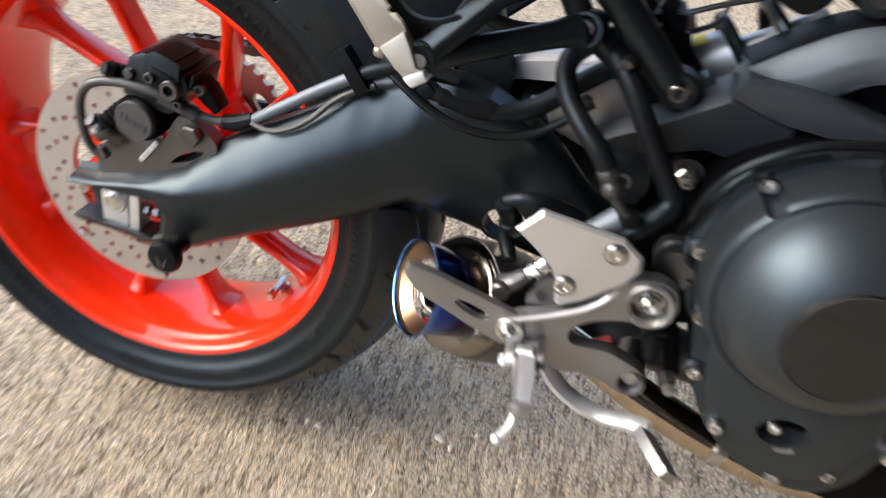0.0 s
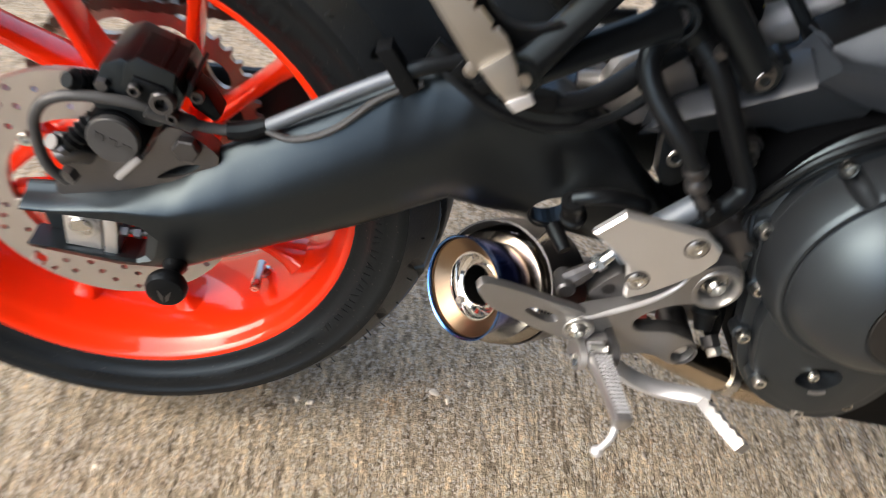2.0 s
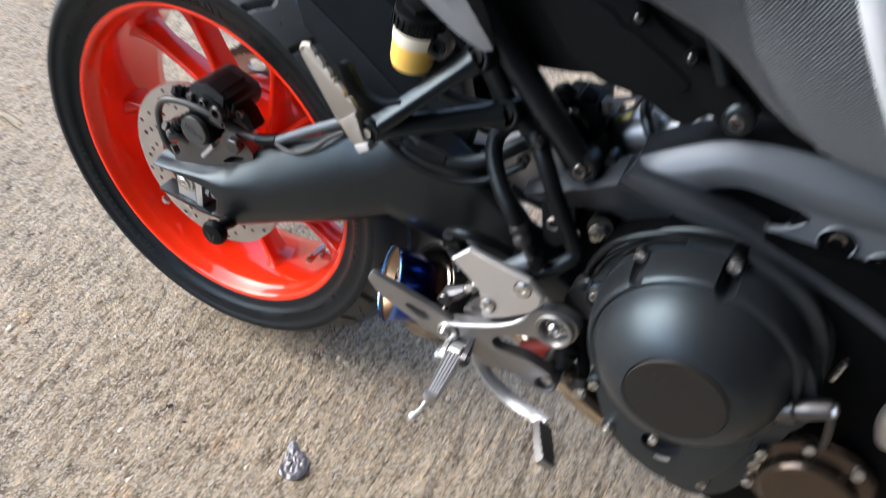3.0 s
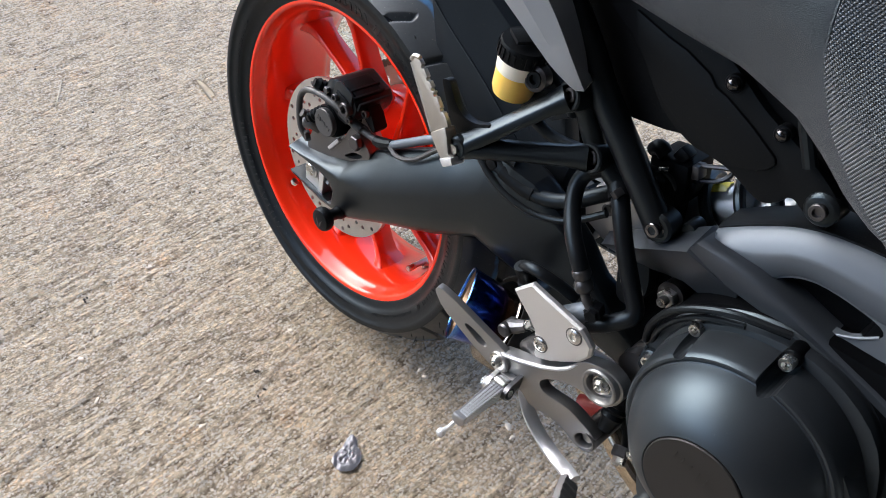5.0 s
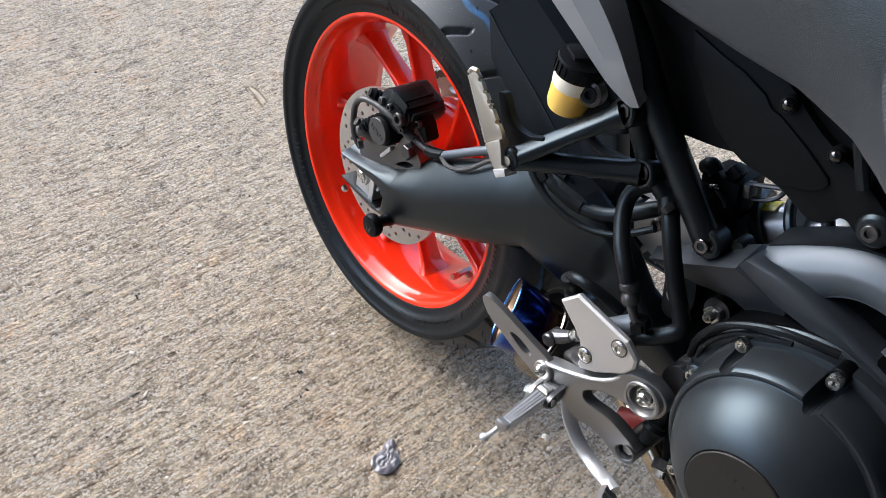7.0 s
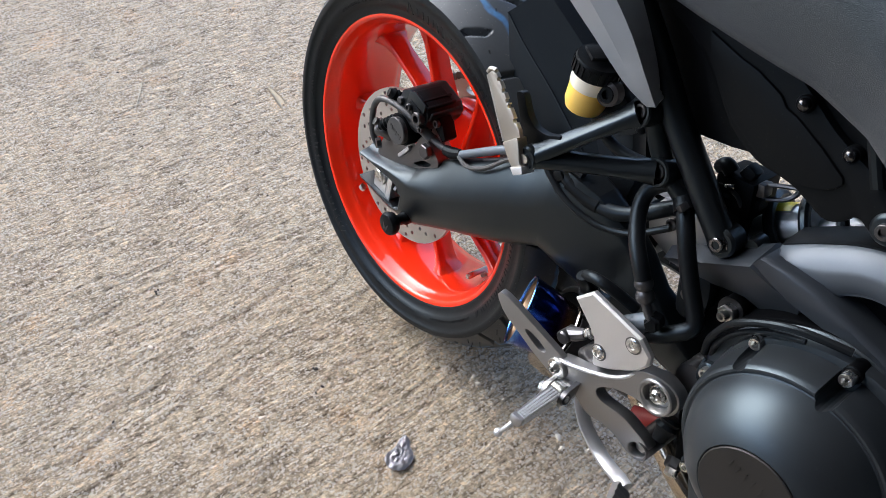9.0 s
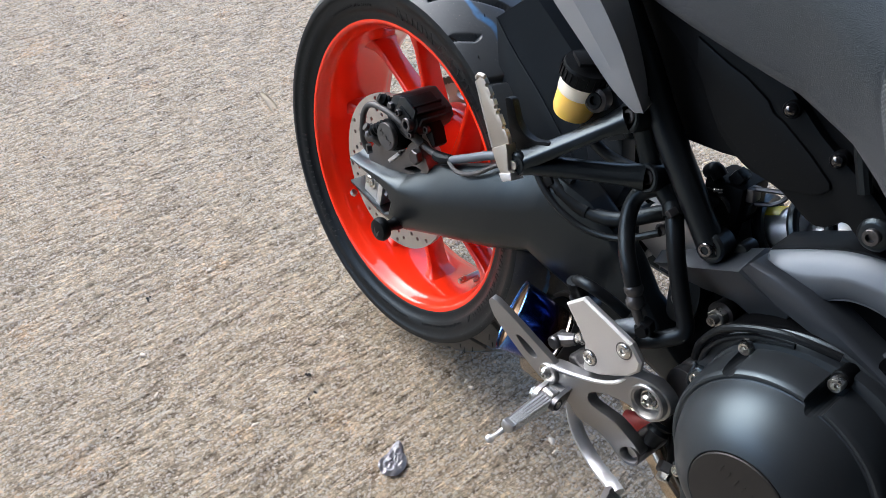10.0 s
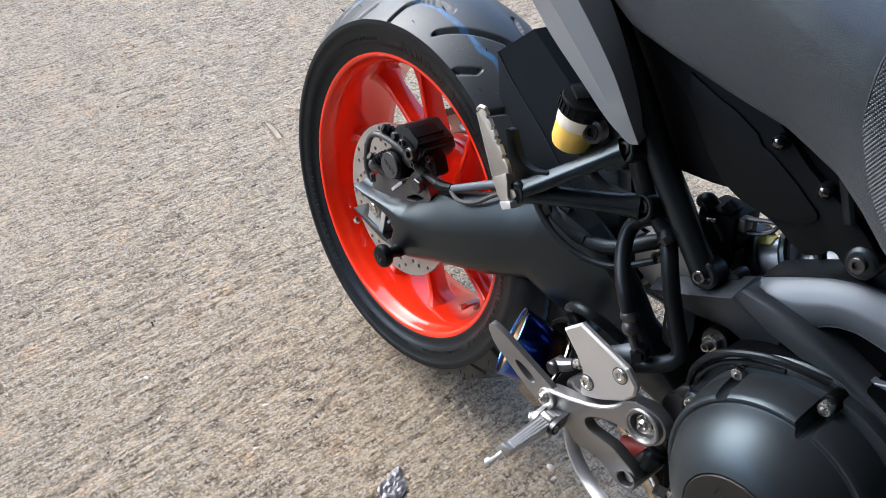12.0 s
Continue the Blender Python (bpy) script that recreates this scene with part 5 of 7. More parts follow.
# main frame spar: wide grey casting with a long opening
def main_frame():
    # stations: upper edge, crease under the bright face, lower edge
    top = [(0.5546, 0.2658), (0.5685, 0.277), (0.5823, 0.2876), (0.5966, 0.2975), (0.6109, 0.3068), (0.632, 0.3159), (0.6538, 0.3211), (0.6832, 0.3255), (0.75, 0.333), (0.82, 0.341), (0.95, 0.357), (1.06, 0.372)]
    crease = [(0.56, 0.2672), (0.576, 0.2665), (0.592, 0.272), (0.6075, 0.282), (0.622, 0.2925), (0.642, 0.3), (0.6666, 0.3037), (0.6992, 0.304), (0.765, 0.309), (0.835, 0.316), (0.965, 0.33), (1.07, 0.345)]
    low = [(0.5648, 0.2655), (0.586, 0.2599), (0.6101, 0.251), (0.619, 0.2635), (0.632, 0.2755), (0.652, 0.2818), (0.678, 0.2825), (0.712, 0.281), (0.775, 0.286), (0.845, 0.293), (0.975, 0.306), (1.08, 0.32)]
    rings = []
    for (xa, za), (xc, zc), (xl, zl) in zip(top, crease, low):
        mid = Vector(((xa + xc) / 2, -0.1025, (za + zc) / 2))
        rings.append([Vector((xa - 0.003, -0.05, za - 0.003)), Vector((xa - 0.003, -0.078, za + 0.001)), Vector((xa - 0.001, -0.0915, za + 0.0015)), Vector((xa, -0.096, za)), mid, Vector((xc - (xc - xa) * 0.12, -0.1062, zc + (za - zc) * 0.12)), Vector((xc, -0.107, zc)), Vector((xc + (xl - xc) * 0.12, -0.1069, zc + (zl - zc) * 0.12)), Vector((xl - (xl - xc) * 0.08, -0.1042, zl - (zl - zc) * 0.08)), Vector((xl, -0.1025, zl)), Vector((xl, -0.098, zl - 0.001)), Vector((xl, -0.05, zl))])
    dense = [list(ring) for ring in zip(*[spline(col, 5) for col in zip(*rings)])]
    for step in range(4):
        dense = [dense[0]] + [[(a + b * 2 + c) / 4 for a, b, c in zip(dense[k - 1], dense[k], dense[k + 1])] for k in range(1, len(dense) - 1)] + [dense[-1]]
    spar = part("main_frame", loft(bmesh.new(), dense), FRAME, bike, "grey painted cast aluminium frame spar", 50)
    strip = []
    for xa, za in [(v.x, v.z) for v in spline([(x, 0, z) for x, z in top], 4)]:
        strip.append([Vector((xa - 0.003, -0.05, za - 0.001)), Vector((xa - 0.003, -0.05, za + 0.0045)), Vector((xa - 0.002, -0.086, za + 0.0045)), Vector((xa - 0.001, -0.0915, za + 0.003)), Vector((xa, -0.0925, za - 0.001))])
    part("top_seal", loft(bmesh.new(), strip), PLASTIC, spar, "black seal along the top of the spar", 50)
    # lower strut, from the rear corner down to the front
    st = [((0.545, 0.246), (0.553, 0.264)), ((0.566, 0.239), (0.578, 0.2665)), ((0.59, 0.233), (0.606, 0.2655)), ((0.63, 0.231), (0.64, 0.258)), ((0.66, 0.227), (0.668, 0.251)), ((0.73, 0.212), (0.733, 0.236)), ((0.79, 0.19), (0.79, 0.221)), ((0.86, 0.16), (0.865, 0.195)), ((0.98, 0.11), (0.99, 0.15))]
    rings = [[Vector((a, -0.098, b)), Vector((a + (c - a) * 0.08, -0.1145, b + (d - b) * 0.08)), Vector((a + (c - a) * 0.84, -0.121, b + (d - b) * 0.84)), Vector((a + (c - a) * 0.96, -0.1185, b + (d - b) * 0.96)), Vector((c, -0.112, d)), Vector((c, -0.06, d)), Vector((a, -0.06, b))] for (a, b), (c, d) in st]
    part("lower_strut", bevelled(loft(bmesh.new(), rings), 0.0025, lim=30), FRAME_SHADED, spar, sharp=50)
    # rear wing of the frame, behind the corner; its shade is in the paint
    rings = []
    for x, zt, zb, yo in ((0.45, 0.172, 0.15, -0.088), (0.472, 0.19, 0.155, -0.096), (0.497, 0.207, 0.165, -0.102), (0.52, 0.226, 0.178, -0.109), (0.545, 0.246, 0.19, -0.1165), (0.57, 0.239, 0.185, -0.113), (0.6, 0.232, 0.18, -0.108)):
        rings.append([Vector((x, -0.066, zt + 0.006)), Vector((x, -0.08, zt + 0.012)), Vector((x, yo + 0.004, zt + 0.002)), Vector((x, yo, zt - 0.002)), Vector((x, yo + 0.012, (zt + zb) / 2)), Vector((x, yo + 0.03, zb)), Vector((x, -0.066, zb))])
    part("rear_wing", bevelled(loft(bmesh.new(), rings), 0.002, lim=30), FRAME_SHADED, spar, sharp=45)
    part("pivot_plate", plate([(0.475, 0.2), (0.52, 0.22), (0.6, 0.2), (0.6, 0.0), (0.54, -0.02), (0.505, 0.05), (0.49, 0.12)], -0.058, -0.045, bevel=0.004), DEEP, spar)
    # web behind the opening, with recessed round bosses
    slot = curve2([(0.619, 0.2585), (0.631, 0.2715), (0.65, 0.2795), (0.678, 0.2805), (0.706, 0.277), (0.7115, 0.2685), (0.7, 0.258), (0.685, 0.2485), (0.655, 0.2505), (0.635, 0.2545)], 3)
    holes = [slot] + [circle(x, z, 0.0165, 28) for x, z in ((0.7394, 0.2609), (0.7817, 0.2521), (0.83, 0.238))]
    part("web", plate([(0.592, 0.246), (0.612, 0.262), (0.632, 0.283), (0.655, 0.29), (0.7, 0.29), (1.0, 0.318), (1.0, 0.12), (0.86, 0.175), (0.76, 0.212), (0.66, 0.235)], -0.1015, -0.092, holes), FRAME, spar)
    # near-black sheet behind the slot, in place of the shade inside it
    part("slot_shade", plate([(0.6, 0.25), (0.62, 0.288), (0.7, 0.3), (1.0, 0.31), (1.0, 0.12), (0.76, 0.2), (0.66, 0.23)], -0.084, -0.076), DEEP, spar)
    part("slot_lip", tube(bmesh.new(), [(0.684, -0.101, 0.2478), (0.698, -0.1015, 0.2565), (0.7105, -0.1005, 0.2675)], 0.0016, 10), FRAME, spar)
    for x, z in ((0.7394, 0.2609), (0.7817, 0.2521), (0.83, 0.238)):
        part("boss", lathe(bmesh.new(), [(0.0172, -0.014), (0.0172, 0.0028), (0.016, 0.004), (0.0148, 0.0028), (0.0145, -0.008), (0.0005, -0.008)], (x, -0.1, z), seg=36), FRAME, spar)
        bolt(spar, (x, -0.0925, z), 0.0088, 0.008, material=BOLTSTEEL)
    # large bolt with nut and washer under the wing
    part("engine_bolt_washer", lathe(bmesh.new(), [(0.0135, -0.03), (0.0135, -0.004), (0.0145, -0.004), (0.0145, 0.0), (0.0005, 0.0)], (0.538, -0.083, 0.163), seg=32), DARKSTEEL, spar)
    bolt(spar, (0.538, -0.083, 0.162), 0.0105, 0.009, material=STEEL, kind="hex")
    bolt(spar, (0.538, -0.092, 0.162), 0.0055, 0.008, material=STEEL)
    # cast boss with one bolt behind the swingarm
    part("cast_boss", plate(curve2([(0.468, 0.16), (0.463, 0.185), (0.48, 0.2), (0.5, 0.18), (0.512, 0.14), (0.5, 0.112), (0.482, 0.112), (0.474, 0.135)], 3), -0.076, -0.055, bevel=0.006), SATIN, spar)
    bolt(spar, (0.4875, -0.07, 0.1385), 0.0085, 0.006, material=STEEL, washer=0.0105)
    return spar


main_frame()


# rear subframe, side cover, tail panel, seat
def subframe():
    sub = part("rear_subframe", tube(bmesh.new(), [(0.510, -0.1, 0.232), (0.5, -0.1, 0.243), (0.456, -0.101, 0.285), (0.41, -0.103, 0.329), (0.372, -0.104, 0.371), (0.33, -0.104, 0.412), (0.24, -0.1, 0.49), (0.14, -0.09, 0.54)], [0.013, 0.014, 0.0148, 0.0148, 0.0148, 0.0148, 0.0148], 20), SATIN, bike, "matt black tubular rear subframe")
    part("tube_foot", lathe(bmesh.new(), [(0.016, -0.02), (0.016, 0.0), (0.0135, 0.003), (0.0005, 0.003)], (0.506, -0.1055, 0.24), seg=32), SATIN, sub)
    bolt(sub, (0.506, -0.1083, 0.24), 0.0075, 0.005, material=BOLTSTEEL, washer=0.0098)
    part("foot_lug", lathe(bmesh.new(), [(0.008, -0.02), (0.008, -0.004), (0.0068, 0.0), (0.0005, 0.0)], (0.528, -0.087, 0.243), seg=28), SATIN, sub)
    part("cross_strut", tube(bmesh.new(), [(0.389, -0.112, 0.327), (0.405, -0.108, 0.3), (0.424, -0.104, 0.274), (0.46, -0.1, 0.25)], 0.011, 16), SATIN, sub)
    part("far_tube", tube(bmesh.new(), [(0.510, 0.1, 0.232), (0.41, 0.1, 0.329), (0.24, 0.1, 0.49)], 0.0148, 12), SATIN, sub)
    # upper member under the seat, a flat wide rail from the spar back
    rail = [(0.632, 0.322), (0.634, 0.345), (0.612, 0.362), (0.585, 0.374), (0.548, 0.388), (0.513, 0.408), (0.478, 0.424), (0.42, 0.44), (0.33, 0.47), (0.33, 0.43), (0.41, 0.392), (0.46, 0.345), (0.4974, 0.3275), (0.5215, 0.3262), (0.5427, 0.3235), (0.5726, 0.313), (0.5881, 0.3195), (0.597, 0.331), (0.612, 0.325)]
    r = part("upper_rail", plate(curve2(rail, 3), -0.096, -0.07, bevel=0.005), PLASTIC, sub, "wide black rail under the seat")
    part("rail_panel", plate([(0.41, 0.415), (0.447, 0.406), (0.467, 0.403), (0.494, 0.394), (0.503, 0.386), (0.514, 0.384), (0.545, 0.371), (0.572, 0.357), (0.575, 0.352), (0.571, 0.345), (0.562, 0.338), (0.535, 0.328), (0.5, 0.334), (0.462, 0.352), (0.42, 0.39)], -0.0992, -0.09, bevel=0.002), PLASTIC, r)
    part("rail_foot", lathe(bmesh.new(), [(0.0155, -0.02), (0.0145, 0.0), (0.012, 0.003), (0.0105, 0.0035), (0.0005, 0.0035)], (0.6225, -0.0975, 0.3375), seg=32), SATIN, r)
    bolt(r, (0.6225, -0.101, 0.3375), 0.0072, 0.005, material=DARKSTEEL)
    for p in ((0.516, -0.099, 0.3975), (0.568, -0.094, 0.3765)):
        part("rubber_bush", lathe(bmesh.new(), [(0.0075, -0.02), (0.008, 0), (0.007, 0.002), (0.0005, 0.002)], p, (0.1, -1, 0.1), 24), PLASTIC, r)
        part("dome_nut", lathe(bmesh.new(), [(0.0062, 0.0)] + [(0.0062 * math.cos(t), 0.003 + 0.0055 * math.sin(t)) for t in (0.2 * k for k in range(8))] + [(0.0003, 0.0085)], p, (0.1, -1, 0.1), 24), DOME, r, "glossy black dome nut")
    part("seat_stay", tube(bmesh.new(), [(0.6, -0.1, 0.366), (0.588, -0.1, 0.385), (0.579, -0.1, 0.4), (0.57, -0.1, 0.42)], 0.006, 10), SATIN, r)
    part("side_web", plate([(0.25, 0.47), (0.32, 0.39), (0.37, 0.345), (0.41, 0.315), (0.432, 0.313), (0.467, 0.3195), (0.496, 0.328), (0.53, 0.34), (0.5, 0.42), (0.42, 0.47)], -0.084, -0.074, bevel=0.003), PLASTIC, r)
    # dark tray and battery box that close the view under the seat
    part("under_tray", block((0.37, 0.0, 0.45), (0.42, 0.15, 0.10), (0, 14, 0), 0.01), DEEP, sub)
    part("tray_side", plate([(0.24, 0.40), (0.33, 0.385), (0.44, 0.335), (0.47, 0.325), (0.56, 0.345), (0.56, 0.46), (0.3, 0.5), (0.2, 0.5)], -0.074, -0.066, bevel=0.003), PLASTIC, sub)
    part("seat_base", plate([(0.5, 0.5), (0.52, 0.4), (0.57, 0.362), (0.6, 0.35), (0.64, 0.342), (0.7, 0.345), (0.76, 0.36), (0.76, 0.5)], -0.086, -0.07, bevel=0.003), PLASTIC, sub)
    part("tray_edge", plate([(0.42, 0.385), (0.428, 0.39), (0.468, 0.338), (0.46, 0.334)], -0.085, -0.073, bevel=0.001), PLASTIC, sub)
    return sub


subframe()


def tail_panel():
    # folded grey panel: an outer face and an inner face meeting on a crease
    left = [(0.145, -0.165, 0.485), (0.235, -0.156, 0.436), (0.281, -0.152, 0.404), (0.325, -0.148, 0.378), (0.366, -0.143, 0.3525), (0.393, -0.140, 0.3415)]
    mid = [(0.19, -0.185, 0.500), (0.275, -0.172, 0.449), (0.317, -0.165, 0.418), (0.352, -0.158, 0.389), (0.382, -0.15, 0.361), (0.400, -0.142, 0.342)]
    right = [(0.225, -0.175, 0.520), (0.300, -0.166, 0.463), (0.338, -0.159, 0.430), (0.368, -0.153, 0.400), (0.392, -0.148, 0.370), (0.408, -0.140, 0.345)]
    back = [(0.222, -0.13, 0.528), (0.297, -0.125, 0.47), (0.335, -0.125, 0.436), (0.364, -0.125, 0.404), (0.388, -0.125, 0.372), (0.403, -0.127, 0.347)]
    cols = [spline([Vector(p) for p in c], 5) for c in (left, mid, right, back)]
    inner = [v + Vector((0.004, 0.03, 0.003)) for v in cols[0]]
    rings = [list(r) for r in zip(cols[0], cols[1], cols[2], cols[3], inner)]
    part("tail_panel", loft(bmesh.new(), rings), GREYPANEL, bike, "silver-grey painted tail side panel", 35)


tail_panel()


def seat():
    vin, cord = seat_vinyl("seat_vinyl", False), seat_vinyl("corded_vinyl", True)
    #        x, low z, low y, belly z, belly y, shoulder z, shoulder y, top z
    st = [(0.10, 0.52, -0.09, 0.60, -0.13, 0.64, -0.12, 0.66), (0.24, 0.475, -0.098, 0.565, -0.142, 0.605, -0.13, 0.625), (0.30, 0.452, -0.102, 0.545, -0.148, 0.585, -0.135, 0.605), (0.346, 0.434, -0.106, 0.53, -0.152, 0.57, -0.138, 0.59), (0.406, 0.428, -0.110, 0.52, -0.158, 0.56, -0.142, 0.575), (0.47, 0.423, -0.112, 0.51, -0.163, 0.545, -0.144, 0.558), (0.526, 0.42, -0.114, 0.498, -0.166, 0.532, -0.146, 0.545), (0.579, 0.406, -0.116, 0.475, -0.164, 0.52, -0.142, 0.535), (0.612, 0.388, -0.118, 0.45, -0.161, 0.505, -0.138, 0.527)]

    def ring(s):
        x, zl, yl, zb, yb, zs, ys, zt = s
        pts = spline([(x, yl + 0.02, zl - 0.002), (x, yl, zl), (x, yl - 0.018, zl + 0.012), (x, yb, zb), (x, yb + 0.004, (zb + zs) / 2 + 0.006), (x, ys, zs), (x, ys + 0.04, zt - 0.003), (x, -0.04, zt)], 4)
        m = [Vector((p.x, -p.y, p.z)) for p in reversed(pts)]
        return pts + m

    def between(st, n):
        xs = [s[0] for s in st]
        return [tuple([x] + [float(np.interp(x, xs, [s[k] for s in st])) for k in range(1, 8)]) for x in np.linspace(xs[0], xs[-1], n)]

    def seam_x(z):
        return float(np.interp(z, (0.35, 0.373, 0.393, 0.424, 0.469, 0.53, 0.6), (0.698, 0.672, 0.646, 0.615, 0.591, 0.574, 0.56)))

    body = st + [(0.64, 0.370, -0.121, 0.432, -0.159, 0.498, -0.134, 0.528), (0.67, 0.357, -0.123, 0.422, -0.158, 0.495, -0.134, 0.533), (0.70, 0.353, -0.125, 0.42, -0.156, 0.497, -0.133, 0.548), (0.735, 0.351, -0.126, 0.42, -0.154, 0.498, -0.133, 0.56)]
    s1 = part("seat", loft(bmesh.new(), [ring(s) for s in between(body, 46)]), vin, bike, "dark grey grained vinyl seat with a stitched corded front", 50)
    # corded side panels, each with a seam that slants forward and down
    bx = [q[0] for q in body]

    def section(x):
        return ring(tuple([x] + [float(np.interp(x, bx, [q[k] for q in body])) for k in range(1, 8)]))[4:21]

    def trim_x(z):
        return 0.648 + 0.76 * (0.496 - z)

    def skin(x0, x1, nu, proud, crown=0.0):
        rows = []
        for i in range(nu + 1):
            row = []
            for k in range(41):
                z = 0.35 + 0.19 * k / 40
                for _ in range(3):
                    x = x0(z) + (x1(z) - x0(z)) * i / nu
                    sec = section(x)
                    z = max(z, sec[0].z + 0.002)
                o = np.argsort([p.z for p in sec])
                y = float(np.interp(z, [sec[t].z for t in o], [sec[t].y for t in o]))
                row.append(Vector((x, y - proud - crown * math.sin(math.pi * i / nu), z)))
            rows.append(row)
        return rows

    def shell(rows, side, t):
        bm = bmesh.new()
        vs = [[bm.verts.new((p.x, side * p.y, p.z)) for p in row] for row in rows]
        for a, b in zip(vs, vs[1:]):
            for k in range(len(a) - 1):
                bm.faces.new((a[k], a[k + 1], b[k + 1], b[k]))
        bmesh.ops.remove_doubles(bm, verts=bm.verts, dist=1e-5)
        bmesh.ops.recalc_face_normals(bm, faces=bm.faces)
        bmesh.ops.solidify(bm, geom=bm.faces[:], thickness=t)
        return bm

    cord_rows, trim_rows = skin(seam_x, trim_x, 14, 0.0015), skin(lambda z: trim_x(z) + 0.001, lambda z: trim_x(z) + 0.018, 6, 0.002, 0.003)
    for side in (1, -1):
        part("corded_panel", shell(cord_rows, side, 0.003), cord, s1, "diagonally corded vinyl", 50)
        part("trim", shell(trim_rows, side, 0.004), TRIMPALE, s1, "pale grey trim", 50)
    edge = cord_rows[0][2:]
    part("seam", tube(bmesh.new(), [p + Vector((-0.001, -0.0004, 0)) for p in edge], 0.0011, 6, 1), vin, s1)
    bm = bmesh.new()
    for p, q in zip(edge[0::1], edge[1::1]):
        tube(bm, [p + Vector((0.004, -0.0006, 0)), p.lerp(q, 0.6) + Vector((0.004, -0.0006, 0))], 0.0005, 5, 1)
    part("stitching", bm, DARKSTEEL, s1)


seat()


def tank():
    rings = []
    for x, zl, zb, zt, yb in ((0.747, 0.36, 0.44, 0.57, -0.15), (0.80, 0.36, 0.45, 0.62, -0.165), (0.9, 0.37, 0.46, 0.66, -0.17), (1.05, 0.4, 0.48, 0.67, -0.15), (1.15, 0.43, 0.5, 0.6, -0.08)):
        pts = spline([(x, -0.10, zl), (x, yb, zb), (x, yb + 0.02, (zb + zt) / 2), (x, -0.06, zt)], 5)
        rings.append(pts + [Vector((p.x, -p.y, p.z)) for p in reversed(pts)])
    t = part("fuel_tank", loft(bmesh.new(), rings), GREYPANEL, bike, "grey painted fuel tank", 50)
    bm = bmesh.new()
    for i in range(7):
        for j in range(8):
            x, z = 0.757 + 0.013 * i, 0.41 + 0.013 * j + 0.0065 * (i % 2)
            lathe(bm, [(0.0028, -0.004), (0.0026, 0.0016), (0.0005, 0.002)], (x, -0.1585 - 0.06 * (x - 0.735), z), seg=8)
    tagged(part("pad_studs", bm, PLASTIC, t), kind="stuff")


tank()


# inner mudguard between tyre and shock
def mudguard():
    # outer side: a wedge under a crease that runs from the upper rear corner down to the front
    side = [(0.1349, 0.3077), (0.1442, 0.28), (0.156, 0.247), (0.168, 0.205), (0.178, 0.168), (0.22, 0.16), (0.3, 0.165), (0.31, 0.197), (0.268, 0.225), (0.2265, 0.252), (0.1722, 0.2825)]
    g = part("mudguard", plate(side, -0.067, -0.0635, bevel=0.0008), HUGGER, bike, "black plastic inner mudguard")
    crease = [(0.1349, 0.3077), (0.1722, 0.2825), (0.2265, 0.252), (0.268, 0.225), (0.31, 0.197)]
    back = [(0.152, 0.339), (0.195, 0.318), (0.25, 0.29), (0.295, 0.263), (0.335, 0.235)]
    rings = []
    for (xa, za), (xb, zb) in zip(crease, back):
        d = Vector((0.002, 0.0, -0.003))
        rings.append([Vector((xa, -0.0668, za)), Vector((xb, -0.03, zb)), Vector((xb + 0.035, 0.05, zb + 0.02)), Vector((xb + 0.035, 0.05, zb + 0.02)) + d, Vector((xb, -0.03, zb)) + d, Vector((xa, -0.064, za)) + d])
    part("mudguard_arch", loft(bmesh.new(), rings), HUGGER, g, sharp=14)
    part("crease_bead", tube(bmesh.new(), [Vector((x, -0.0668, z)) for x, z in crease], 0.0011, 8), HUGGER, g)
    part("battery_side", plate([(0.30, 0.23), (0.325, 0.285), (0.343, 0.272), (0.356, 0.235), (0.37, 0.205), (0.365, 0.17), (0.34, 0.165)], -0.06, -0.035, bevel=0.004), HUGGER, g)
    part("rubber_flap", plate([(0.33, 0.262), (0.365, 0.285), (0.372, 0.278), (0.34, 0.255)], -0.075, -0.058, bevel=0.002), HUGGER, g)
    bolt(g, (0.362, -0.07, 0.279), 0.009, 0.007, (-0.2, -0.8, 0.5), HUGGER, "button")
    return g


mudguard()


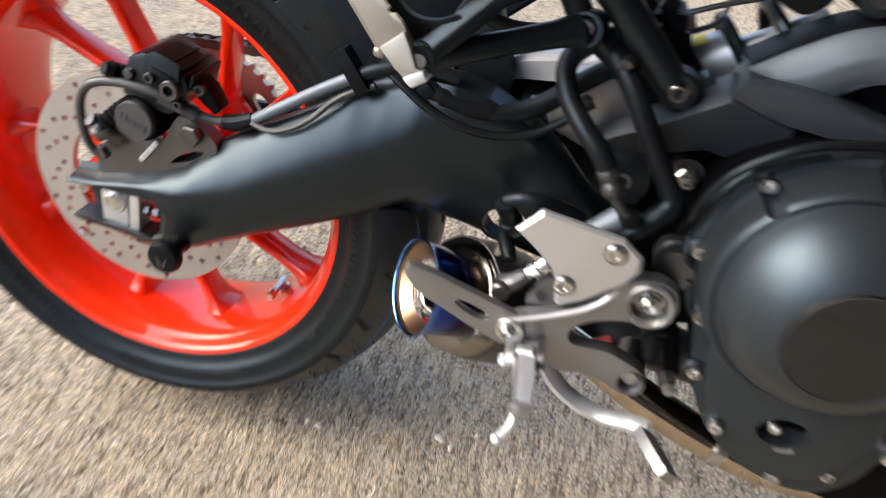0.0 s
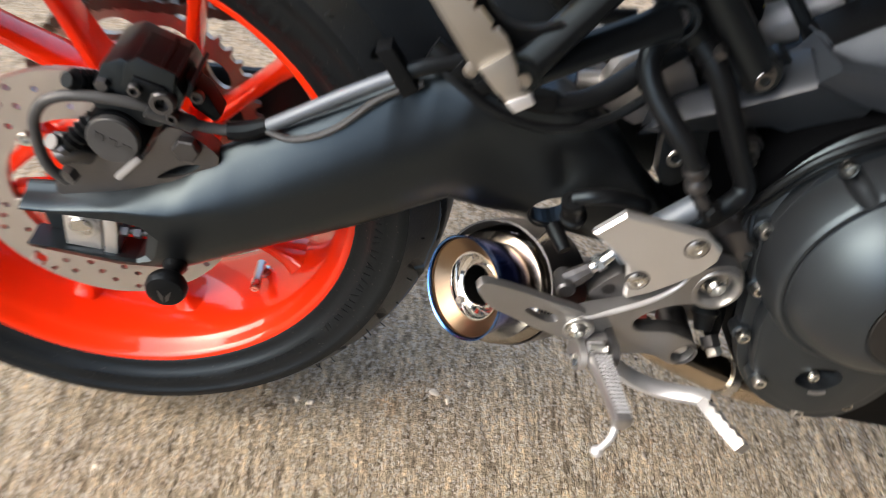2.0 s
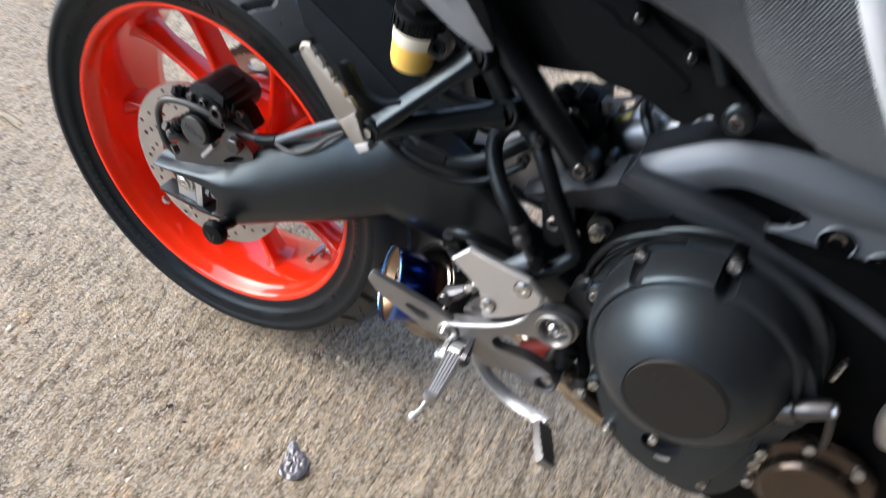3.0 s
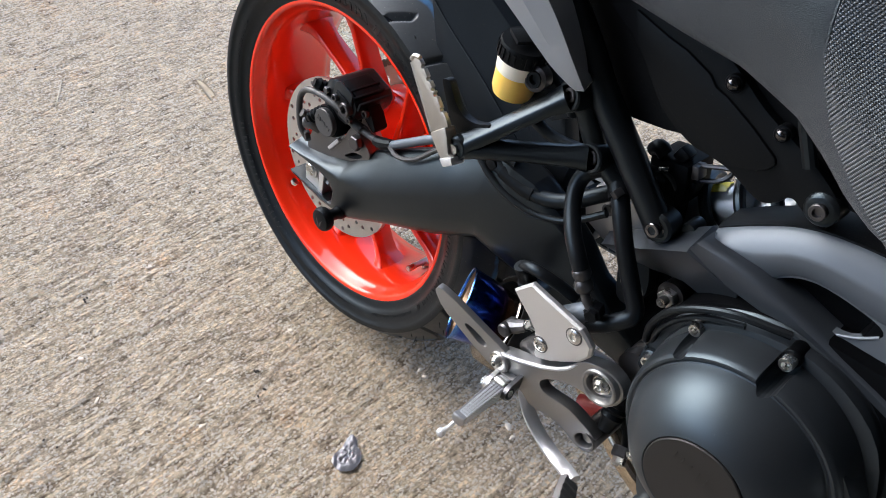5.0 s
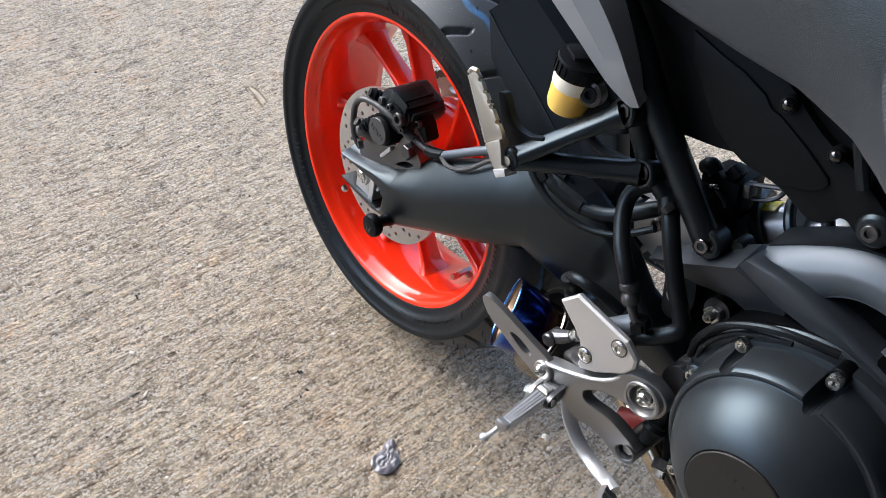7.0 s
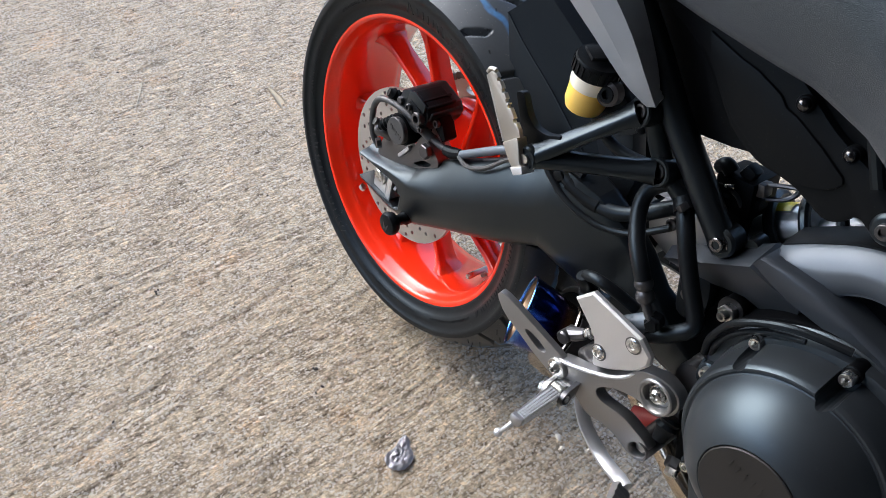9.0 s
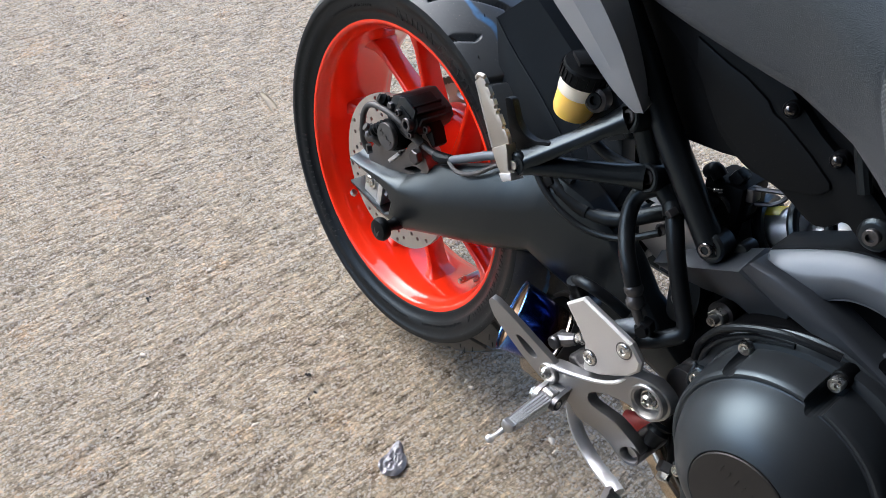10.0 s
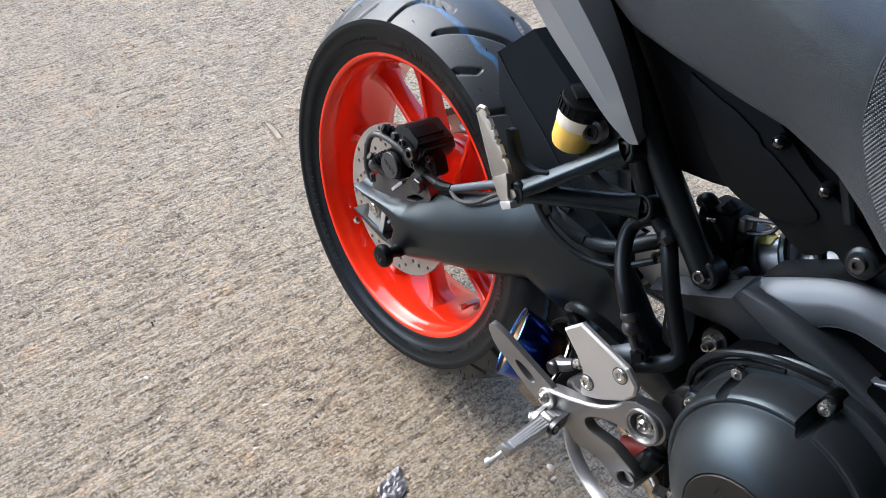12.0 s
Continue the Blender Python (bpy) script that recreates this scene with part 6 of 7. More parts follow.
# engine with round clutch cover
def engine():
    case = [(0.547, 0.14), (0.556, 0.175), (0.578, 0.207), (0.61, 0.228), (0.66, 0.244), (0.72, 0.25), (0.95, 0.26), (1.0, 0.1), (0.96, -0.06), (0.86, -0.12), (0.74, -0.118), (0.69, -0.108), (0.648, -0.08), (0.612, -0.045), (0.592, -0.005), (0.578, 0.05), (0.562, 0.1)]
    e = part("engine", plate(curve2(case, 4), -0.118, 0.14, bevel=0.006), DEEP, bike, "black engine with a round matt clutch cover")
    C = Vector((0.67, 0, 0.121))
    prof = [(0.118, 0.108), (0.120, 0.112), (0.120, 0.118), (0.1175, 0.121), (0.110, 0.1225), (0.1068, 0.125), (0.106, 0.14), (0.1042, 0.156), (0.1016, 0.168), (0.1004, 0.1716), (0.0985, 0.1735), (0.0962, 0.1738), (0.0938, 0.1728), (0.0925, 0.1735), (0.0916, 0.1757), (0.0904, 0.1792), (0.0875, 0.186), (0.083, 0.194), (0.077, 0.2018), (0.070, 0.209), (0.062, 0.2155), (0.055, 0.2195), (0.0505, 0.2215), (0.0488, 0.2222), (0.0480, 0.2218), (0.0475, 0.2195)]
    cover = part("clutch_cover", lathe(bmesh.new(), prof, C, seg=120), ENGINE, e, "matt dark grey stepped clutch cover", 28)
    cap = part("cover_cap", lathe(bmesh.new(), [(0.0472, 0.215), (0.0472, 0.2225), (0.0462, 0.2235), (0.0005, 0.2242)], C, seg=80), CAPDARK, cover, "dark grained round cap")
    bm = bmesh.new()
    for k in range(5):
        block((C.x - 0.024 + k * 0.008, -0.2243, C.z + 0.022 - 0.001 * k), (0.0012, 0.0008, 0.008), (0, 8, 0), 0.0002, bm)
    part("cap_marks", bm, CAPDARK, cap)
    # flat sector that runs down to the lower edge of the cover
    fl = [(0.563, 0.11), (0.58, 0.045), (0.597, -0.01), (0.622, -0.055), (0.66, -0.088), (0.705, -0.104), (0.745, -0.1), (0.775, -0.06), (0.785, 0.02), (0.79, 0.12), (0.76, 0.2), (0.70, 0.235), (0.64, 0.23), (0.59, 0.2), (0.57, 0.165)]
    part("cover_flange", plate(curve2(fl, 4), -0.135, -0.115, bevel=0.004), ENGINE, cover)
    sk = [(0.60, 0.06), (0.606, 0.0), (0.628, -0.045), (0.665, -0.072), (0.705, -0.08), (0.745, -0.05), (0.76, 0.05), (0.7, 0.1)]
    skirt = part("cover_skirt", plate(curve2(sk, 4), -0.152, -0.13, bevel=0.006), ENGINE, cover)
    # lower recess with a filler
    cut = lathe(bmesh.new(), [(1, -0.02), (1, 0.02)], (0, 0, 0), seg=36)
    cut.transform(pose(0.684, -0.152, -0.027, 0, -8, 0) @ Matrix.Diagonal((0.0225, 0.6, 0.0155, 1)))
    carve(skirt, cut)
    # near-black floor puts the shade of the hole into its colour
    floor_bm = lathe(bmesh.new(), [(1, 0.0), (1, 0.1), (0.01, 0.1)], (0, 0, 0), seg=36)
    floor_bm.transform(pose(0.684, -0.138, -0.027, 0, -8, 0) @ Matrix.Diagonal((0.0235, 0.02, 0.0165, 1)))
    part("recess", floor_bm, SOOT_SHADE, cover, "oval recess, its floor black in place of shade")
    bolt(cover, (0.674, -0.1515, -0.022), 0.0055, 0.006, (0.05, -1, 0.1), STEEL)
    part("recess_lip", tube(bmesh.new(), [(0.683, -0.1525, -0.046), (0.691, -0.153, -0.0455), (0.699, -0.1525, -0.043)], 0.0022, 8), CASTALU, cover)
    # bolts in their notches round the cover
    for deg in (137, 90):
        p = C + Vector((0.1055 * math.cos(radians(deg)), 0, 0.1055 * math.sin(radians(deg))))
        d = Vector((math.cos(radians(deg)), 0, math.sin(radians(deg))))
        t = d.cross(Vector((0, 1, 0)))
        r0, w = (0.0155, 0.0095) if deg < 100 else (0.0095, 0.0085)
        out = [p - d * (r0 - w) + w * (math.cos(k) * t - math.sin(k) * d) for k in (math.pi * i / 10 for i in range(11))] + [p + d * 0.03 - t * w, p + d * 0.03 + t * w]
        deep = -0.128 if deg > 100 else -0.136
        cut = loft(bmesh.new(), [[q + Vector((0, deep, 0)) for q in out], [q + Vector((0, -0.26, 0)) for q in out]])
        carve(cover, cut)
        part("bolt_boss", lathe(bmesh.new(), [(0.0085, 0.1), (0.0085, -deep + 0.003), (0.0075, -deep + 0.004), (0.0005, -deep + 0.004)], p + d * 0.004, seg=20), DEEP, cover)
        bolt(cover, p + d * 0.003 + Vector((0, deep - 0.004, 0)), 0.0065, 0.010, material=STEEL)
    for x, z, y in ((0.562, 0.12, -0.127), (0.582, 0.062, -0.134), (0.594, 0.005, -0.136), (0.627, -0.038, -0.150), (0.70, -0.092, -0.134), (0.742, -0.07, -0.134), (0.775, 0.0, -0.134), (0.786, 0.085, -0.134)):
        part("flange_boss", lathe(bmesh.new(), [(0.0095, -0.012), (0.0095, 0.001), (0.008, 0.002), (0.0005, 0.002)], (x, y, z), seg=18), ENGINE, cover)
        bolt(cover, (x, y - 0.002, z), 0.0062, 0.008, material=STEEL)
    # cover ribs at the front, oil line union and second round cover
    part("cover_wing", plate(curve2([(0.735, 0.19), (0.765, 0.17), (0.79, 0.12), (0.77, 0.07), (0.745, 0.09), (0.755, 0.13)], 3), -0.165, -0.13, bevel=0.006), ENGINE, cover)
    un = part("oil_union", lathe(bmesh.new(), [(0.028, -0.035), (0.0262, -0.004), (0.0225, 0.007), (0.0165, 0.015), (0.0135, 0.017)], (0.742, -0.172, 0.108), (0.83, -0.02, 0.55), 32), DARKALU, e, "bare aluminium oil pipe union")
    part("union_nut", lathe(bmesh.new(), [(0.0135, 0.017), (0.014, 0.019), (0.014, 0.033), (0.012, 0.035)], (0.742, -0.172, 0.108), (0.83, -0.02, 0.55), 24), DARKALU, un)
    part("union_pipe", tube(bmesh.new(), [(0.766, -0.1725, 0.124), (0.78, -0.173, 0.133), (0.796, -0.173, 0.143)], [0.0095, 0.0105, 0.0085], 18), DARKALU, un)
    bolt(un, (0.795, -0.173, 0.142), 0.0065, 0.006, (0.83, -0.02, 0.55), STEEL, "hex")
    part("stud", tube(bmesh.new(), [(0.79, -0.135, 0.145), (0.792, -0.135, 0.168)], 0.0042, 12), STEEL, e)
    part("bleed_pipe", tube(bmesh.new(), [(0.799, -0.155, 0.13), (0.808, -0.152, 0.105), (0.815, -0.148, 0.075)], 0.0045, 10), DARKSTEEL, e)
    part("round_cover", lathe(bmesh.new(), [(0.062, -0.02), (0.064, 0.0), (0.06, 0.006), (0.048, 0.009), (0.046, 0.02), (0.042, 0.024), (0.0005, 0.026)], (0.83, -0.13, -0.002), seg=56), BROWNREFLECT, e, "round engine cover, the ground's brown reflection put in its colour")
    for a in (60, 110, 160, 210, 10):
        bolt(e, (0.83 + 0.058 * math.cos(radians(a)), -0.136, -0.002 + 0.058 * math.sin(radians(a))), 0.0065, 0.008, material=STEEL)
    part("water_pipe", tube(bmesh.new(), [(0.86, -0.14, 0.11), (0.85, -0.145, 0.14), (0.86, -0.14, 0.175), (0.9, -0.13, 0.2)], 0.014, 16), CASTALU, e)
    part("cylinder_block", block((0.82, 0.0, 0.2), (0.26, 0.2, 0.2), (0, 8, 0), 0.012), DEEP, e)
    part("sump", block((0.81, 0.0, -0.115), (0.2, 0.14, 0.06), (0, 0, 0), 0.015), DEEP, e)
    # clutch cable that arches over the cover, with a second lead
    part("cable", tube(bmesh.new(), [(0.545, -0.115, 0.125), (0.549, -0.13, 0.16), (0.563, -0.138, 0.195), (0.587, -0.14, 0.219), (0.617, -0.138, 0.235), (0.66, -0.13, 0.243)], 0.004, 10), HOSE, e)
    part("lead", tube(bmesh.new(), [(0.553, -0.115, 0.125), (0.556, -0.128, 0.155), (0.57, -0.135, 0.187), (0.593, -0.137, 0.211), (0.625, -0.135, 0.227)], 0.003, 10), HOSE, e)
    part("drain_hose", tube(bmesh.new(), [(0.552, -0.12, 0.125), (0.555, -0.128, 0.108), (0.566, -0.128, 0.1), (0.57, -0.126, 0.088), (0.56, -0.12, 0.085)], 0.003, 8), HOSE, e)
    part("oil_line", tube(bmesh.new(), [(0.557, -0.115, 0.075), (0.56, -0.118, 0.045), (0.572, -0.12, 0.01), (0.58, -0.118, -0.02)], 0.0075, 12), DEEP, e)
    part("shift_boot", lathe(bmesh.new(), [(0.012, 0), (0.014, 0.004), (0.011, 0.008), (0.013, 0.013), (0.010, 0.018), (0.008, 0.03), (0.0005, 0.031)], (0.552, -0.125, 0.03), (0.1, -0.6, -1), 24), PLASTIC, e)
    return e


engine()


# shock absorber and what shows behind the frame
def shock():
    p0, p1 = Vector((0.475, -0.006, 0.202)), Vector((0.60, -0.014, 0.287))
    d = (p1 - p0).normalized()
    s = part("shock_absorber", lathe(bmesh.new(), [(0.0235, -0.03), (0.0235, 0.03), (0.025, 0.032), (0.025, 0.05), (0.0238, 0.052), (0.0238, 0.096), (0.012, 0.1), (0.012, 0.17)], p0, d, 36), SHOCKALU, bike, "silver shock absorber with black coil spring")
    u = d.orthogonal().normalized()
    w = d.cross(u)
    q = [p0 + d * (-0.02 + 0.19 * k / 90) + 0.033 * (math.cos(2 * math.pi * k / 18 + 1.2) * u + math.sin(2 * math.pi * k / 18 + 1.2) * w) for k in range(91)]
    part("coil_spring", tube(bmesh.new(), q, 0.006, 10, 2), SATIN, s)
    e, n = bmesh.new(), 14
    a0 = math.atan2((Vector((0.0, -0.1, 1)).dot(w)), Vector((0.0, -0.1, 1)).dot(u))
    ring = [[p0 + d * h + 0.0253 * (math.cos(a0 + 0.5 * (k / n - 0.5) * 2) * u + math.sin(a0 + 0.5 * (k / n - 0.5) * 2) * w) for k in range(n + 1)] for h in (0.035, 0.075)]
    vs = [[e.verts.new(v) for v in r] for r in ring]
    for k in range(n):
        e.faces.new((vs[0][k], vs[0][k + 1], vs[1][k + 1], vs[1][k]))
    bmesh.ops.solidify(e, geom=e.faces[:], thickness=0.0006)
    part("label", e, LABELYELLOW, s, "yellow and black warning label")
    # electrical connector cluster above the shock
    b = block((0.482, -0.045, 0.266), (0.042, 0.05, 0.042), (0, -12, 0), 0.004)
    cl = part("wiring_block", b, DEEP, bike, "black wiring connectors and leads")
    # added black block; it keeps the gap beside the shock dark
    part("dark_filler", block((0.489, -0.055, 0.238), (0.026, 0.03, 0.056), (0, -8, 0), 0.004), PLASTIC, cl)
    part("connector", block((0.499, -0.055, 0.283), (0.016, 0.016, 0.014), (0, -20, 0), 0.002), DARKSTEEL, cl)
    part("connector", block((0.484, -0.056, 0.293), (0.014, 0.016, 0.014), (0, 20, 0), 0.003), PLASTIC, cl)
    part("connector", block((0.501, -0.052, 0.267), (0.014, 0.018, 0.012), (0, -10, 0), 0.002), PLASTIC, cl)
    part("wire", tube(bmesh.new(), [(0.495, -0.055, 0.286), (0.512, -0.055, 0.295), (0.53, -0.054, 0.303), (0.56, -0.054, 0.315)], 0.0025, 8), DARKSTEEL, cl)
    part("wire", tube(bmesh.new(), [(0.498, -0.05, 0.268), (0.512, -0.049, 0.276), (0.521, -0.047, 0.281), (0.528, -0.044, 0.29), (0.53, -0.042, 0.305)], 0.0025, 8), DARKSTEEL, cl)
    part("wire", tube(bmesh.new(), [(0.463, -0.06, 0.262), (0.474, -0.068, 0.272), (0.488, -0.07, 0.27), (0.497, -0.066, 0.258)], 0.0028, 8), HOSE, cl)
    part("strap", tube(bmesh.new(), [(0.472, -0.071, 0.274), (0.481, -0.071, 0.279)], 0.0022, 8), STEEL, cl)
    part("elbow", tube(bmesh.new(), [(0.455, -0.06, 0.283), (0.462, -0.065, 0.291), (0.47, -0.065, 0.287)], 0.008, 12), PLASTIC, cl)
    # bare aluminium link and its rod above the swingarm
    link = part("linkage", loft(bmesh.new(), [[Vector((x, y, z)) + Vector((0, a * 0.012, b * h)) for a, b in ((-1, -0.8), (-1, 0.5), (-0.6, 1), (0.6, 1), (1, 0.5), (1, -0.8))] for x, y, z, h in ((0.352, -0.03, 0.196, 0.010), (0.375, -0.03, 0.208, 0.013), (0.41, -0.03, 0.215, 0.015), (0.44, -0.035, 0.222, 0.013), (0.47, -0.04, 0.23, 0.012))]), BRIGHT, bike, "bright aluminium suspension linkage")
    part("link_rod", tube(bmesh.new(), [(0.39, -0.045, 0.178), (0.42, -0.046, 0.184), (0.455, -0.046, 0.196)], 0.008, 14), SILVER, link)
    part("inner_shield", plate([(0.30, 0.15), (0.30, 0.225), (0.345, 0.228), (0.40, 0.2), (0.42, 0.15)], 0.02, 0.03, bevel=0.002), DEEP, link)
    part("cast_bracket", plate([(0.404, 0.19), (0.412, 0.168), (0.444, 0.157), (0.462, 0.168), (0.482, 0.174), (0.49, 0.194), (0.47, 0.22), (0.44, 0.235), (0.412, 0.215)], -0.068, -0.05, bevel=0.004), CASTALU, bike, "bare aluminium casting behind the hoses")
    bolt(bike, (0.437, -0.069, 0.2), 0.007, 0.006, material=DARKSTEEL)


shock()


# hoses in front of the frame wing
def hoses():
    h = part("brake_hose_loop", tube(bmesh.new(), [(0.478, -0.06, 0.262), (0.455, -0.09, 0.269), (0.4335, -0.105, 0.2635), (0.421, -0.108, 0.253), (0.4165, -0.1125, 0.242), (0.4195, -0.12, 0.23), (0.429, -0.13, 0.217), (0.443, -0.141, 0.205), (0.4575, -0.148, 0.1935), (0.4685, -0.1495, 0.1805)], 0.0088, 16), HOSE, bike, "black rubber brake hose loop")
    part("crimp", tube(bmesh.new(), [(0.4678, -0.1495, 0.1815), (0.4735, -0.149, 0.171), (0.4805, -0.1495, 0.159)], [0.0082, 0.0098, 0.0098, 0.0076, 0.0098, 0.0098, 0.0075], 16), DARKSTEEL, h)
    part("crimp_pipe", tube(bmesh.new(), [(0.479, -0.1495, 0.161), (0.487, -0.15, 0.151), (0.494, -0.15, 0.1445)], 0.005, 12), DARKSTEEL, h)
    g = part("reservoir_hose", tube(bmesh.new(), [(0.425, -0.078, 0.27), (0.4405, -0.093, 0.2605), (0.457, -0.1055, 0.252), (0.4715, -0.1145, 0.237), (0.4862, -0.12, 0.2165), (0.5027, -0.1225, 0.192), (0.5175, -0.1235, 0.171), (0.5265, -0.1255, 0.158), (0.5265, -0.129, 0.149), (0.5195, -0.133, 0.1405), (0.508, -0.136, 0.128), (0.494, -0.137, 0.115)], 0.0092, 16), HOSE, bike, "thick black hose with a clip")
    part("hose_clip", tube(bmesh.new(), [(0.4525, -0.1022, 0.2547), (0.462, -0.109, 0.2478)], 0.0115, 16), PLASTIC, g)
    part("clip_screw", block((0.462, -0.118, 0.257), (0.008, 0.01, 0.008), (20, 30, 0), 0.001), DARKSTEEL, g)
    part("wiring_tube", tube(bmesh.new(), [(0.262, -0.1, 0.21), (0.285, -0.104, 0.2), (0.313, -0.104, 0.19), (0.345, -0.102, 0.183), (0.375, -0.098, 0.184), (0.402, -0.091, 0.196), (0.435, -0.08, 0.224), (0.47, -0.07, 0.25)], 0.0088, 14), HOSE, bike, "corrugated wiring tube over the swingarm")
    part("sensor_cable", tube(bmesh.new(), [(0.27, -0.108, 0.2), (0.285, -0.112, 0.192), (0.31, -0.114, 0.178), (0.34, -0.112, 0.168), (0.375, -0.106, 0.166), (0.41, -0.099, 0.178), (0.445, -0.09, 0.208)], 0.0042, 10), HOSE, bike, "thin black sensor cable")
    part("tube_clip", block((0.305, -0.106, 0.192), (0.013, 0.016, 0.014), (0, 35, 0), 0.003), PLASTIC, bike, "black plastic cable clip")
    part("tube_clip", block((0.285, -0.106, 0.201), (0.012, 0.016, 0.016), (0, 35, 0), 0.002), PLASTIC, bike, "black plastic cable clip")
    part("tube_sleeve", tube(bmesh.new(), [(0.318, -0.104, 0.1885), (0.345, -0.102, 0.183), (0.362, -0.1, 0.183)], 0.0102, 14), PLASTIC, bike, "black cable sleeve")


hoses()


# side stand and front wheel, which keep the machine up
def props():
    st = part("side_stand", tube(bmesh.new(), [(0.62, 0.13, -0.06), (0.68, 0.19, -0.16), (0.74, 0.255, -0.26), (0.752, 0.262, -0.272)], 0.011, 14), SATIN, bike, "black side stand")
    part("stand_foot", block((0.752, 0.268, -0.279), (0.07, 0.04, 0.007), (8.26, 0, 20), 0.002), SATIN, st)
    # unseen wheel, black so that no red is mirrored in the engine cover
    fw = part("front_wheel", lathe(bmesh.new(), [(0.2265, 0.045), (0.205, 0.03), (0.2, 0.0), (0.205, -0.03), (0.2265, -0.045), (0.2315, -0.045), (0.215, 0.0), (0.2315, 0.045)], (1.43, 0, -0.016), seg=72, closed=True), SATIN, bike, "unseen front wheel in satin black")
    part("front_tyre", lathe(bmesh.new(), [(0.226, 0.045), (0.25, 0.056), (0.275, 0.059), (0.291, 0.045), (0.3015, 0.022), (0.3048, 0.0), (0.3015, -0.022), (0.291, -0.045), (0.275, -0.059), (0.25, -0.056), (0.226, -0.045)], (1.43, 0, -0.016), seg=96, closed=True), RUBBER, fw)
    for k in range(10):
        a = 36 * k
        part("front_spoke", tube(bmesh.new(), [Vector((1.43, 0, -0.016)) + polar(0.03, a), Vector((1.43, 0, -0.016)) + polar(0.21, a)], 0.009, 8), SATIN, fw)
    for s in (-1, 1):
        part("fork_leg", tube(bmesh.new(), [(1.43, s * 0.09, -0.016), (1.18, s * 0.1, 0.55)], 0.026, 16), SATIN, fw)
    part("steering_yoke", block((1.18, 0, 0.53), (0.07, 0.26, 0.05), (0, -24, 0), 0.012), SATIN, fw)


props()


# ---- the ground: one sheet of broomed concrete out to the horizon ----
def value_noise(x, y, seed):
    """Smooth noise from -1 to 1 on arrays of places."""
    rs = np.random.RandomState(seed)
    tab = rs.uniform(-1, 1, (256, 256))
    i, j = np.floor(x).astype(int), np.floor(y).astype(int)
    u, v = x - i, y - j
    u, v = u * u * (3 - 2 * u), v * v * (3 - 2 * v)
    g = lambda a, b: tab[a % 256, b % 256]  # noqa: E731
    return (g(i, j) * (1 - u) + g(i + 1, j) * u) * (1 - v) + (g(i, j + 1) * (1 - u) + g(i + 1, j + 1) * u) * v


def relief(x, y):
    """Height of the concrete: broom ridges that run across the bike, lumps and shallow hollows."""
    a = radians(7)
    u, w = x * math.cos(a) + y * math.sin(a), -x * math.sin(a) + y * math.cos(a)
    h = 0.0021 * value_noise(u * 95, w * 20, 1) + 0.0012 * value_noise(u * 55 + 7, w * 10, 2) + 0.0009 * value_noise(u * 170, w * 80, 3) + 0.0014 * value_noise(x * 14, y * 14, 4)
    return h - 0.0004


def ground():
    x0, x1, y0, y1, s = -1.95, 1.15, -0.9, 1.15, 0.0045
    xs, ys = np.arange(x0, x1, s), np.arange(y0, y1, s)
    X, Y = np.meshgrid(xs, ys, indexing="ij")
    Z = relief(X, Y)
    far = [-400, -40, -8, -3]
    xs2, ys2 = np.r_[far, xs, [3, 8, 40, 400]], np.r_[far, ys, [3, 8, 40, 400]]
    X, Y = np.meshgrid(xs2, ys2, indexing="ij")
    Z2 = np.full(X.shape, -0.0004)
    Z2[4:-4, 4:-4] = Z
    n, m = X.shape
    v = np.stack([X, Y, Z2], -1).reshape(-1, 3)
    i, j = np.meshgrid(np.arange(n - 1), np.arange(m - 1), indexing="ij")
    a = i * m + j
    f = np.stack([a, a + m, a + m + 1, a + 1], -1).reshape(-1, 4)
    me = bpy.data.meshes.new("ground")
    me.vertices.add(len(v))
    me.vertices.foreach_set("co", v.ravel())
    me.loops.add(f.size)
    me.loops.foreach_set("vertex_index", f.ravel())
    me.polygons.add(len(f))
    me.polygons.foreach_set("loop_start", np.arange(len(f)) * 4)
    me.update(calc_edges=True)
    me.shade_smooth()
    me.materials.append(concrete())
    return tagged(new("ground", me), "worn brown-grey broomed concrete with exposed grit", "concrete", kind="structure")


ground()


# plain added walls beyond the view: they close the front and both sides
def wall(name, x0, y0, x1, y1, h):
    a, b = Vector((x0, y0, 0)), Vector((x1, y1, 0))
    d = (b - a).normalized()
    s = Vector((-d.y, d.x, 0)) * 0.11
    bm = loft(bmesh.new(), [[a - s - Vector((0, 0, 0.05)), a + s - Vector((0, 0, 0.05)), a + s + Vector((0, 0, h)), a - s + Vector((0, 0, h))], [b - s - Vector((0, 0, 0.05)), b + s - Vector((0, 0, 0.05)), b + s + Vector((0, 0, h)), b - s + Vector((0, 0, h))]])
    tagged(part(name, bm, YARD, None, "plain grey-brown yard wall, unseen, added round the place"), category="wall", kind="structure")


YARD = surf("rendered_wall", (0.07, 0.065, 0.065), 0.85, 0.0, 0.2, 2.0, 60, 0.4)
wall("wall_north", -12, 9, 4.3, 9, 2.0)
wall("wall_east", 4.3, 9, 4.3, -14, 2.9)
wall("wall_south", 4.3, -14, -12, -14, 3.0)
# unseen taller wall, added to block the southern sky from the reflections
wall("wall_south_blocker", 4.3, -7, -0.8, -7, 5.0)
wall("wall_west", -12, -14, -12, 9, 2.6)
# open roof overhead, beyond the view
tagged(part("ceiling", block((1.95, -2.7, 2.96), (6.1, 6.5, 0.1), (0, 0, 0), 0.01), YARD, None, "dark grey underside of an open yard roof"), category="roof", kind="structure")


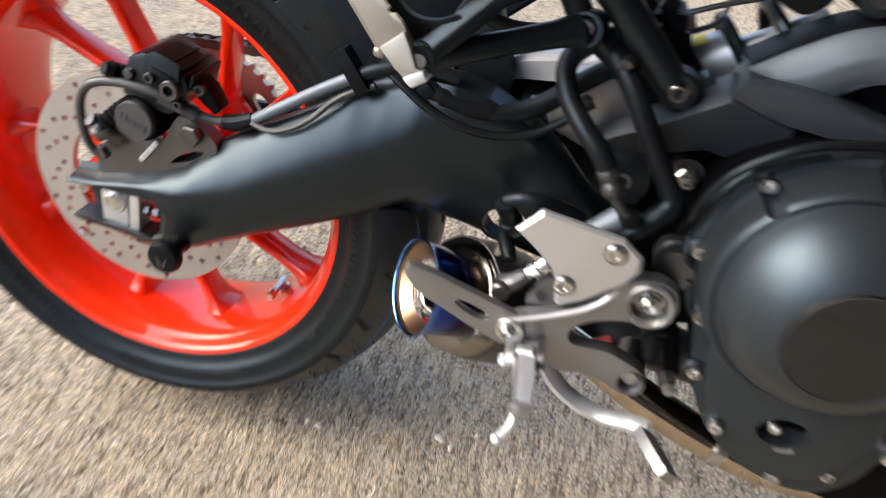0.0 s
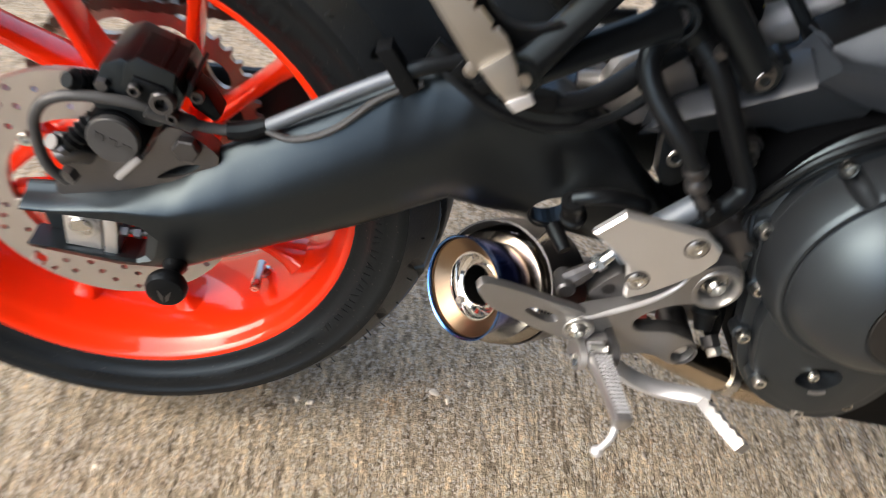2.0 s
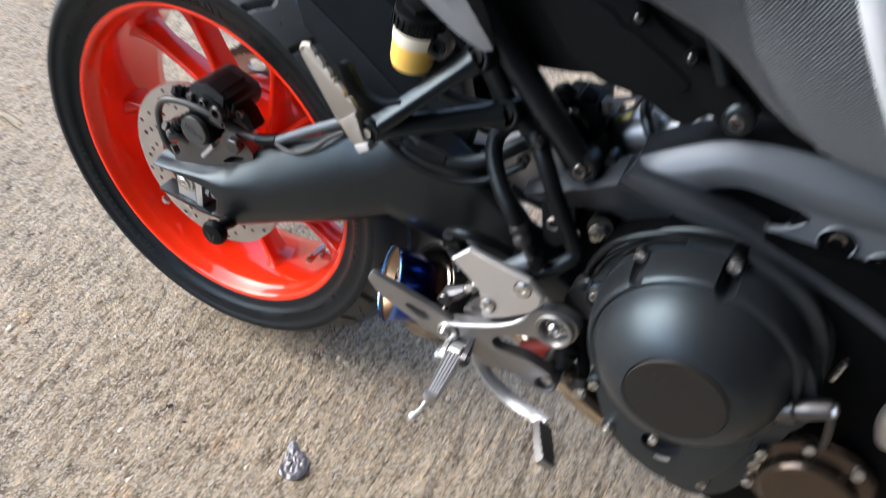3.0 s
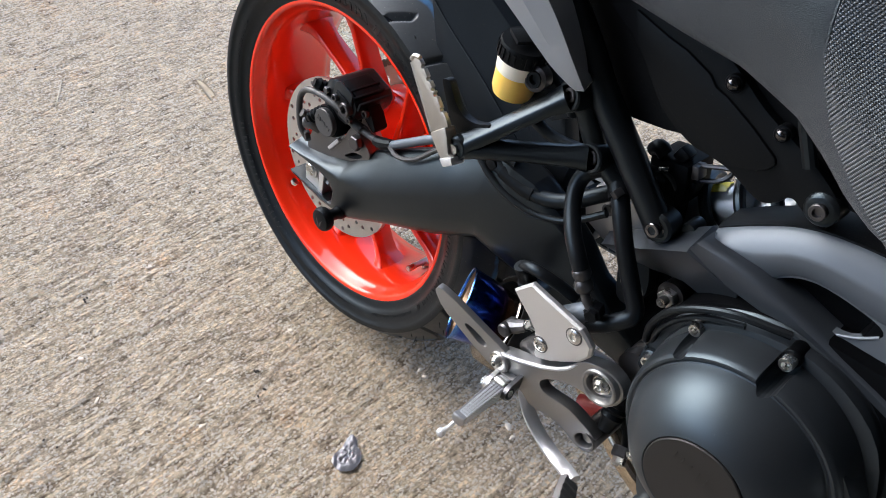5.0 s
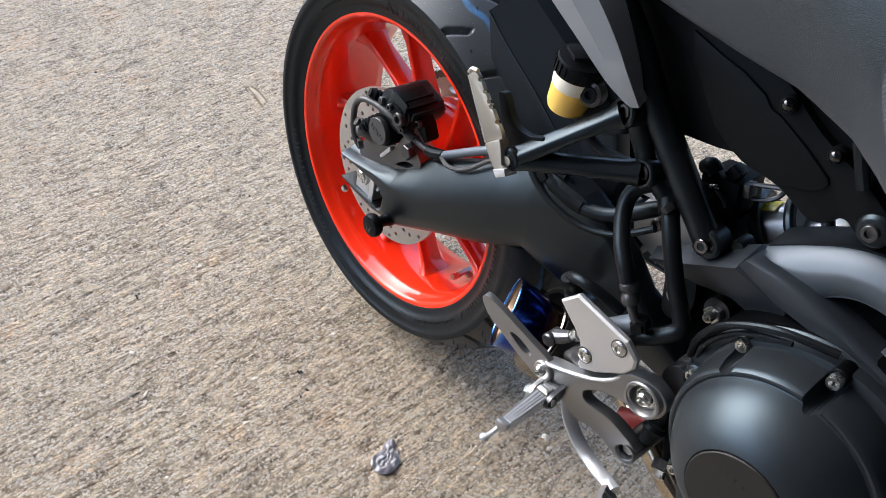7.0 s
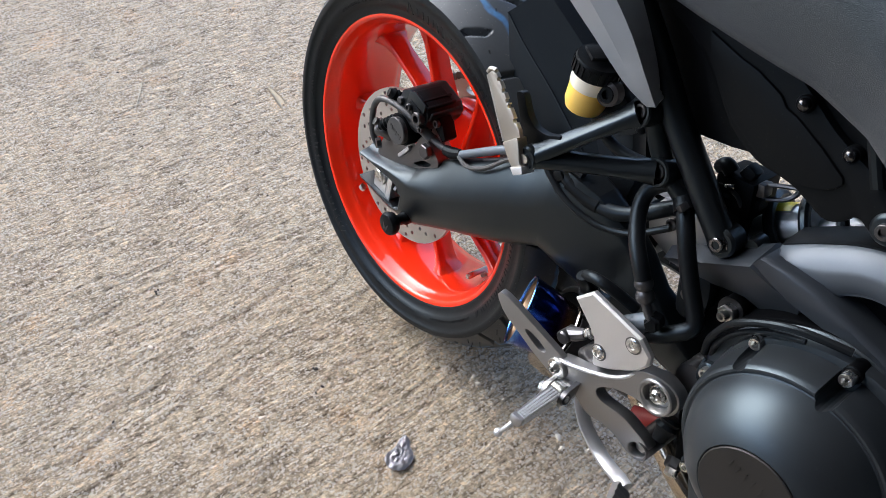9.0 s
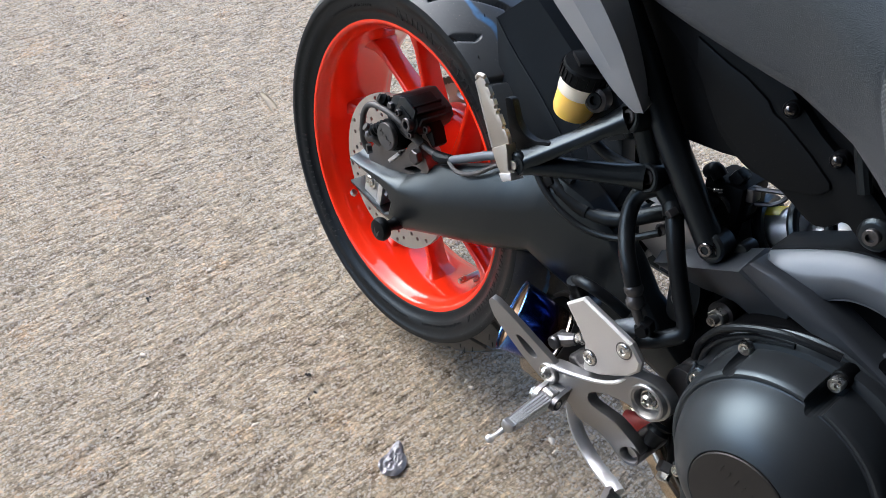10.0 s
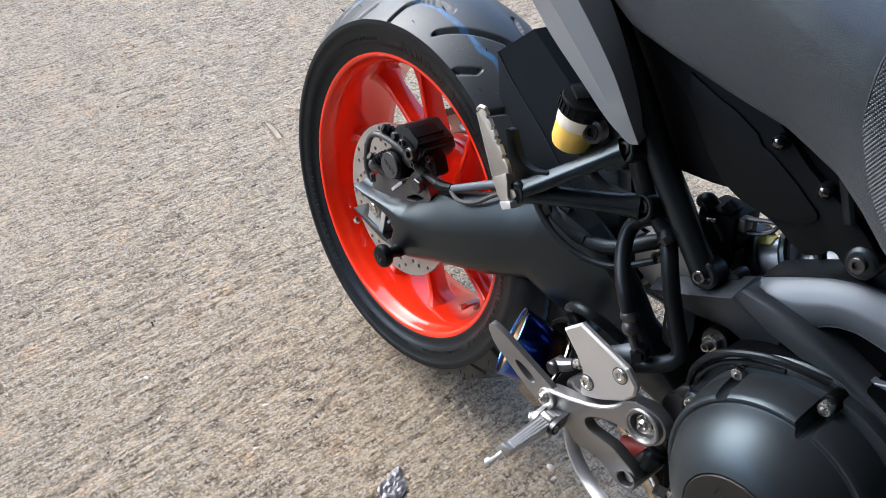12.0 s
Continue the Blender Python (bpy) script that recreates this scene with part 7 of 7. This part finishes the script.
def blob(bm, at, size, rnd, turn, sub=1, flat=0.45):
    m = Matrix.Translation(at) @ Matrix.Rotation(turn, 4, "Z") @ Matrix.Diagonal((size * rnd.uniform(0.8, 1.25), size * rnd.uniform(0.55, 0.9), size * flat, 1))
    got = bmesh.ops.create_icosphere(bm, subdivisions=sub, radius=1.0, matrix=m)
    for v in got["verts"]:
        v.co += Vector((rnd.uniform(-1, 1), rnd.uniform(-1, 1), rnd.uniform(-0.5, 0.5))) * size * 0.14


def z_at(x, y):
    return float(relief(np.array([x]), np.array([y]))[0])


def loose(name, bm, material, label, category, at, group="", kind=""):
    me = bpy.data.meshes.new(name)
    for f in bm.faces:
        f.smooth = True
    bm.to_mesh(me)
    bm.free()
    me.materials.append(material)
    ob = new(name, me)
    ob.location = at
    return tagged(ob, label, category, group, kind)


def scatter(name, count, lo, hi, material, label, category, seed, flat=0.45, sink=0.15):
    rnd, verts, faces = random.Random(seed), [], []
    base = bmesh.new()
    bmesh.ops.create_icosphere(base, subdivisions=1, radius=1.0)
    bv, bf = [v.co.copy() for v in base.verts], [[v.index for v in f.verts] for f in base.faces]
    base.free()
    for _ in range(count):
        x, y = rnd.uniform(-1.9, 1.1), rnd.uniform(-0.85, 1.1)
        s = lo + (hi - lo) * rnd.random() ** 3
        m = Matrix.Translation((x, y, z_at(x, y) - s * sink)) @ Matrix.Rotation(rnd.uniform(0, 6.3), 4, "Z") @ Matrix.Diagonal((s * rnd.uniform(0.8, 1.4), s * rnd.uniform(0.5, 0.9), s * flat, 1))
        o = len(verts)
        verts += [m @ (v + Vector((rnd.uniform(-1, 1), rnd.uniform(-1, 1), rnd.uniform(-1, 1))) * 0.16) for v in bv]
        faces += [[i + o for i in f] for f in bf]
    me = bpy.data.meshes.new(name)
    me.from_pydata(verts, [], faces)
    me.shade_smooth()
    me.materials.append(material)
    return tagged(new(name, me), label, category, kind="stuff")


scatter("aggregate", 9000, 0.0010, 0.0042, STONE, "pale pebbles set in the worn concrete", "pebbles", 11)
scatter("grit", 420, 0.0008, 0.0034, CRUMB, "dark crumbs of dirt on the concrete", "grit", 12, 0.7, -0.2)


def pebbles():
    rnd = random.Random(5)
    for x, y, s in ((-0.19, -0.483, 0.006), (-0.017, -0.346, 0.007), (0.366, -0.04, 0.0075), (0.384, -0.05, 0.006), (0.192, -0.073, 0.008), (0.21, -0.078, 0.007), (-0.014, -0.19, 0.006), (-0.1, -0.5, 0.006), (0.05, -0.4, 0.0055), (-0.3, -0.3, 0.006)):
        bm = bmesh.new()
        blob(bm, (0, 0, 0), s, rnd, rnd.uniform(0, 6), 2, 0.4)
        loose("pebble", bm, STONE, "cream-coloured pebble worn flush with the concrete", "pebble", (x, y, z_at(x, y) - s * 0.18), "pebbles in the concrete")
    for x, y, s in ((-0.115, 0.0, 0.008), (-0.3, -0.42, 0.004), (0.02, -0.28, 0.004)):
        bm = bmesh.new()
        for k in range(4):
            blob(bm, (rnd.uniform(-1, 1) * s, rnd.uniform(-1, 1) * s, s * 0.3), s * 0.7, rnd, k, 1, 0.7)
        loose("dirt_crumb", bm, CRUMB, "dark crumb of dirt on the concrete", "dirt", (x, y, z_at(x, y) + 0.001), "crumbs of dirt")


pebbles()


def foil():
    """A crumpled scrap of grey foil, about six centimetres long."""
    rnd = random.Random(9)
    out = [(0.0, 0.034), (0.008, 0.03), (0.012, 0.018), (0.019, 0.008), (0.022, -0.006), (0.014, -0.022), (0.0, -0.028), (-0.014, -0.024), (-0.022, -0.012), (-0.017, 0.002), (-0.01, 0.012), (-0.006, 0.026)]
    n, rad = 48, 14
    bm = bmesh.new()
    ring = spline([(a, b, 0) for a, b in out], 4, True)
    rows = []
    for k in range(1, rad + 1):
        row = []
        for p in ring:
            q = p * (k / rad)
            h = 0.004 * abs(noise.noise(q * 190)) + 0.007 * abs(noise.noise(q * 80 + Vector((3, 1, 0)))) + 0.002 * abs(noise.noise(q * 430))
            row.append(bm.verts.new((q.x, q.y, 0.0035 + h - 0.002 * (k / rad) ** 3)))
        rows.append(row)
    c = bm.verts.new((0, 0, 0.005))
    m = len(ring)
    for j in range(m):
        bm.faces.new((c, rows[0][j], rows[0][(j + 1) % m]))
        for a, b in zip(rows, rows[1:]):
            bm.faces.new((a[j], b[j], b[(j + 1) % m], a[(j + 1) % m]))
    bmesh.ops.solidify(bm, geom=bm.faces[:], thickness=0.0008)
    x, y = 0.238, -0.262
    ob = loose("foil_scrap", bm, FOIL, "crumpled grey foil scrap lying on the concrete", "foil", (x, y, z_at(x, y) - 0.001))
    ob.rotation_euler.z = radians(42)


foil()


def dry_leaf():
    bm = bmesh.new()
    rows = []
    for k in range(21):
        f = k / 20
        w = 0.0085 * (math.sin(math.pi * min(1, max(0, (f - 0.2) / 0.8))) ** 0.7 if f > 0.2 else 0.0) + 0.0012
        x, bend = -0.075 + 0.15 * f, 0.006 * math.sin(f * 2.6)
        z = 0.003 + 0.003 * math.sin(f * 5)
        rows.append([bm.verts.new((x, bend + w * a, z + 0.3 * abs(w * a) + 0.001 * math.sin(k + 2 * a))) for a in (-1, -0.5, 0, 0.5, 1)])
    for a, b in zip(rows, rows[1:]):
        for i in range(4):
            bm.faces.new((a[i], b[i], b[i + 1], a[i + 1]))
    bmesh.ops.solidify(bm, geom=bm.faces[:], thickness=0.0006)
    ob = loose("leaf", bm, LEAFM, "narrow dry pale brown leaf lying on the concrete", "leaf", (-0.712, 0.061, -0.002))
    ob.rotation_euler.z = radians(-7)


dry_leaf()


def straws():
    for p, q in (((-0.96, -0.165, 0.001), (-0.87, -0.22, 0.001)), ((-1.02, 0.33, 0.001), (-0.98, 0.36, 0.001))):
        a, b = Vector(p), Vector(q)
        c = (a + b) / 2
        bm = tube(bmesh.new(), [a - c, Vector((0.001, 0.001, 0.0012)), b - c], 0.0011, 6, 4)
        loose("straw", bm, STRAWM, "thin dry straw on the concrete", "straw", tuple(c))


straws()
